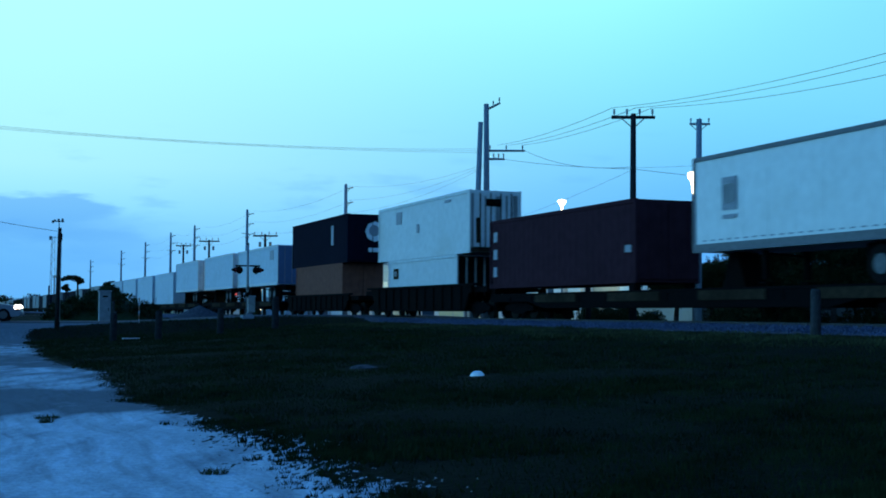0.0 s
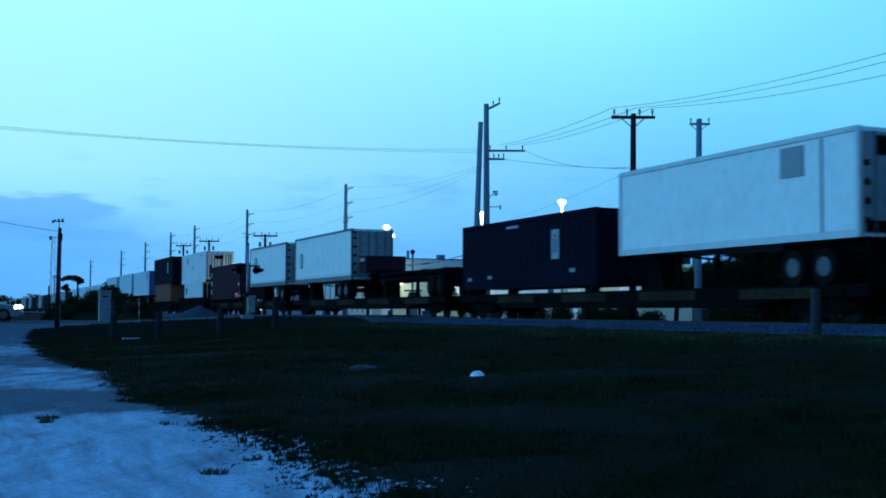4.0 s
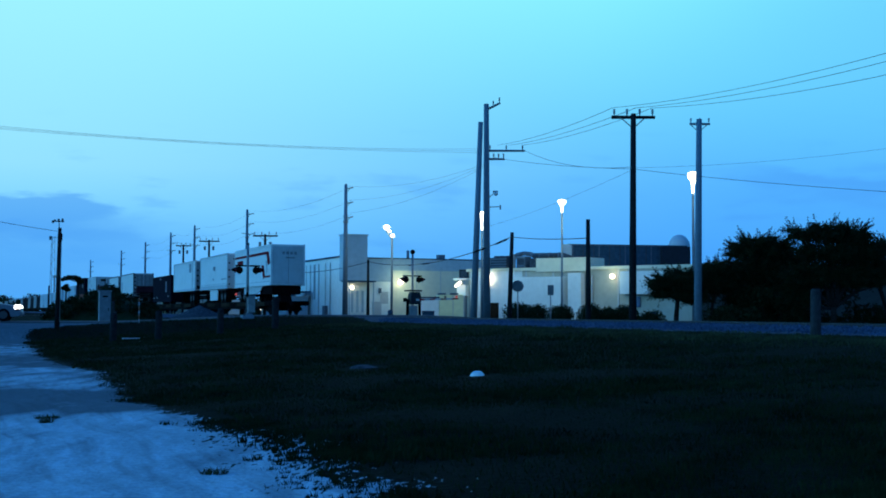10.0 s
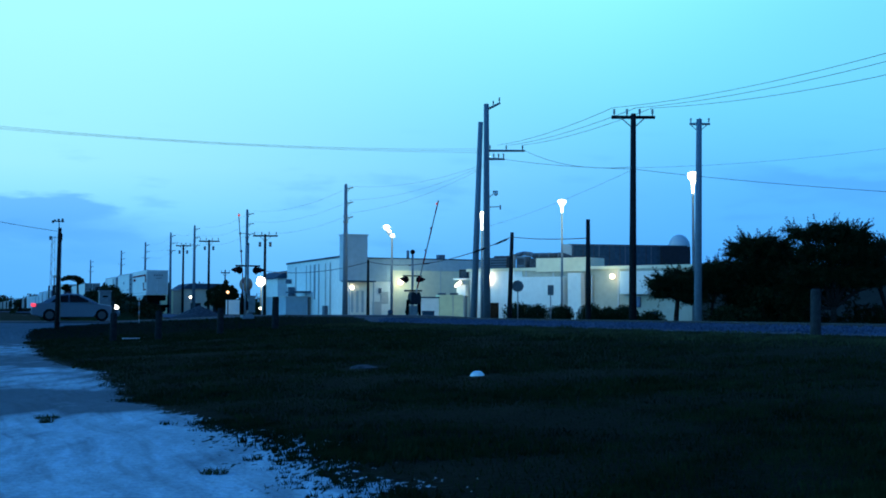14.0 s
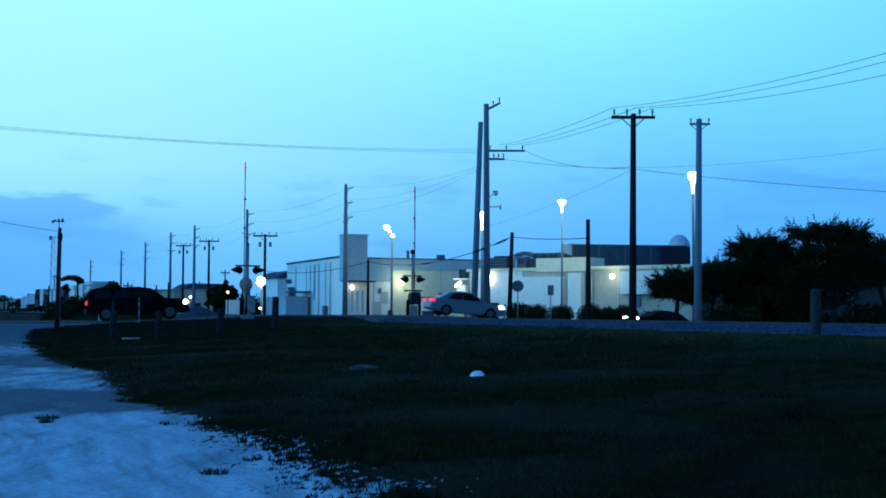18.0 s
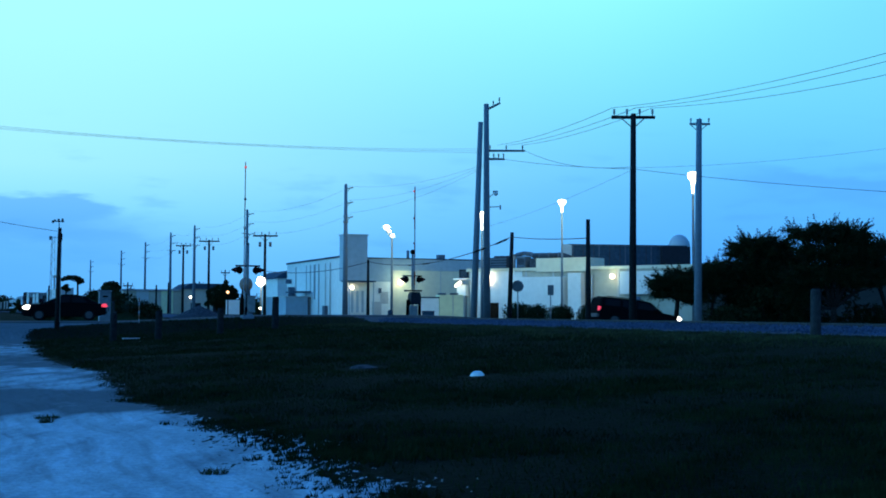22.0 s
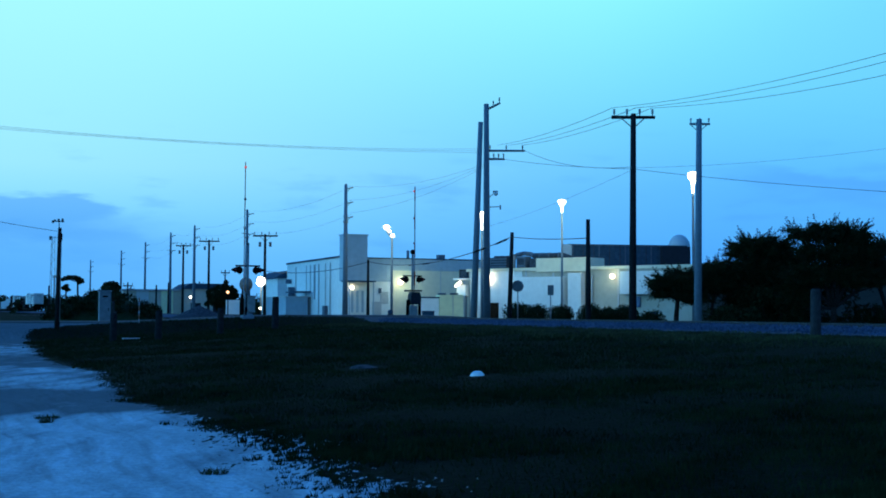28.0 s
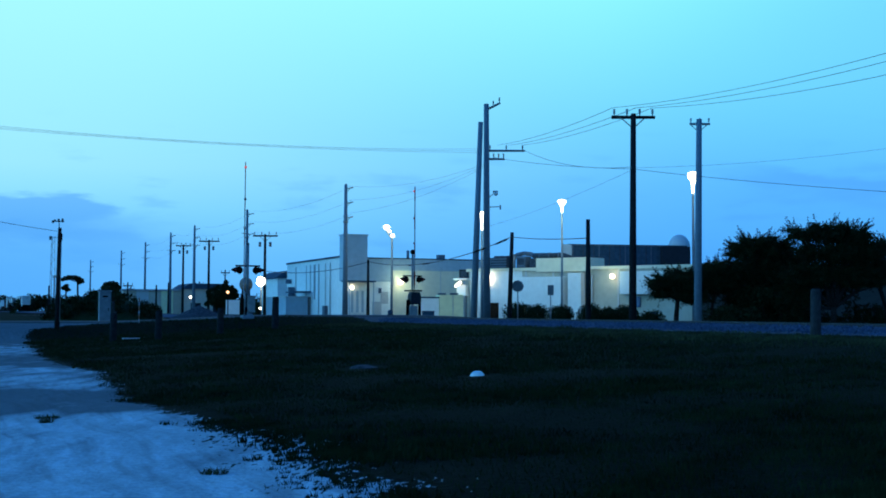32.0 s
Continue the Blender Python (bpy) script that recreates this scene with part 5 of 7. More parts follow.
def depot():
    """The lower building on the far side of the road: white walls, parapet, plant on the roof."""
    b = thing("depot_building", pose(2.4, 112.0, 0.3, 0, 0, -38), "low white building with plant and a dark screen on its roof", "building")
    b.matrix_basis = pose(2.4, 112.0, 0.3, 0, 0, -36)
    L, H = 23.0, 4.9
    boxpart("wall", (L / 2, 0.15, H / 2), (L, 0.3, H), M_TAN, b, "tan rendered front wall")
    boxpart("white_panel", (3.0, -0.02, H / 2), (5.6, 0.04, H - 0.02), M_WALL2, b, "white rendered wall panel")
    boxpart("end_wall", (0.15, 8, H / 2), (0.3, 15.4, H), M_WALL2, b)
    boxpart("end_wall", (L - 0.15, 8, H / 2), (0.3, 15.4, H), M_WALL2, b)
    boxpart("back_wall", (L / 2, 15.8, H / 2), (L - 0.6, 0.3, H), M_WALL2, b)
    boxpart("roof", (L / 2, 8, H - 0.4), (L - 0.6, 15.2, 0.2), M_SILVERROOF, b)
    # cream on a white coping: the wall lamps' warm light, as colour
    boxpart("coping", (L / 2, 0.05, H + 0.12), (L + 0.3, 0.6, 0.26), M_WALL, b, "parapet coping with lamp warmth in its cream colour")
    boxpart("upper_block", (10.0, 1.2, H + 0.45), (5.2, 3.0, 1.2), M_WALL, b, "pale cream block on the roof", bevel=0.03)
    # plant on the roof: a slatted chiller, a pale stack, boxes, and round ducts
    chiller = boxpart("chiller", (2.2, 2.2, H + 0.82), (1.9, 1.3, 1.0), M_PLANT, b, "dark slatted chiller", bevel=0.05)
    for q in range(4):
        boxpart("slat", (2.2, 1.5, H + 0.46 + q * 0.24), (1.8, 0.10, 0.10), M_HVAC, chiller)
    for x in (1.6, 2.2, 2.8):
        rodpart("fan_cowl", (x, 2.2, H + 1.32), (x, 2.2, H + 1.50), 0.27, 0.24, M_PLANT, chiller, seg=14)
    boxpart("low_plinth", (4.4, 2.3, H + 0.26), (7.6, 1.5, 0.22), M_PLANT, b)
    rodpart("vent_stack", (3.75, 1.7, H + 0.2), (3.75, 1.7, H + 1.52), 0.22, 0.20, M_PLANTPALE, b, "pale vent stack", seg=14)
    rodpart("stack_cap", (3.75, 1.7, H + 1.52), (3.75, 1.7, H + 1.60), 0.30, 0.18, M_PLANTPALE, b, seg=14)
    boxpart("roof_unit", (4.7, 2.0, H + 0.88), (0.95, 1.1, 1.0), M_HVAC, b, "grey-blue air-handling unit", bevel=0.06)
    boxpart("unit_grille", (4.7, 1.43, H + 0.9), (0.7, 0.04, 0.6), M_PLANT, b)
    boxpart("roof_unit", (6.4, 2.2, H + 0.76), (1.7, 1.2, 0.85), M_PLANT, b, "dark air-handling unit", bevel=0.06)
    boxpart("roof_unit", (8.3, 2.5, H + 0.70), (1.2, 1.0, 0.7), M_PLANT, b, "dark air-handling unit", bevel=0.06)
    bm = bmesh.new()
    bend = [(3.4, H + 1.30), (3.8, H + 1.58), (4.5, H + 1.68), (5.2, H + 1.60), (5.7, H + 1.34)]
    for (x0, z0), (x1, z1) in zip(bend, bend[1:]):
        add_rod(bm, (x0, 2.4, z0), (x1, 2.4, z1), 0.20, 0.20, 12)
        add_ball(bm, (x1, 2.4, z1), 0.20)
    part("arched_duct", bm, M_HVAC, b, "arched round duct", True)
    bm = bmesh.new()
    add_rod(bm, (5.6, 2.3, H + 1.42), (8.6, 2.5, H + 1.40), 0.26, 0.24, 14)
    add_rod(bm, (8.6, 2.5, H + 1.40), (9.5, 2.6, H + 1.22), 0.24, 0.10, 14)
    part("long_duct", bm, M_PLANT, b, "long dark duct", True)
    for x in (6.2, 7.2, 8.2):
        rodpart("duct_band", (x, 2.34, H + 1.41), (x + 0.08, 2.345, H + 1.41), 0.285, 0.285, M_HVAC, b, seg=14)
    dark_box = boxpart("entrance_unit", (-0.75, 0.7, 4.72), (1.15, 0.9, 0.85), M_DOOR, b, "black air-conditioning box above the entrance", bevel=0.05)
    boxpart("unit_fan", (-0.75, 0.23, 4.72), (0.7, 0.04, 0.55), M_PLANT, dark_box)
    boxpart("canopy_slab", (-0.62, 0.1, 4.24), (1.5, 1.3, 0.12), M_WALL2, b, "white entrance canopy")
    # the plant screen stands back on the roof, askew to the front
    sx, sy, turn = 11.85, 8.6, 46.0
    ca, sa = math.cos(radians(turn)), math.sin(radians(turn))

    def along(k, off=0.0):
        return sx + k * ca + off * sa, sy + k * sa - off * ca

    boxpart("roof_screen", (sx, sy, 6.45), (11.4, 0.2, 2.0), M_ROOFDARK, b, "dark blue louvred screen on the roof", turn=turn)
    for k in range(18):
        boxpart("screen_rib", (*along(-5.3 + k * 0.5, 0.13), 6.45), (0.07, 0.05, 1.9), (M_HVAC, M_ROOFDARK, M_PLANT, M_ROOFDARK, M_PLANT)[k % 5], b, turn=turn)
    boxpart("screen_rail", (*along(-1.2, 0.12), 7.38), (8.6, 0.06, 0.1), M_HVAC, b, turn=turn)
    boxpart("black_unit", (*along(4.4, 0.5), 6.35), (2.7, 0.6, 1.9), M_DOOR, b, "black plant housing", turn=turn)
    boxpart("screen_end", (*along(-5.85), 6.4), (0.9, 0.3, 2.0), M_WALLGREY, b, turn=turn)
    bm = bmesh.new()
    add_ball(bm, (0, 0, 0), 1.0, 1.0, 20)
    bmesh.ops.bisect_plane(bm, geom=bm.verts[:] + bm.edges[:] + bm.faces[:], plane_co=(0, 0, 0.0), plane_no=(0, 0, 1), clear_inner=True)
    bmesh.ops.scale(bm, verts=bm.verts, vec=(1.05, 1.05, 1.30))
    bmesh.ops.translate(bm, verts=bm.verts, vec=(*along(5.5, -1.4), 7.25))
    part("roof_dome", bm, M_WALLGREY, b, "grey dome", True)
    boxpart("dome_post", (*along(5.5, -1.4), 5.85), (1.4, 1.4, 3.0), M_HVAC, b, turn=turn)
    boxpart("bay_window", (17.2, -0.06, 2.1), (0.5, 0.1, 0.9), M_BLUE, b, "small blue window")
    boxpart("white_bay", (17.9, -0.3, 3.7), (4.0, 0.9, 1.9), M_WALL2, b, "white box bay under the eaves", bevel=0.02)
    boxpart("door", (2.7, -0.03, 1.0), (1.2, 0.12, 2.1), M_RUST, b, "dark brown door")
    for x, w in ((4.6, 0.12), (6.2, 0.12), (9.0, 0.12), (12.6, 0.12), (15.4, 0.15)):
        boxpart("wall_joint", (x, -0.02, H / 2), (w, 0.06, H), M_GREYW, b)
    boxpart("front_bay", (8.2, -0.45, 2.15), (4.6, 0.9, 4.3), M_WALL2, b, "plain white projecting bay", bevel=0.02)
    boxpart("pillar", (11.5, -0.35, 2.3), (1.3, 0.7, 4.6), M_WALL2, b, "white wall pillar", bevel=0.02)
    boxpart("downpipe", (6.0, -0.08, 2.2), (0.14, 0.14, 4.4), M_GREYW, b)
    boxpart("downpipe", (12.9, -0.08, 2.2), (0.14, 0.14, 4.4), M_GREYW, b)
    for x, z in ((2.5, 4.5), (15.0, 4.25)):
        bm = bmesh.new()
        add_ball(bm, (x, -0.35, z), 0.22, 0.9)
        # glowing cone below this lamp imitates its downward beam
        if x < 5:
            add_rod(bm, (x, -0.33, z - 0.9), (x, -0.34, z), 0.07, 0.2)
        part("wall_lamp", bm, M_LAMP, b, "glowing wall lamp", True)
        q = b.matrix_basis @ Vector((x, -1.3, z + 0.1))
        lamp_light("depot_light", q, 20 if x < 5 else 45, 0.15)
    bm = bmesh.new()
    add_rod(bm, (-0.95, -0.85, 3.55), (-0.35, -0.85, 3.95), 0.10, 0.13)
    part("entrance_lamp", bm, M_LAMP, b, "glowing strip lamp")
    q = b.matrix_basis @ Vector((-1.2, -1.8, 3.9))
    lamp_light("depot_light", q, 40, 0.15)
    boxpart("porch", (-0.6, 0.2, 3.2), (1.0, 1.2, 1.0), M_WALL2, b, "white porch box", bevel=0.02)
    boxpart("porch_post", (-0.2, -0.2, 1.5), (0.18, 0.18, 3.0), M_SIGN, b)


warehouse()
depot()


def far_sheds():
    for x, y, w, d, h, m, lab in ((-40.5, 205.0, 8.0, 10.0, 4.7, M_TAN, "far tan shed with a dark roof"), (-17.0, 150.0, 9.0, 8.0, 5.0, M_WALL2, "far white shed with a flat roof"), (-95, 330, 12, 8, 4.0, M_GREYW, "far grey shed with dark roof")):
        b = thing("shed", pose(x, y, gz(x, y) - 0.1, 0, 0, TURN), lab, "building")
        boxpart("wall", (0, -d / 2, h / 2), (w, 0.3, h), m, b)
        boxpart("wall", (0, d / 2, h / 2), (w, 0.3, h), m, b)
        for s in (-1, 1):
            boxpart("wall", (s * (w / 2 - 0.15), 0, h / 2), (0.3, d - 0.3, h), m, b)
        bm = bmesh.new()
        add_prism(bm, [(-w / 2 - 0.4, h), (w / 2 + 0.4, h), (w / 2 - 1.0, h + 0.9), (-w / 2 + 1.0, h + 0.9)], -d / 2 - 0.4, d / 2 + 0.4)
        part("roof", bm, M_ROOFDARK, b)
        for q in (-0.25, 0.2):
            boxpart("door", (w * q, -d / 2 - 0.17, 1.2), (1.6, 0.08, 2.4), M_DOOR, b)
    b = thing("shed", pose(-47.6, 203.0, gz(-47.6, 203.0) - 0.1, 0, 0, TURN), "long low far shed with tan walls and a pale flat roof", "building")
    for k in range(6):
        boxpart("wall_panel", (-5.0 + k * 2.0, -4.0, 2.2), (1.96, 0.25, 4.4), (M_TAN, M_GREYW, M_TAN, M_YELLOW, M_TAN, M_GREYW)[k], b)
    boxpart("back_wall", (0, 4.0, 2.2), (12.0, 0.25, 4.4), M_GREYW, b)
    for sx in (-1, 1):
        boxpart("end_wall", (sx * 5.9, 0, 2.2), (0.25, 7.7, 4.4), M_GREYW, b)
    boxpart("roof", (0, 0, 4.5), (12.6, 8.8, 0.22), M_SILVERROOF, b, "pale flat roof")
    boxpart("door", (-3.0, -4.15, 1.3), (1.8, 0.08, 2.6), M_DOORGREY, b)
    p = thing("wall_lamp_post", stand(-40.6, 196.0), "small lamp on a low post", "street lamp", "street lamps")
    rodpart("post", (0, 0, 0), (0, 0, 3.1), 0.06, 0.06, M_GALV, p)
    bm = bmesh.new()
    add_ball(bm, (0, 0, 3.25), 0.22)
    part("lamp_globe", bm, M_LAMP, p, "", True)


far_sheds()
# this wall's dark colour carries the trees' shade
yw = thing("boundary_wall", pose(33.0, 96.0, gz(33, 96) - 0.1, 0, 0, -6), "grey block wall behind the trees, darkened for shade", "wall")
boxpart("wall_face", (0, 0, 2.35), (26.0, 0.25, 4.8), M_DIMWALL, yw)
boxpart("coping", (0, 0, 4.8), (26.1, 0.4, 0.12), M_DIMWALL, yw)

# ---- crossing signals ----
ARMS = []


def crossing_signal(x, y, turn, arm_len, tall, side, label, slim=False):
    base = gz(x, y) - 0.03
    s = thing("crossing_signal", pose(x, y, base, 0, 0, turn), label, "crossing signal", "crossing signals")
    boxpart("foundation", (0, 0, 0.08), (0.6, 0.6, 0.2), M_CONC, s, bevel=0.02)
    rodpart("mast", (0, 0, 0.1), (0, 0, tall), 0.075, 0.07, M_GALV, s)
    bm = bmesh.new()
    add_ball(bm, (0, 0, tall + (0.03 if slim else 0.12)), 0.08 if slim else 0.16)
    part("bell", bm, M_STEEL_DARK, s, "", True)
    boxpart("light_bar", (0, 0, 2.78), (0.08, 1.3, 0.08), M_STEEL_DARK, s)
    for q in (-0.44, 0.44):
        bm = bmesh.new()
        add_rod(bm, (0, q - 0.005, 2.55), (0, q + 0.005, 2.55), 0.23, seg=20)
        part("backing_disc", bm, M_STEEL_DARK, s)
        bm = bmesh.new()
        add_ball(bm, (0, q, 2.55), 0.19, 1.0, 14)
        h = part("lamp_housing", bm, M_STEEL_DARK, s, "", True)
        bm = bmesh.new()
        o = math.copysign(1, q)
        add_rod(bm, (0, q + o * 0.20, 2.55), (0, q + o * 0.26, 2.55), 0.14, seg=14)
        part("lens", bm, M_REDLENS, h, "dark red lens")
        bm = bmesh.new()
        add_rod(bm, (0, q + math.copysign(0.12, q), 2.58), (0, q + math.copysign(0.42, q), 2.56), 0.16, 0.05, 12)
        part("hood", bm, M_STEEL_DARK, h)
    if slim:
        boxpart("gate_machine", (0, side * 0.18, 0.72), (0.42, 0.40, 0.86), M_GALV, s, "pale galvanised machine box", bevel=0.05)
        boxpart("machine_lid", (0, side * 0.18, 1.18), (0.48, 0.46, 0.07), M_GALV, s, bevel=0.02)
        boxpart("machine_foot", (0, side * 0.1, 0.22), (0.30, 0.30, 0.20), M_CONC, s)
    else:
        bm = bmesh.new()
        add_prism(bm, [(-0.24, 0.95), (0.24, 0.95), (0.36, 1.15), (0.34, 1.55), (0.26, 1.74), (-0.26, 1.74), (-0.34, 1.55), (-0.36, 1.15)], -0.32, 0.32)
        bmesh.ops.rotate(bm, verts=bm.verts, cent=(0, 0, 0), matrix=Matrix.Rotation(radians(90), 3, "Z"))
        bmesh.ops.translate(bm, verts=bm.verts, vec=(0, side * 0.14, 0))
        bmesh.ops.bevel(bm, geom=bm.edges[:], offset=0.03, segments=1, affect="EDGES")
        part("gate_machine", bm, M_DOOR, s)
        boxpart("machine_lid", (0, side * 0.05, 1.83), (0.55, 1.05, 0.10), M_DOOR, s, bevel=0.03)
        boxpart("junction_box", (0.05, 0, 0.55), (0.42, 0.52, 0.62), M_GALV, s, "pale galvanised junction box", bevel=0.03)
        for ly in (-0.46, 0.34):
            rodpart("machine_leg", (0, side * 0.14 + ly * 1.08, 0.0), (0, side * 0.14 + ly, 1.25), 0.09, 0.10, M_STEEL_DARK, s, seg=8)
    a = new("gate_arm")
    a.parent = s
    pivot = 0.20 if side < 0 else 0.14
    a.matrix_basis = pose(0, pivot, 1.25)
    n = 8
    step = arm_len / n
    for k in range(n):
        boxpart("red_band" if k % 2 else "white_band", (k * step + step / 2, 0, 0), (step, 0.045, 0.13 - 0.008 * k), M_RED if k % 2 else M_PLATE, a)
    bm = bmesh.new()
    wide = 0.14 if slim else 0.34
    for q in (-wide, wide):
        add_box(bm, (-0.35, q, 0), (0.85, 0.05, 0.14), 0.02)
        add_box(bm, (-0.85, q, 0), (0.42, 0.12, 0.26), 0.03)
    part("counterweight", bm, M_STEEL_DARK, a)
    for q in (0.50, 0.72, 0.96):
        bm = bmesh.new()
        add_ball(bm, (arm_len * q, 0, 0.12), 0.07)
        part("arm_lamp", bm, M_REDLAMP if q > 0.9 else M_LENS, a, "small glowing red lamp" if q > 0.9 else "dull red lamp", True)
    ARMS.append((a, pivot))
    return s


crossing_signal(-10.3, 64.2, HEADING, 7.0, 3.9, -1, "crossing signal with paired lamps and a striped gate arm", slim=True)
crossing_signal(-1.95, 78.2, HEADING + 180, 7.3, 4.2, 1, "crossing signal with paired lamps and a striped gate arm")
boxpart_cab = thing("relay_cabinet", stand(-22.2, 80.0, TURN), "grey upright relay cabinet", "cabinet")
boxpart("body", (0, 0, 1.12), (0.74, 0.6, 2.1), M_CAB, boxpart_cab, bevel=0.03)
boxpart("roof_cap", (0, 0, 2.2), (0.84, 0.7, 0.09), M_CAB, boxpart_cab, bevel=0.02)
boxpart("vent_slot", (0, -0.31, 1.85), (0.36, 0.02, 0.10), M_STEEL_DARK, boxpart_cab)
boxpart("door", (0, -0.305, 0.95), (0.6, 0.03, 1.6), M_CAB, boxpart_cab)
boxpart("handle", (0.2, -0.33, 1.0), (0.04, 0.04, 0.2), M_STEEL_DARK, boxpart_cab)
boxpart("plinth", (0, 0, 0.05), (1.0, 0.85, 0.12), M_CONC, boxpart_cab)


# ---- posts, stones, signs ----
def bollard(x, y, h, r, paint=M_WOOD, label="stout weathered timber post beside the grass"):
    b = thing("timber_post", stand(x, y), label, "post", "timber posts")
    bm = bmesh.new()
    add_rod(bm, (0, 0, 0), (0.02, 0, h - 0.06), r, r * 0.93, 14)
    add_rod(bm, (0.02, 0, h - 0.06), (0.02, 0, h), r * 0.93, r * 0.75, 14)
    part("post", bm, paint, b)
    return b


bollard(-14.05, 52.0, 1.25, 0.155)
tp = thing("sign_post", stand(-14.46, 53.4), "thin grey post standing behind a timber post", "post")
rodpart("post", (0, 0, 0), (0.02, 0, 1.75), 0.07, 0.06, M_POST, tp, seg=8)
rodpart("rusty_tip", (0.02, 0, 1.75), (0.02, 0, 2.0), 0.06, 0.04, M_RUST, tp, "rusty brown tip", seg=8)
tp = thing("marker_stake", stand(-14.66, 54.6), "thin pale stake beside a timber post", "post")
rodpart("stake", (0, 0, 0), (0, 0, 1.3), 0.04, 0.04, M_POSTPALE, tp, seg=8)
bollard(-11.85, 50.8, 1.25, 0.15)
bollard(-10.0, 54.8, 1.2, 0.155)
bollard(-8.06, 58.6, 1.6, 0.17)
bollard(9.35, 30.6, 1.2, 0.135, M_POSTPALE, "pale weathered timber post beside the ballast")
st = thing("painted_stone", stand(0.64, 22.4, 0, 0.05), "half-buried round white painted stone in grass", "stone")
bm = bmesh.new()
bmesh.ops.create_icosphere(bm, subdivisions=3, radius=0.15)
for v in bm.verts:
    v.co += v.normal * 0.012 * noise.noise(v.co * 9)
    v.co.z *= 0.95
part("stone", bm, M_STONEW, st, smooth=True)
st = thing("broken_kerb", stand(-13.75, 52.6, 40, -0.06), "fallen pale strip of timber in the grass", "plank")
boxpart("plank", (0.35, 0, 0.03), (0.8, 0.10, 0.05), M_GREYW, st, bevel=0.01)
st = thing("flat_stone", stand(-1.7, 26.5, 5, 0.03), "flat grey stone in the grass", "stone")
bm = bmesh.new()
bmesh.ops.create_icosphere(bm, subdivisions=2, radius=0.32)
for v in bm.verts:
    v.co.z *= 0.22
    v.co += v.normal * 0.05 * noise.noise(v.co * 7)
part("stone", bm, M_GRAVEL, st)


def road_sign(x, y, z, kind):
    s = thing("road_sign", stand(x, y), "grey back of a road sign on a slim post", "road sign", "road signs")
    h = z - gz(x, y)
    rodpart("post", (0, 0, 0), (0, 0, h + 0.3), 0.04, 0.04, M_GALV, s, seg=8)
    bm = bmesh.new()
    if kind == "octagon":
        add_rod(bm, (0, -0.05, h), (0, -0.075, h), 0.40, seg=8)
    else:
        add_box(bm, (0, -0.06, h), (0.38, 0.025, 0.65), 0.01)
    part("plate", bm, M_SIGN, s)


road_sign(4.95, 80.5, 3.25, "octagon")
road_sign(6.9, 78.0, 2.95, "plate")
bm_bin = thing("blue_bin", stand(17.0, 98.0), "small blue litter bin by the hedge", "bin")
boxpart("body", (0, 0, 0.5), (0.6, 0.6, 1.0), M_BLUE, bm_bin, bevel=0.05)
boxpart("lid", (0, 0, 1.03), (0.66, 0.66, 0.1), M_BLUE, bm_bin, bevel=0.03)


# small plant beside the crossing: tank, boxes and a warning light behind the round bush
tk = thing("water_tank", stand(-19.76, 122.2), "grey-brown round tank on short legs", "tank")
bm = bmesh.new()
add_ball(bm, (0, 0, 3.35), 0.66, 1.1, 18)
part("vessel", bm, M_TANK, tk, smooth=True)
for k in range(4):
    a = k * 1.571 + 0.785
    rodpart("leg", (0.5 * math.cos(a), 0.5 * math.sin(a), 0), (0.45 * math.cos(a), 0.45 * math.sin(a), 3.0), 0.06, 0.06, M_STEEL_DARK, tk)
ub = thing("utility_box", stand(-21.9, 127.0, 10), "white utility box on the verge", "cabinet")
boxpart("body", (0, 0, 0.85), (1.4, 0.8, 1.7), M_WALL2, ub, bevel=0.03)
boxpart("lid", (0, 0, 1.74), (1.48, 0.88, 0.08), M_WALL2, ub)
am = thing("warning_light", stand(-21.96, 124.5), "small red warning lamp on a thin dark post", "lamp")
rodpart("post", (0, 0, 0), (0, 0, 3.43 - gz(-21.96, 124.5)), 0.06, 0.05, M_STEEL_DARK, am)
bm = bmesh.new()
add_ball(bm, (0, -0.06, 3.48 - gz(-21.96, 124.5)), 0.15)
part("lamp_globe", bm, M_AMBER, am, "", True)


mp = thing("marker_post", stand(-15.65, 62.8), "thin road marker post with orange bands", "marker post")
for k in range(6):
    rodpart("band", (0, 0, k * 0.22), (0, 0, k * 0.22 + 0.22), 0.035, 0.035, M_ORANGEBAND if k % 2 else M_PLATE, mp, seg=8)


# ---- road vehicles ----
def car_wheels(c, xs, r, y):
    for x in xs:
        for s in (-1, 1):
            w = new("wheel")
            w.parent = c
            w.matrix_basis = pose(x, s * y, r)
            bm = bmesh.new()
            add_rod(bm, (0, -0.11, 0), (0, 0.11, 0), r, seg=24)
            part("tyre", bm, M_TYRE, w)
            bm = bmesh.new()
            add_rod(bm, (0, s * 0.10, 0), (0, s * 0.125, 0), r * 0.62, seg=20)
            part("rim", bm, M_CHROME, w)


def loft(bm, sections):
    """A shell through rings of equal count."""
    rings = [[bm.verts.new(v) for v in ring] for ring in sections]
    k = len(rings[0])
    for a, b in zip(rings, rings[1:]):
        for i in range(k):
            bm.faces.new((a[i], a[(i + 1) % k], b[(i + 1) % k], b[i]))
    bm.faces.new(rings[0][::-1])
    bm.faces.new(rings[-1])


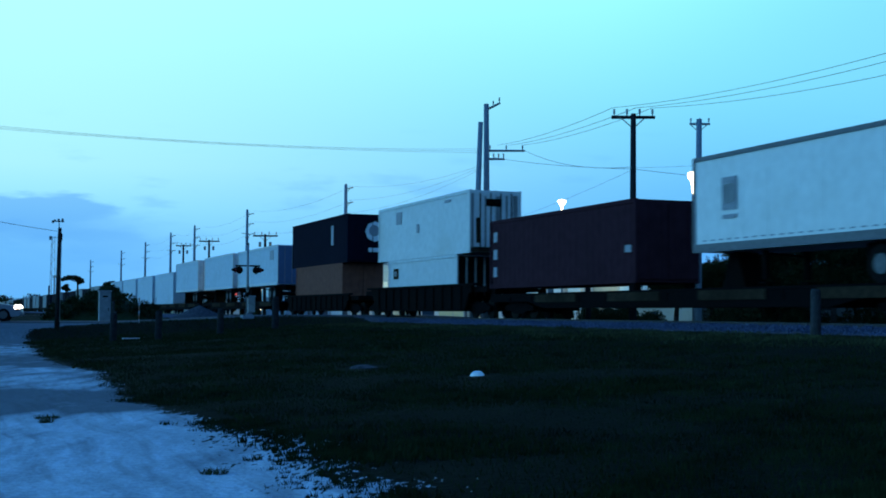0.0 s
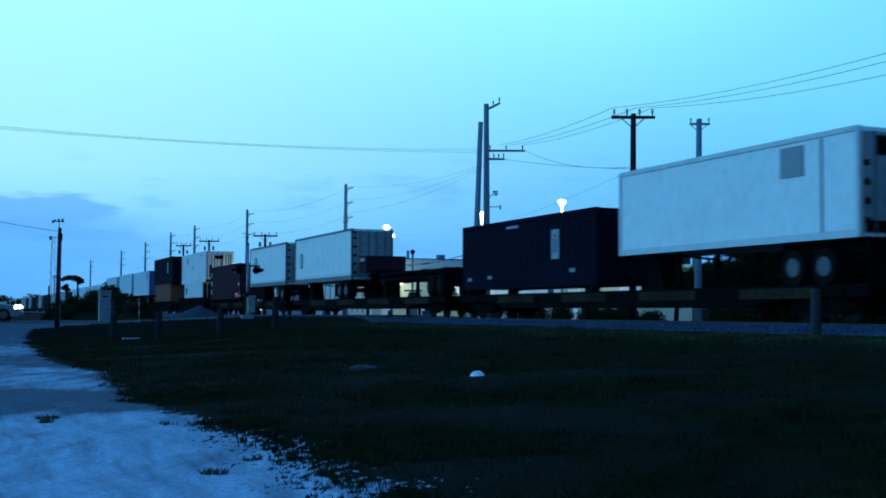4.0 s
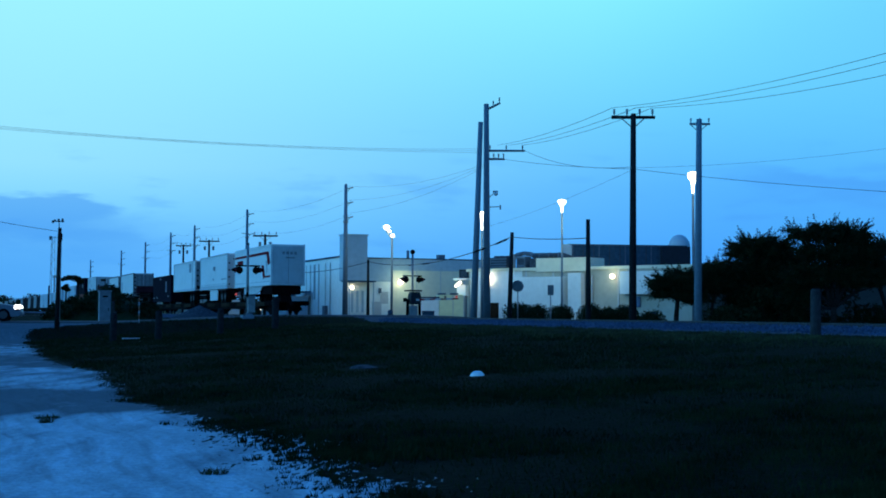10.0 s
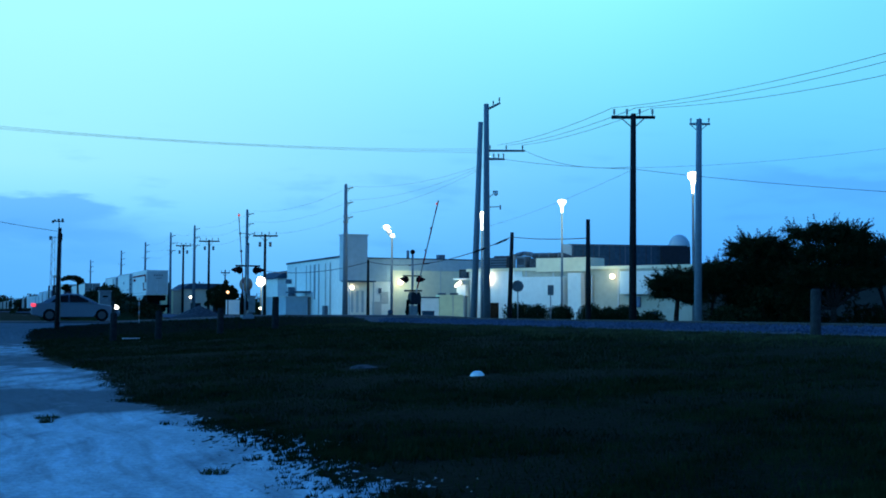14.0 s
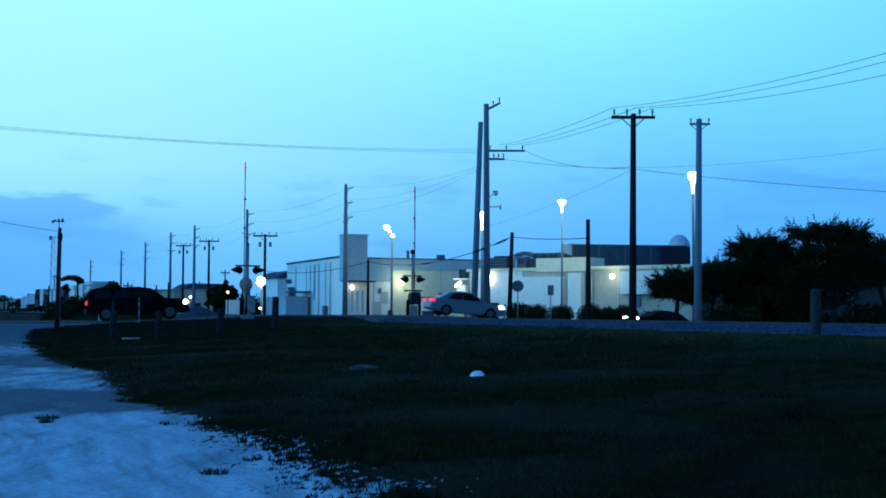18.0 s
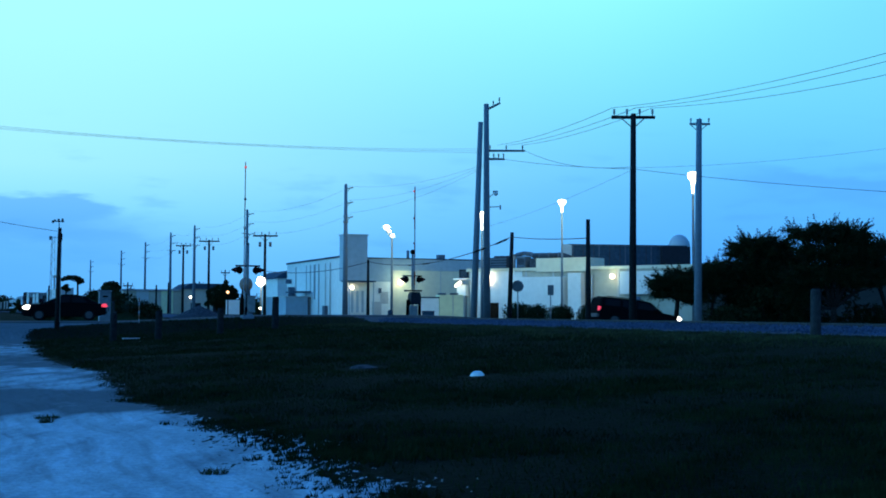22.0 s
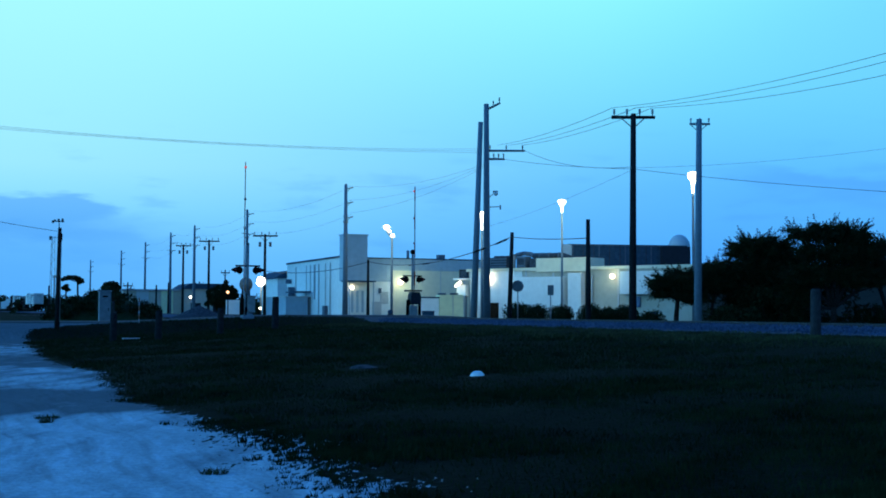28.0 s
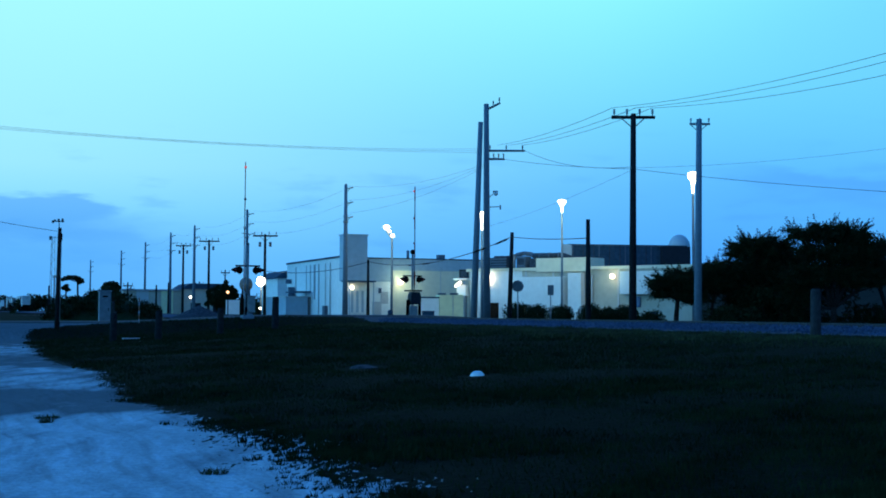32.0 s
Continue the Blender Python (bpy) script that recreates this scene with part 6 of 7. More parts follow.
def side_shell(name, outline, half, taper, material, parent, label=""):
    """A car's body or cabin: a side outline in x and z, narrowed towards its top."""
    z0, z1 = min(z for _, z in outline), max(z for _, z in outline)
    bm = bmesh.new()
    rings = []
    for y in (-1, -0.86, 0.86, 1):
        ring = []
        for x, z in outline:
            k = (z - z0) / (z1 - z0)
            ins = 1 - taper * k
            pull = 0.985 if abs(y) == 1 else 1.0
            ring.append((x * pull, y * half * ins, z0 + (z - z0) * (0.97 if abs(y) == 1 else 1.0)))
        rings.append(ring)
    loft(bm, rings)
    bmesh.ops.bevel(bm, geom=[e for e in bm.edges if e.calc_length() > 0.2], offset=0.025, segments=1, affect="EDGES")
    return part(name, bm, material, parent, label, False)


def headlight(c, x, y, z):
    """A round lamp, enlarged to the size of its bloom, sunk in the corner of the wing, with a dull bezel."""
    bm = bmesh.new()
    bmesh.ops.create_uvsphere(bm, u_segments=14, v_segments=9, radius=1.0, matrix=pose(x, y, z) @ Matrix.Diagonal((0.20, 0.19, 0.15, 1)))
    h = part("headlight", bm, M_HEAD, c, "glowing headlight", True)
    boxpart("bezel", (x - 0.14, y, z), (0.16, 0.34, 0.26), M_STEEL_DARK, h, bevel=0.03)


def sedan(paint, label, low=0.0):
    c = thing("car", pose(0, 0, 0), label, "car", "cars on the road")
    side_shell("body", [(-2.40, 0.35), (-2.42, 0.62), (-2.36, 0.90), (-1.9, 0.97), (1.0, 0.95), (1.9, 0.82), (2.32, 0.68), (2.40, 0.45), (2.32, 0.25), (1.85, 0.22), (1.78, 0.42), (1.55, 0.60), (1.3, 0.60), (1.07, 0.42), (1.0, 0.22), (-1.0, 0.22), (-1.07, 0.42), (-1.3, 0.62), (-1.55, 0.62), (-1.78, 0.42), (-1.85, 0.24)], 0.90, 0.04, paint, c, "")
    side_shell("cabin", [(-1.95, 0.93), (-1.15, 1.36), (-0.5, 1.45), (0.15, 1.43), (1.25, 0.92)], 0.82, 0.25, paint, c)
    for s in (-1, 1):
        bm = bmesh.new()
        add_prism(bm, [(-1.35, 0.99), (-0.98, 1.30), (-0.42, 1.36), (-0.42, 0.99)], s * 0.77 - 0.07, s * 0.77 + 0.07)
        part("side_window", bm, M_GLASS, c)
        bm = bmesh.new()
        add_prism(bm, [(-0.34, 0.99), (-0.34, 1.37), (0.10, 1.34), (0.85, 0.99)], s * 0.77 - 0.07, s * 0.77 + 0.07)
        part("side_window", bm, M_GLASS, c)
        boxpart("mirror", (0.75, s * 0.95, 1.0), (0.16, 0.16, 0.12), paint, c, bevel=0.03)
        headlight(c, 2.14, s * 0.76, 0.70)
        boxpart("tail_light", (-2.30, s * 0.74, 0.84), (0.26, 0.36, 0.18), M_TAIL, c, "red tail light", bevel=0.03)
        for x in (-0.35, 0.55):
            boxpart("door_handle", (x - 0.4, s * 0.89, 0.85), (0.18, 0.04, 0.04), paint, c)
    boxpart("bumper", (2.36, 0, 0.40), (0.12, 1.6, 0.18), paint, c, bevel=0.04)
    boxpart("bumper", (-2.40, 0, 0.48), (0.10, 1.6, 0.2), paint, c, bevel=0.04)
    car_wheels(c, (-1.42, 1.42), 0.33, 0.80)
    for ch in c.children:
        ch.location.x *= 0.93
        if ch.type == "MESH":
            ch.data.transform(Matrix.Diagonal((0.93, 1, 1.02, 1)))
    return c


def suv(paint, label):
    c = thing("sport_utility_vehicle", pose(0, 0, 0), label, "car", "cars on the road")
    side_shell("body", [(-2.65, 0.45), (-2.68, 0.75), (-2.62, 1.15), (-2.2, 1.2), (1.15, 1.18), (2.2, 1.10), (2.55, 0.98), (2.66, 0.60), (2.6, 0.35), (2.12, 0.32), (2.05, 0.5), (1.8, 0.76), (1.5, 0.76), (1.22, 0.5), (1.15, 0.32), (-1.15, 0.32), (-1.22, 0.5), (-1.5, 0.78), (-1.8, 0.78), (-2.08, 0.5), (-2.15, 0.35)], 1.0, 0.03, paint, c)
    side_shell("cabin", [(-2.60, 1.14), (-2.54, 1.62), (-2.32, 1.74), (0.35, 1.75), (0.70, 1.70), (1.45, 1.15)], 0.93, 0.16, paint, c)
    for s in (-1, 1):
        for o in ([(-2.35, 1.22), (-2.28, 1.60), (-1.35, 1.62), (-1.35, 1.22)], [(-1.22, 1.22), (-1.22, 1.62), (-0.35, 1.62), (-0.35, 1.22)], [(-0.25, 1.22), (-0.25, 1.62), (0.50, 1.60), (1.10, 1.22)]):
            bm = bmesh.new()
            add_prism(bm, o, s * 0.86 - 0.08, s * 0.86 + 0.07)
            part("side_window", bm, M_GLASS, c)
        boxpart("mirror", (0.95, s * 1.08, 1.22), (0.16, 0.2, 0.2), paint, c, bevel=0.04)
        headlight(c, 2.44, s * 0.88, 0.90)
        boxpart("tail_light", (-2.62, s * 0.84, 1.0), (0.14, 0.18, 0.24), M_TAIL, c, "red tail light", bevel=0.03)
        boxpart("roof_rail", (-1.0, s * 0.72, 1.78), (2.4, 0.04, 0.04), M_STEEL_DARK, c)
        boxpart("running_board", (0, s * 0.98, 0.40), (2.1, 0.16, 0.08), M_STEEL_DARK, c)
    boxpart("bumper", (2.64, 0, 0.52), (0.14, 1.8, 0.22), M_STEEL_DARK, c, bevel=0.04)
    boxpart("bumper", (-2.70, 0, 0.58), (0.16, 1.8, 0.22), M_CHROME, c, bevel=0.04)
    car_wheels(c, (-1.65, 1.63), 0.40, 0.88)
    return c


SILVER = sedan(M_SILVER, "silver four-door car with headlights on")
WAGON = suv(M_CARBLACK, "large black sport utility vehicle with headlights on")
DARK = sedan(M_CARBLACK, "black four-door car with headlights on")

# ---- trees, hedges, mound, grass ----
def leaves(parent, name, blobs, count, size, material, seed, flat=1.0):
    """A crown of many small leaves scattered in and about uneven clumps."""
    rnd = np.random.default_rng(seed)
    blobs = np.array(blobs, float)
    wts = blobs[:, 3] ** 1.5
    pick = rnd.choice(len(blobs), size=count, p=wts / wts.sum())
    dirs = rnd.normal(size=(count, 3))
    dirs /= np.linalg.norm(dirs, axis=1)[:, None]
    rad = blobs[pick, 3] * (0.45 + 0.62 * rnd.random(count) ** 0.6)
    c = blobs[pick, :3] + dirs * rad[:, None] * np.array([1, 1, flat])
    a, b = rnd.normal(size=(count, 3)), rnd.normal(size=(count, 3))
    a /= np.linalg.norm(a, axis=1)[:, None]
    b = np.cross(a, b)
    b /= np.linalg.norm(b, axis=1)[:, None]
    s = size * (0.6 + 0.8 * rnd.random(count))[:, None]
    v = np.stack([c - a * s, c + b * s * 0.45, c + a * s, c - b * s * 0.45], 1).reshape(-1, 3)
    f = np.arange(count * 4).reshape(-1, 4)
    return from_lists(name, v.tolist(), f.tolist(), material, parent)


def tree(x, y, h, spread, label, seed, count=9000, leaf=0.16, trunk_h=None, lean=0.0, sprays=170, droop=0.0):
    rnd = random.Random(seed)
    t = thing("tree", stand(x, y), label, "tree", "trees")
    th = trunk_h or h * 0.28
    bm = bmesh.new()
    r = h * 0.028
    add_rod(bm, (0, 0, 0), (lean * th, 0, th), r * 1.2, r * 0.9, 10)
    part("trunk", bm, M_BARK, t, smooth=True)
    blobs = []
    n = 13
    for k in range(n):
        a = k * 2.4 + rnd.uniform(-0.4, 0.4)
        q = math.sqrt((k + 0.5) / n)
        ex, ey = spread * q * math.cos(a) * 0.85, spread * q * math.sin(a) * 0.85
        ez = th + (h - th) * (0.86 - 0.50 * q * q) * rnd.uniform(0.88, 1.04)
        bm = bmesh.new()
        mid = Vector((ex * 0.45 + lean * th, ey * 0.45, th + (ez - th) * 0.6))
        add_rod(bm, (lean * th, 0, th * 0.92), mid, r * 0.6, r * 0.38, 7)
        add_rod(bm, mid, (ex, ey, ez), r * 0.38, r * 0.12, 6)
        part("limb", bm, M_BARK, t, smooth=True)
        blobs.append((ex, ey, ez, spread * rnd.uniform(0.26, 0.40)))
        for _ in range(5):
            blobs.append((ex + rnd.uniform(-1, 1) * spread * 0.25, ey + rnd.uniform(-1, 1) * spread * 0.25, ez + rnd.uniform(-0.1, 0.22) * spread, spread * rnd.uniform(0.05, 0.11)))
        for _ in range(2):
            blobs.append((ex + rnd.uniform(-1, 1) * spread * 0.3, ey + rnd.uniform(-1, 1) * spread * 0.3, ez + rnd.uniform(-0.25, 0.18) * spread, spread * rnd.uniform(0.10, 0.22)))
    # sprays of twigs that break the outline
    ends = blobs[::8]
    for k in range(sprays):
        bx, by, bz, br = ends[k % len(ends)]
        a = rnd.uniform(0, 6.28)
        d = Vector((math.cos(a), math.sin(a) * 0.7, rnd.uniform(-0.1, 1.0) - droop)).normalized()
        start = Vector((bx, by, bz)) + d * br * 0.55
        reach = br * rnd.uniform(0.35, 0.7) * (1 + 0.8 * droop)
        for q in range(6):
            f = q / 5
            c = start + d * reach * f + Vector((0, 0, -0.5 * droop * reach * f * f))
            blobs.append((*c, (0.20 - 0.15 * f) * (spread / 4) ** 0.5))
    tagged(leaves(t, "crown", blobs, count, leaf, M_LEAF, seed, 0.75), "dark crown of small leaves")
    return t


def feather_tree(x, y, forks, lobes, label, seed, density=1.0, trunk_r=0.17, lean=0.0):
    """A spreading tree: a trunk that forks low, limbs into each lobe, and fine sprays of small leaves.
    forks: height of the fork; lobes: rows of (x, y, z, half width, half depth, half height) from the foot."""
    rnd = np.random.default_rng(seed)
    t = thing("tree", stand(x, y, 0, 0.1), label, "tree", "trees")
    bm = bmesh.new()
    mid = Vector((lean * 0.35, 0, forks * 0.5))
    top = Vector((lean, 0, forks))
    add_rod(bm, (0, 0, 0), mid, trunk_r * 1.25, trunk_r, 9)
    add_rod(bm, mid, top, trunk_r, trunk_r * 0.85, 9)
    part("trunk", bm, M_BARK, t, smooth=True)
    spots, ways, sizes = [], [], []

    def scatter(c, d, spread, n, size):
        spots.append(c + rnd.normal(size=(n, 3)) * spread)
        ways.append(d + rnd.normal(size=(n, 3)) * 0.7)
        sizes.append(size * (0.55 + 0.9 * rnd.random(n)))

    tv, tf = [], []
    for cx, cy, cz, rx, ry, rz in lobes:
        cz -= 0.72
        c, r = np.array([cx, cy, cz]), np.array([rx, ry, rz])
        bm = bmesh.new()
        knee = top.lerp(Vector((cx, cy, cz - rz * 0.5)), 0.55) + Vector((0, 0, 0.15))
        add_rod(bm, top - Vector((0, 0, 0.1)), knee, trunk_r * 0.62, trunk_r * 0.42, 7)
        for k in range(4):
            e = c + rnd.uniform(-0.6, 0.6, 3) * r
            add_rod(bm, knee, Vector(e), trunk_r * 0.36, trunk_r * 0.10, 6)
        part("limb", bm, M_BARK, t, smooth=True)
        # flat plates of leaves that fill the lobe
        area = rx * rz
        for _ in range(int(24 + 26 * area * density)):
            d = rnd.normal(size=3)
            d /= np.linalg.norm(d)
            p = c + d * r * (0.15 + 0.62 * rnd.random() ** 0.5)
            w = 0.18 + 0.22 * rnd.random()
            scatter(p, np.array([d[0], d[1], 0.2]), np.array([w, w, w * 0.36]), 90, 0.075)
        # sprays that break the outline, mostly up and out
        for _ in range(int(40 + 24 * (rx + rz) * density)):
            a = rnd.uniform(0, 6.283)
            d = np.array([math.cos(a), 0.6 * math.sin(a), rnd.uniform(-0.35, 1.0)])
            d /= np.linalg.norm(d)
            p = c + d * r * 0.62
            way = d * np.array([1.0, 1.0, 0.75]) + np.array([0, 0, 0.18]) + rnd.normal(size=3) * 0.22
            way /= np.linalg.norm(way)
            reach = rnd.uniform(0.45, 1.25)
            side = np.cross(way, (0.0, 1.0, 0.0)) * 0.022
            o = len(tv)
            tv += [p - way * 0.3 - side, p - way * 0.3 + side, p + way * reach + side * 0.3, p + way * reach - side * 0.3, p - way * 0.3 + (0, 0.03, 0), p + way * reach + (0, 0.01, 0)]
            tf += [(o, o + 1, o + 2, o + 3), (o + 1, o + 4, o + 5, o + 2), (o + 4, o, o + 3, o + 5)]
            curl = np.array([0, 0, rnd.uniform(-0.35, 0.15)])
            for f in np.linspace(0.0, 1.0, 8):
                scatter(p + way * reach * f + curl * reach * f * f, way, 0.11 * (1.1 - 0.85 * f), int(14 - 9 * f), 0.060)
    tagged(from_lists("twig_spray", [tuple(v) for v in tv], tf, M_BARK, t), kind="stuff")
    c, a, size = np.concatenate(spots), np.concatenate(ways), np.concatenate(sizes)[:, None]
    a /= np.linalg.norm(a, axis=1)[:, None]
    b = np.cross(a, rnd.normal(size=a.shape))
    b /= np.linalg.norm(b, axis=1)[:, None]
    v = np.stack([c - a * size, c + b * size * 0.42, c + a * size, c - b * size * 0.42], 1).reshape(-1, 3)
    f = np.arange(len(v)).reshape(-1, 4)
    tagged(from_lists("crown", v.tolist(), f.tolist(), M_LEAF, t), "dark feathery crown of small leaves")
    return t


# heights below are from the foot of each tree, which stands a little under the level of the rails
feather_tree(15.85, 83.0, 2.3, ((-0.55, 0, 4.15, 0.80, 0.9, 0.42), (0.35, 0, 4.45, 0.75, 0.9, 0.42), (1.1, 0.2, 4.0, 0.8, 0.8, 0.85), (0.5, 0, 3.45, 0.7, 0.8, 0.40), (-1.05, 0, 3.85, 0.4, 0.6, 0.2), (-0.8, 0, 3.35, 0.3, 0.4, 0.15), (1.3, 0.2, 3.1, 0.6, 0.6, 0.4)), "small dark tree with sparse feathery leaves", 11, 0.8, 0.17, 0.15)
feather_tree(18.3, 83.5, 2.2, ((0.2, 0, 4.9, 0.85, 1.0, 0.75), (1.35, 0, 5.0, 1.0, 1.0, 0.85), (0.5, 0.3, 4.0, 1.5, 1.2, 0.8), (-0.6, 0, 4.0, 0.6, 0.8, 0.55)), "small dark tree with a low forked trunk", 13, 1.0, 0.13, 0.2)
feather_tree(21.7, 84.0, 2.2, ((0.0, 0, 7.05, 1.35, 1.2, 0.55), (-1.0, 0, 6.50, 0.8, 1.0, 0.60), (1.2, 0, 6.70, 1.3, 1.2, 0.75), (0.2, 0, 5.10, 2.2, 1.5, 1.2), (-0.6, 0.3, 3.40, 1.7, 1.2, 1.2), (1.4, 0.3, 3.20, 1.6, 1.2, 1.4)), "dark tree with a feathery layered crown", 5, 1.0, 0.18)
feather_tree(26.3, 82.0, 2.4, ((-1.9, 0, 7.97, 0.95, 1.0, 0.45), (-0.3, 0, 8.02, 1.35, 1.2, 0.75), (1.3, 0, 7.87, 1.3, 1.2, 0.70), (-0.2, 0, 6.72, 2.7, 1.6, 1.0), (2.1, 0, 6.72, 1.2, 1.2, 0.75), (2.6, 0.2, 5.00, 1.5, 1.2, 0.8), (-1.6, 0.3, 5.00, 2.0, 1.6, 1.1), (1.0, 0.3, 5.10, 2.0, 1.6, 0.95), (-2.5, 0.6, 3.40, 1.1, 1.2, 1.3)), "broad dark tree with a spreading feathery crown", 3, 1.0, 0.22)
feather_tree(30.8, 84.5, 2.3, ((-1.4, 0, 6.90, 1.2, 1.2, 0.65), (0.6, 0, 7.10, 1.6, 1.3, 0.8), (-0.6, 0.2, 5.70, 2.3, 1.4, 1.0), (2.2, 0.2, 6.10, 1.6, 1.4, 1.0)), "dark tree with a ragged feathery crown", 9, 1.0, 0.18)
feather_tree(24.3, 87.5, 2.2, ((-0.8, 0, 5.4, 1.8, 1.4, 1.0), (0.9, 0, 5.2, 1.8, 1.4, 1.1), (-0.2, 0, 3.4, 2.2, 1.4, 1.3)), "dark tree with a feathery crown behind the first row", 6, 0.9, 0.18)


def bush(name, x, y, w, h, label, seed, count=2500, leaf=0.09, depth=None, rz=0.0, group="", lift=0.0):
    b = thing(name, stand(x, y, rz), label, "bush", group)
    rnd = random.Random(seed)
    d = depth or w
    blobs = []
    n = max(4, int(w * 3))
    for k in range(n):
        bx = (k + 0.5) / n * w - w / 2
        r = min(h * 0.5, 0.9) * rnd.uniform(0.75, 1.1)
        blobs.append((bx, rnd.uniform(-0.3, 0.3) * d, r * 0.9, r))
        blobs.append((bx + rnd.uniform(-0.3, 0.3), rnd.uniform(-0.25, 0.25) * d, h - r * rnd.uniform(0.7, 1.0), r * 0.8))
    for k in range(3):
        rodpart("stem", (rnd.uniform(-0.2, 0.2) * w, 0, 0), (rnd.uniform(-0.3, 0.3) * w, 0, h * 0.6), 0.03, 0.02, M_BARK, b, seg=6)
    blobs = [(q[0], q[1], q[2] + lift, q[3]) for q in blobs]
    leaves(b, "foliage", blobs, count, leaf, M_LEAF2, seed)
    return b


# the round bush by the crossing, hedges along the depot
def round_bush(x, y, top, w):
    b = thing("round_bush", stand(x, y), "dense ragged dark bush on bare stems", "bush")
    rnd = random.Random(26)
    z = top - gz(x, y)
    c = z - w * 0.88
    for k in range(4):
        rodpart("stem", (rnd.uniform(-0.25, 0.25), rnd.uniform(-0.1, 0.1), 0), (rnd.uniform(-0.5, 0.5), rnd.uniform(-0.3, 0.3), c - 0.3), 0.09, 0.05, M_BARK, b, seg=6)
    blobs = [(0.0, 0, c, w * 0.72), (-0.25 * w, 0, c - 0.2 * w, w * 0.6), (0.3 * w, 0, c - 0.15 * w, w * 0.6)]
    for k in range(18):
        a = k * 0.35 + rnd.uniform(-0.15, 0.15)
        q = rnd.uniform(0.70, 1.0)
        blobs.append((w * q * math.cos(a), rnd.uniform(-0.3, 0.3), c + w * q * 0.82 * math.sin(a), w * rnd.uniform(0.12, 0.28)))
    for ex, ez in ((1.0, 0.35), (1.12, 0.05), (0.95, -0.5), (-1.0, -0.55), (0.35, 0.95)):
        blobs.append((w * ex, 0, c + w * ez, w * 0.18))
    leaves(b, "foliage", blobs, 7500, 0.13, M_LEAF2, 26)


round_bush(-24.4, 134.0, 4.55, 1.55)
for k, (x, y, w, h) in enumerate(((5.2, 84.0, 0.65, 1.62), (6.4, 83.5, 0.75, 1.50), (8.05, 83.0, 0.8, 1.48), (9.95, 82.0, 0.7, 1.55), (11.2, 81.8, 0.7, 1.42), (12.3, 81.5, 0.9, 1.66), (13.7, 81.0, 0.9, 1.50))):
    bush("hedge", x, y, w, h, "low dark bush in front of a white wall", 30 + k, 3600, 0.075, 0.9, group="hedges")
for k, (x, y, w, h) in enumerate(((19.7, 81.5, 2.6, 2.2), (22.6, 83.0, 3.8, 3.6), (26.2, 85.0, 4.2, 3.6), (30.5, 85.0, 4.0, 2.6), (34.5, 85.0, 4.0, 2.6), (21.3, 88.0, 4.6, 4.3), (25.3, 89.5, 5.0, 4.3))):
    bush("shrub", x, y, w, h, "tall dark shrub under the trees", 40 + k, 4500, 0.12, 1.5, group="shrubs")


def mound():
    m = thing("earth_mound", stand(-26.0, 94.0, 0, 0.1), "overgrown earth mound covered with scrub", "mound")
    bm = bmesh.new()
    bmesh.ops.create_grid(bm, x_segments=36, y_segments=24, size=1.0)
    for v in bm.verts:
        x, y = v.co.x, v.co.y
        q = max(0.0, 1 - x * x) * max(0.0, 1 - y * y)
        v.co = Vector((x * 4.6, y * 3.6, 2.0 * q ** 0.8 + 0.35 * q * noise.noise(Vector((x * 3, y * 3, 1)))))
    part("earth", bm, M_LEAF2, m, smooth=True)
    rnd = random.Random(8)
    blobs = []
    for _ in range(46):
        x, y = rnd.uniform(-0.9, 0.9), rnd.uniform(-0.85, 0.4)
        q = max(0.0, 1 - x * x) * max(0.0, 1 - y * y)
        blobs.append((x * 4.6, y * 3.6, 2.0 * q ** 0.8 + 0.1, rnd.uniform(0.35, 0.7)))
    leaves(m, "scrub", blobs, 9000, 0.12, M_LEAF2, 77)
    g = thing("gravel_heap", stand(-18.0, 90.0, 0, 0.08), "low heap of dark gravel", "gravel heap")
    bm = bmesh.new()
    bmesh.ops.create_grid(bm, x_segments=40, y_segments=24, size=1.0)
    for v in bm.verts:
        x, y = v.co.x, v.co.y
        q = max(0.0, 1 - math.hypot(x, y))
        v.co = Vector((x * 3.1, y * 2.2, 1.40 * q + 0.06 * noise.noise(Vector((x * 9, y * 9, 3)))))
    tagged(part("gravel", bm, M_GRAVEL, g), kind="stuff")


mound()


def flat_tree(x, y, h, label):
    """A thin tree with one flat, ragged layer of leaves and a lower clump."""
    p = thing("tree", stand(x, y), label, "tree", "trees")
    z = h - gz(x, y)
    rodpart("trunk", (0.55, 0, 0), (0.50, 0, z - 0.25), 0.10, 0.07, M_BARK, p)
    rodpart("trunk", (-0.45, 0, 0), (-0.42, 0, z - 0.95), 0.09, 0.06, M_BARK, p)
    blobs = []
    for ex, ez, r in ((-0.72, -0.12, 0.20), (-0.45, -0.02, 0.26), (-0.15, 0.05, 0.30), (0.2, 0.04, 0.30), (0.5, -0.03, 0.28), (0.75, -0.15, 0.24), (0.62, -0.36, 0.20), (0.88, -0.30, 0.14)):
        blobs.append((ex, 0, z + ez, r))
    for ex, ez, r in ((-0.55, -0.80, 0.26), (-0.32, -0.92, 0.24), (-0.42, -0.62, 0.2)):
        blobs.append((ex, 0, z + ez, r))
    for ex, ez in ((-0.4, -0.1), (0.1, -0.05), (0.7, -0.15)):
        rodpart("limb", (0.50, 0, z - 0.3), (ex, 0, z + ez), 0.04, 0.02, M_BARK, p, seg=6)
    leaves(p, "crown", blobs, 2600, 0.075, M_LEAF, 51, 0.62)


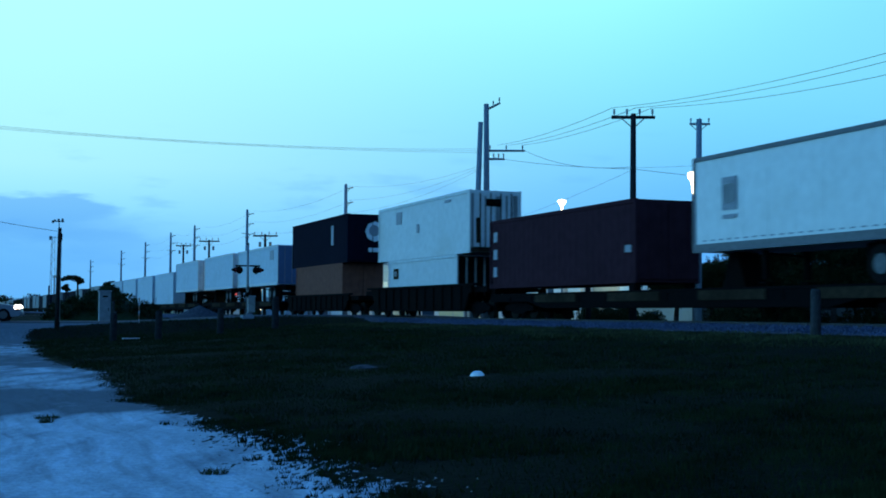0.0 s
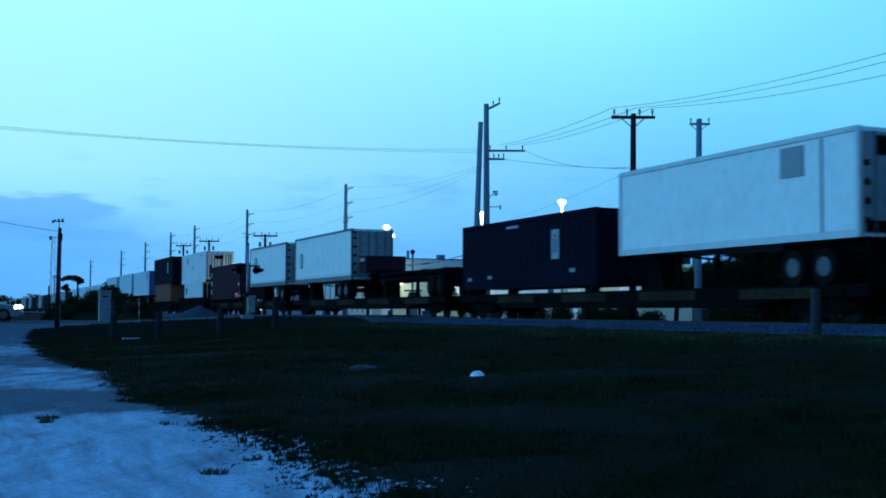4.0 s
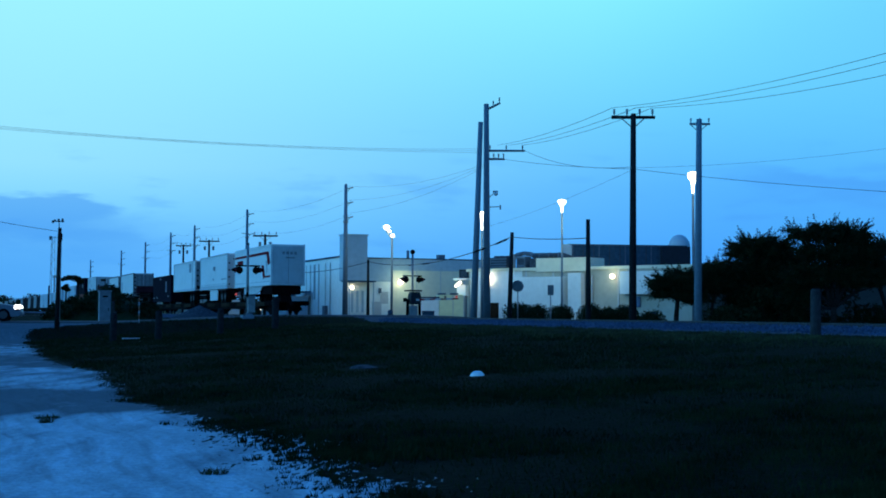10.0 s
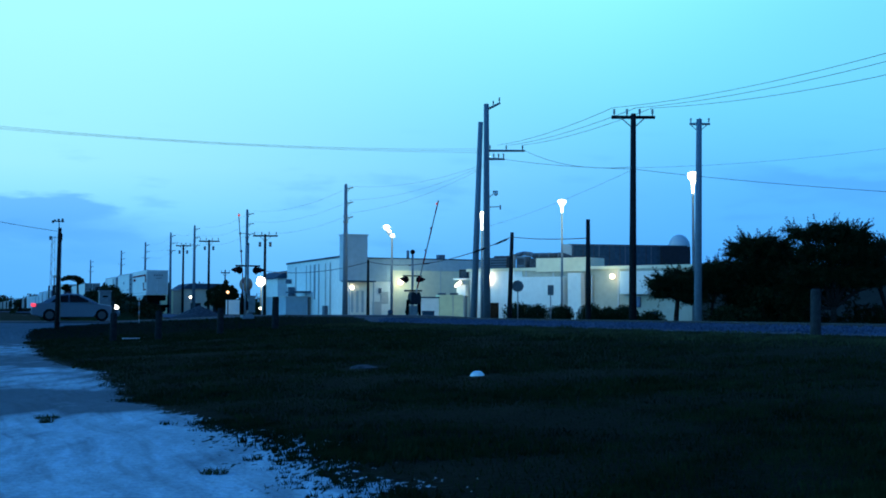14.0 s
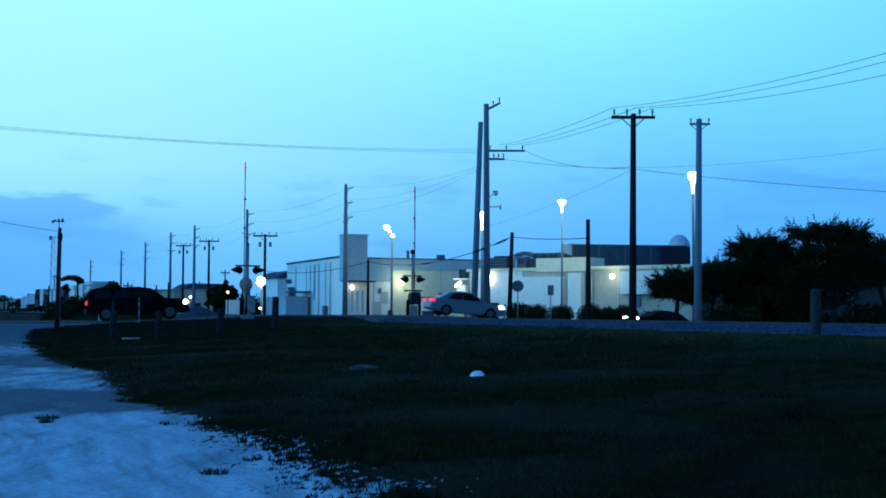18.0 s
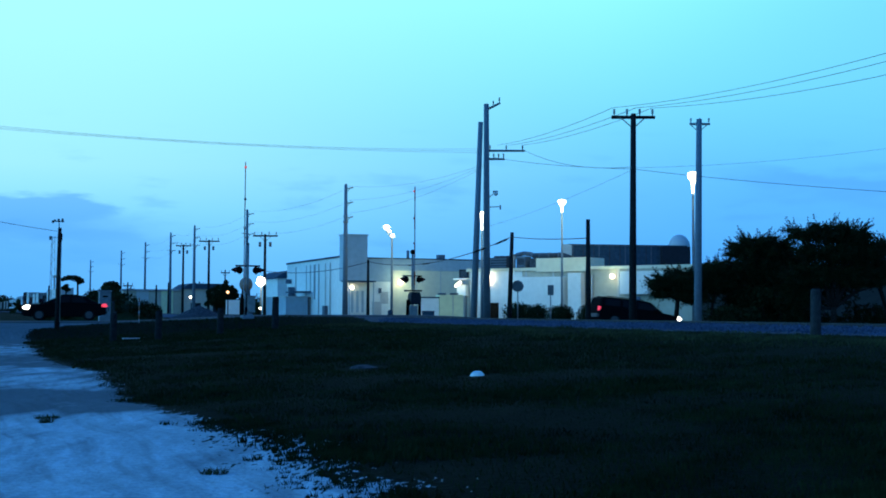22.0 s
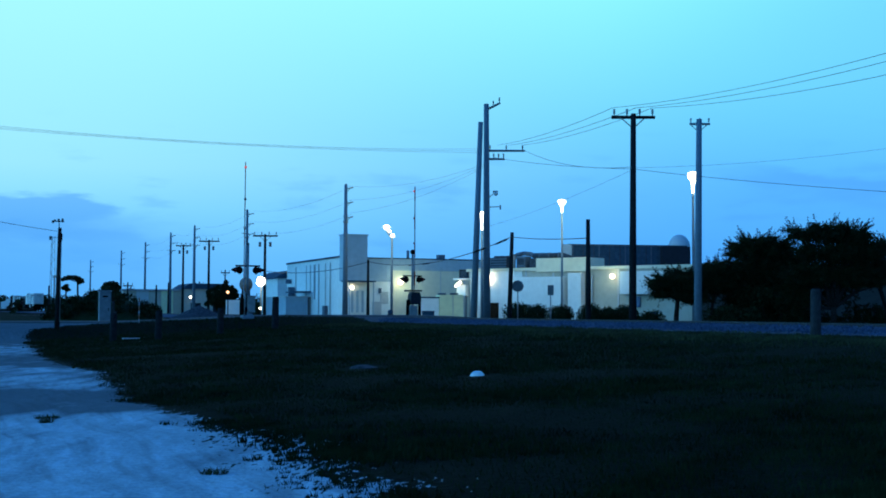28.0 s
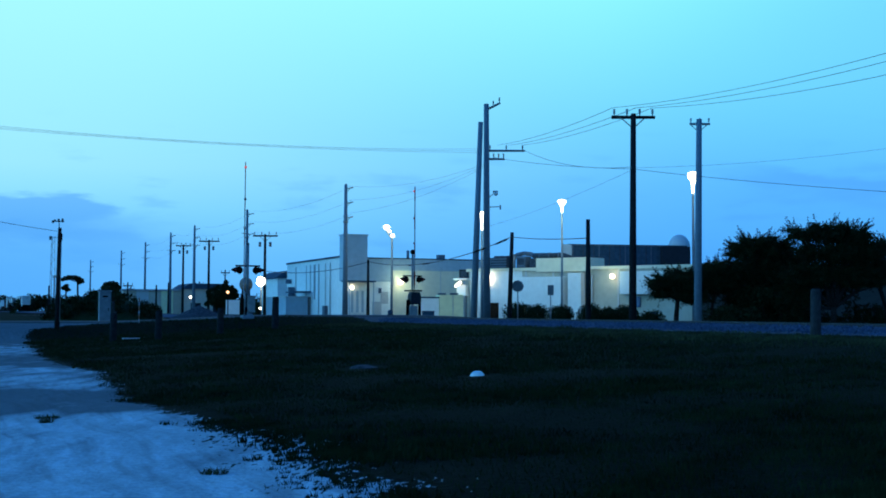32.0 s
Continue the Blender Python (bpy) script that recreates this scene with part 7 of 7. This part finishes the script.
flat_tree(-29.9, 98.0, 4.15, "thin tree with one flat ragged crown")
def dome_bush(x, y, w, top, seed):
    b = thing("dome_bush", stand(x, y), "far dense rounded dark tree beyond the railway", "bush")
    z = top - gz(x, y)
    rodpart("stem", (0, 0, 0), (0.05, 0, z - w), 0.2, 0.14, M_BARK, b)
    rnd = random.Random(seed)
    blobs = [(0, 0, z - w * 0.95, w * 0.85), (0.1 * w, 0, z - w * 1.7, w * 0.7)]
    for k in range(14):
        a = k * 0.45
        blobs.append((w * 0.85 * math.cos(a), rnd.uniform(-0.3, 0.3), z - w * 0.95 + w * 0.75 * math.sin(a), w * rnd.uniform(0.16, 0.30)))
    leaves(b, "foliage", blobs, 5200, 0.17, M_LEAF2, seed)


dome_bush(-60.2, 221.0, 1.75, 6.95, 61)
tree(-31.4, 115.0, 3.4, 1.5, "small dark tree behind the mound", 31, 2200, 0.14)
tree(-29.0, 108.0, 2.5, 1.3, "small dark tree behind the mound", 32, 2000, 0.14)


def far_woods():
    rnd = random.Random(12)
    blobs = []
    for k in range(150):
        q = k / 150
        x = -420 + 330 * q + rnd.uniform(-3, 3)
        y = 700 + 60 * rnd.random()
        r = rnd.uniform(3, 6)
        blobs.append((x, y, r * 0.9 + 0.5, r))
    for k in range(120):
        x = -85 + 70 * k / 120
        blobs.append((x, 330 + rnd.uniform(0, 30), rnd.uniform(1.0, 2.6), rnd.uniform(1.6, 2.6)))
    for k in range(16):
        blobs.append((-146 + 1.3 * k, 420 + rnd.uniform(-6, 6), 1.5 + 3.2 * math.sin(math.pi * (k + 0.5) / 16), rnd.uniform(1.8, 2.6)))
    ob = leaves(None, "far_woods", blobs, 26000, 0.9, M_LEAF, 5)
    tagged(ob, "far dark line of trees on the horizon", "woods", kind="stuff")


far_woods()


def make_grass():
    rnd = np.random.default_rng(7)
    n = 260000
    y = 8.5 + (rnd.random(n) ** 1.5) * 57
    x = (rnd.random(n) - 0.5) * y * 0.80
    # tufts that creep out over the edge of the drive
    tufts, each = 300, 26
    ty = 9.0 + rnd.random(tufts) ** 1.5 * 7.5
    tx = np.interp(ty, EDGE_Y, EDGE_X) + rnd.normal(size=tufts) * 0.32 * (0.6 + 0.03 * ty) + 0.12
    tw = 0.015 + 0.06 * rnd.random(tufts) ** 2
    tufty = np.repeat(ty, each) + rnd.normal(size=tufts * each) * np.repeat(tw, each)
    tuftx = np.repeat(tx, each) + rnd.normal(size=tufts * each) * np.repeat(tw, each) * 1.3
    p = x * ACROSS.x + y * ACROSS.y
    rim = np.interp(y, EDGE_Y, EDGE_X)
    ragged = np.array([noise.noise(Vector((a * 0.8, b * 0.8, 2))) for a, b in zip(x, y)])
    keep = (x > rim + 0.18 + 0.7 * ragged) & (p < 20.2 + 0.4 * ragged) & ~((y < 11.8) & (x < 1.2) & (rnd.random(n) < np.clip(0.85 - 0.3 * x, 0, 0.9)))
    for sx, sy, free in ((0.64, 22.15, 0.42), (-1.7, 26.2, 0.6)):
        keep &= np.hypot(x - sx, (y - sy) * 0.7) > free
    x, y, ragged = np.concatenate([x[keep], tuftx]), np.concatenate([y[keep], tufty]), np.concatenate([ragged[keep], np.full(tufts * each, -0.2)])
    k = len(x)
    z = ground_z(x, y) - 0.03
    tall = (0.035 + 0.045 * rnd.random(k) + 0.05 * np.clip(ragged, 0, 1)) * (1 + 0.012 * y)
    a = rnd.random(k) * 6.283
    wide = (0.004 + 0.006 * rnd.random(k)) * (1 + 0.05 * y)
    dx, dy = np.cos(a) * wide, np.sin(a) * wide
    bx, by = (rnd.random(k) - 0.5) * tall * 1.1, (rnd.random(k) - 0.5) * tall * 1.1
    v = np.stack([np.stack([x - dx, y - dy, z], 1), np.stack([x + dx, y + dy, z], 1), np.stack([x + bx, y + by, z + tall], 1)], 1).reshape(-1, 3)
    far = (x * ACROSS.x + y * ACROSS.y) + 2.2 * rnd.random(k) + 1.5 * ragged > 18.3
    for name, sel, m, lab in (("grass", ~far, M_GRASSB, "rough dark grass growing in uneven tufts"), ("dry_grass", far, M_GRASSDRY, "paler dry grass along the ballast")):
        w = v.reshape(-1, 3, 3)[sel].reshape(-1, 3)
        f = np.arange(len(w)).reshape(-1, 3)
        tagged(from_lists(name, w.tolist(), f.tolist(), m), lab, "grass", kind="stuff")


make_grass()


def weed(x, y, w, seed):
    rnd = random.Random(seed)
    t = thing("weed_tuft", stand(x, y, 0, 0.01), "low weed tuft growing out of limestone gravel", "weed", "weeds on the drive")
    bm = bmesh.new()
    for _ in range(150):
        a, r = rnd.uniform(0, 6.28), w * math.sqrt(rnd.random())
        c = Vector((r * math.cos(a), r * 0.8 * math.sin(a), 0))
        b = rnd.uniform(0, 6.28)
        l = rnd.uniform(0.03, 0.09)
        v = [bm.verts.new(c + Vector((0.008 * math.cos(b), 0.008 * math.sin(b), 0))), bm.verts.new(c - Vector((0.008 * math.cos(b), 0.008 * math.sin(b), 0))), bm.verts.new(c + Vector((rnd.uniform(-0.05, 0.05), rnd.uniform(-0.05, 0.05), l)))]
        bm.faces.new(v)
    part("foliage", bm, M_GRASSDRY, t)


weed(-2.09, 11.3, 0.13, 1)
weed(-5.48, 17.0, 0.18, 2)
weed(-5.3, 16.4, 0.1, 3)


# ---- what moves ----
def lane(x, off, rightward):
    """A car's pose on the road at x; off: metres from the middle of the road."""
    y = float(road_y(x)) + off
    z = float(road_z(x))
    slope = float(road_z(x + 1.2) - road_z(x - 1.2)) / 2.4
    a = math.degrees(math.atan(ROAD_SLOPE))
    tilt = math.degrees(math.atan(slope))
    if rightward:
        return pose(x, y, z + 0.04, 0, -tilt, a)
    return pose(x, y, z + 0.04, 0, tilt, a + 180)


def motions():
    for ob, u, z in RIDERS:
        walk(ob, [(t, track_pose(u + SPEED * t, z=z)) for t in (0.0, 8.0, 16.0, 24.0, 32.0)])
    lift = ((0.0, 0), (11.2, 0), (11.7, 8), (12.5, 25), (13.0, 35), (14.0, 56), (14.6, 68), (15.4, 82), (16.2, 89), (17.0, 90), (32.0, 90))
    slow = ((0.0, 0), (11.2, 0), (11.7, 5), (12.5, 16), (13.0, 26), (14.0, 42), (14.6, 53), (15.4, 70), (16.2, 84), (17.0, 88.9), (18.0, 91.2), (19.0, 92.6), (21.0, 92.6), (32.0, 92.6))
    for (a, pivot), rows, turn in zip(ARMS, (slow, lift), (-9, 0)):
        walk(a, [(t, pose(0, pivot, 1.25, 0, -g, turn)) for t, g in rows])
    silver = ((0.0, -24.31), (11.4, -24.31), (12.0, -23.94), (12.5, -23.35), (13.0, -22.33), (13.5, -21.08), (14.0, -19.55), (14.5, -17.82), (16.5, -8.14), (17.0, -5.00), (17.5, -1.91), (18.0, 1.21), (18.5, 4.68), (19.0, 8.62), (19.5, 12.61), (20.0, 16.89), (20.5, 21.23), (23.0, 48.63), (32.0, 167.60))
    walk(SILVER, [(t, lane(x, -1.9, True)) for t, x in silver])
    wagon = ((0.0, -33.90), (13.5, -33.90), (14.5, -31.70), (15.5, -27.94), (16.5, -23.67), (17.0, -21.36), (17.5, -18.94), (18.0, -16.45), (18.5, -13.60), (19.0, -10.67), (19.5, -7.55), (20.0, -4.40), (20.5, -0.91), (21.0, 3.15), (21.5, 7.06), (22.0, 11.45), (22.5, 17.75), (23.0, 25.42), (24.0, 41.46), (32.0, 141.88))
    walk(WAGON, [(t, lane(x, -1.9, True)) for t, x in wagon])
    dark = ((0.0, 210.58), (14.0, 58.11), (16.0, 33.76), (17.5, 18.57), (18.0, 13.76), (18.5, 8.82), (19.0, 3.45), (19.5, -1.01), (20.0, -5.09), (20.5, -8.93), (21.0, -12.99), (21.5, -16.99), (22.0, -21.21), (22.5, -25.37), (23.0, -29.54), (25.0, -49.44), (32.0, -105.38))
    walk(DARK, [(t, lane(x, 1.9, False)) for t, x in dark])


motions()
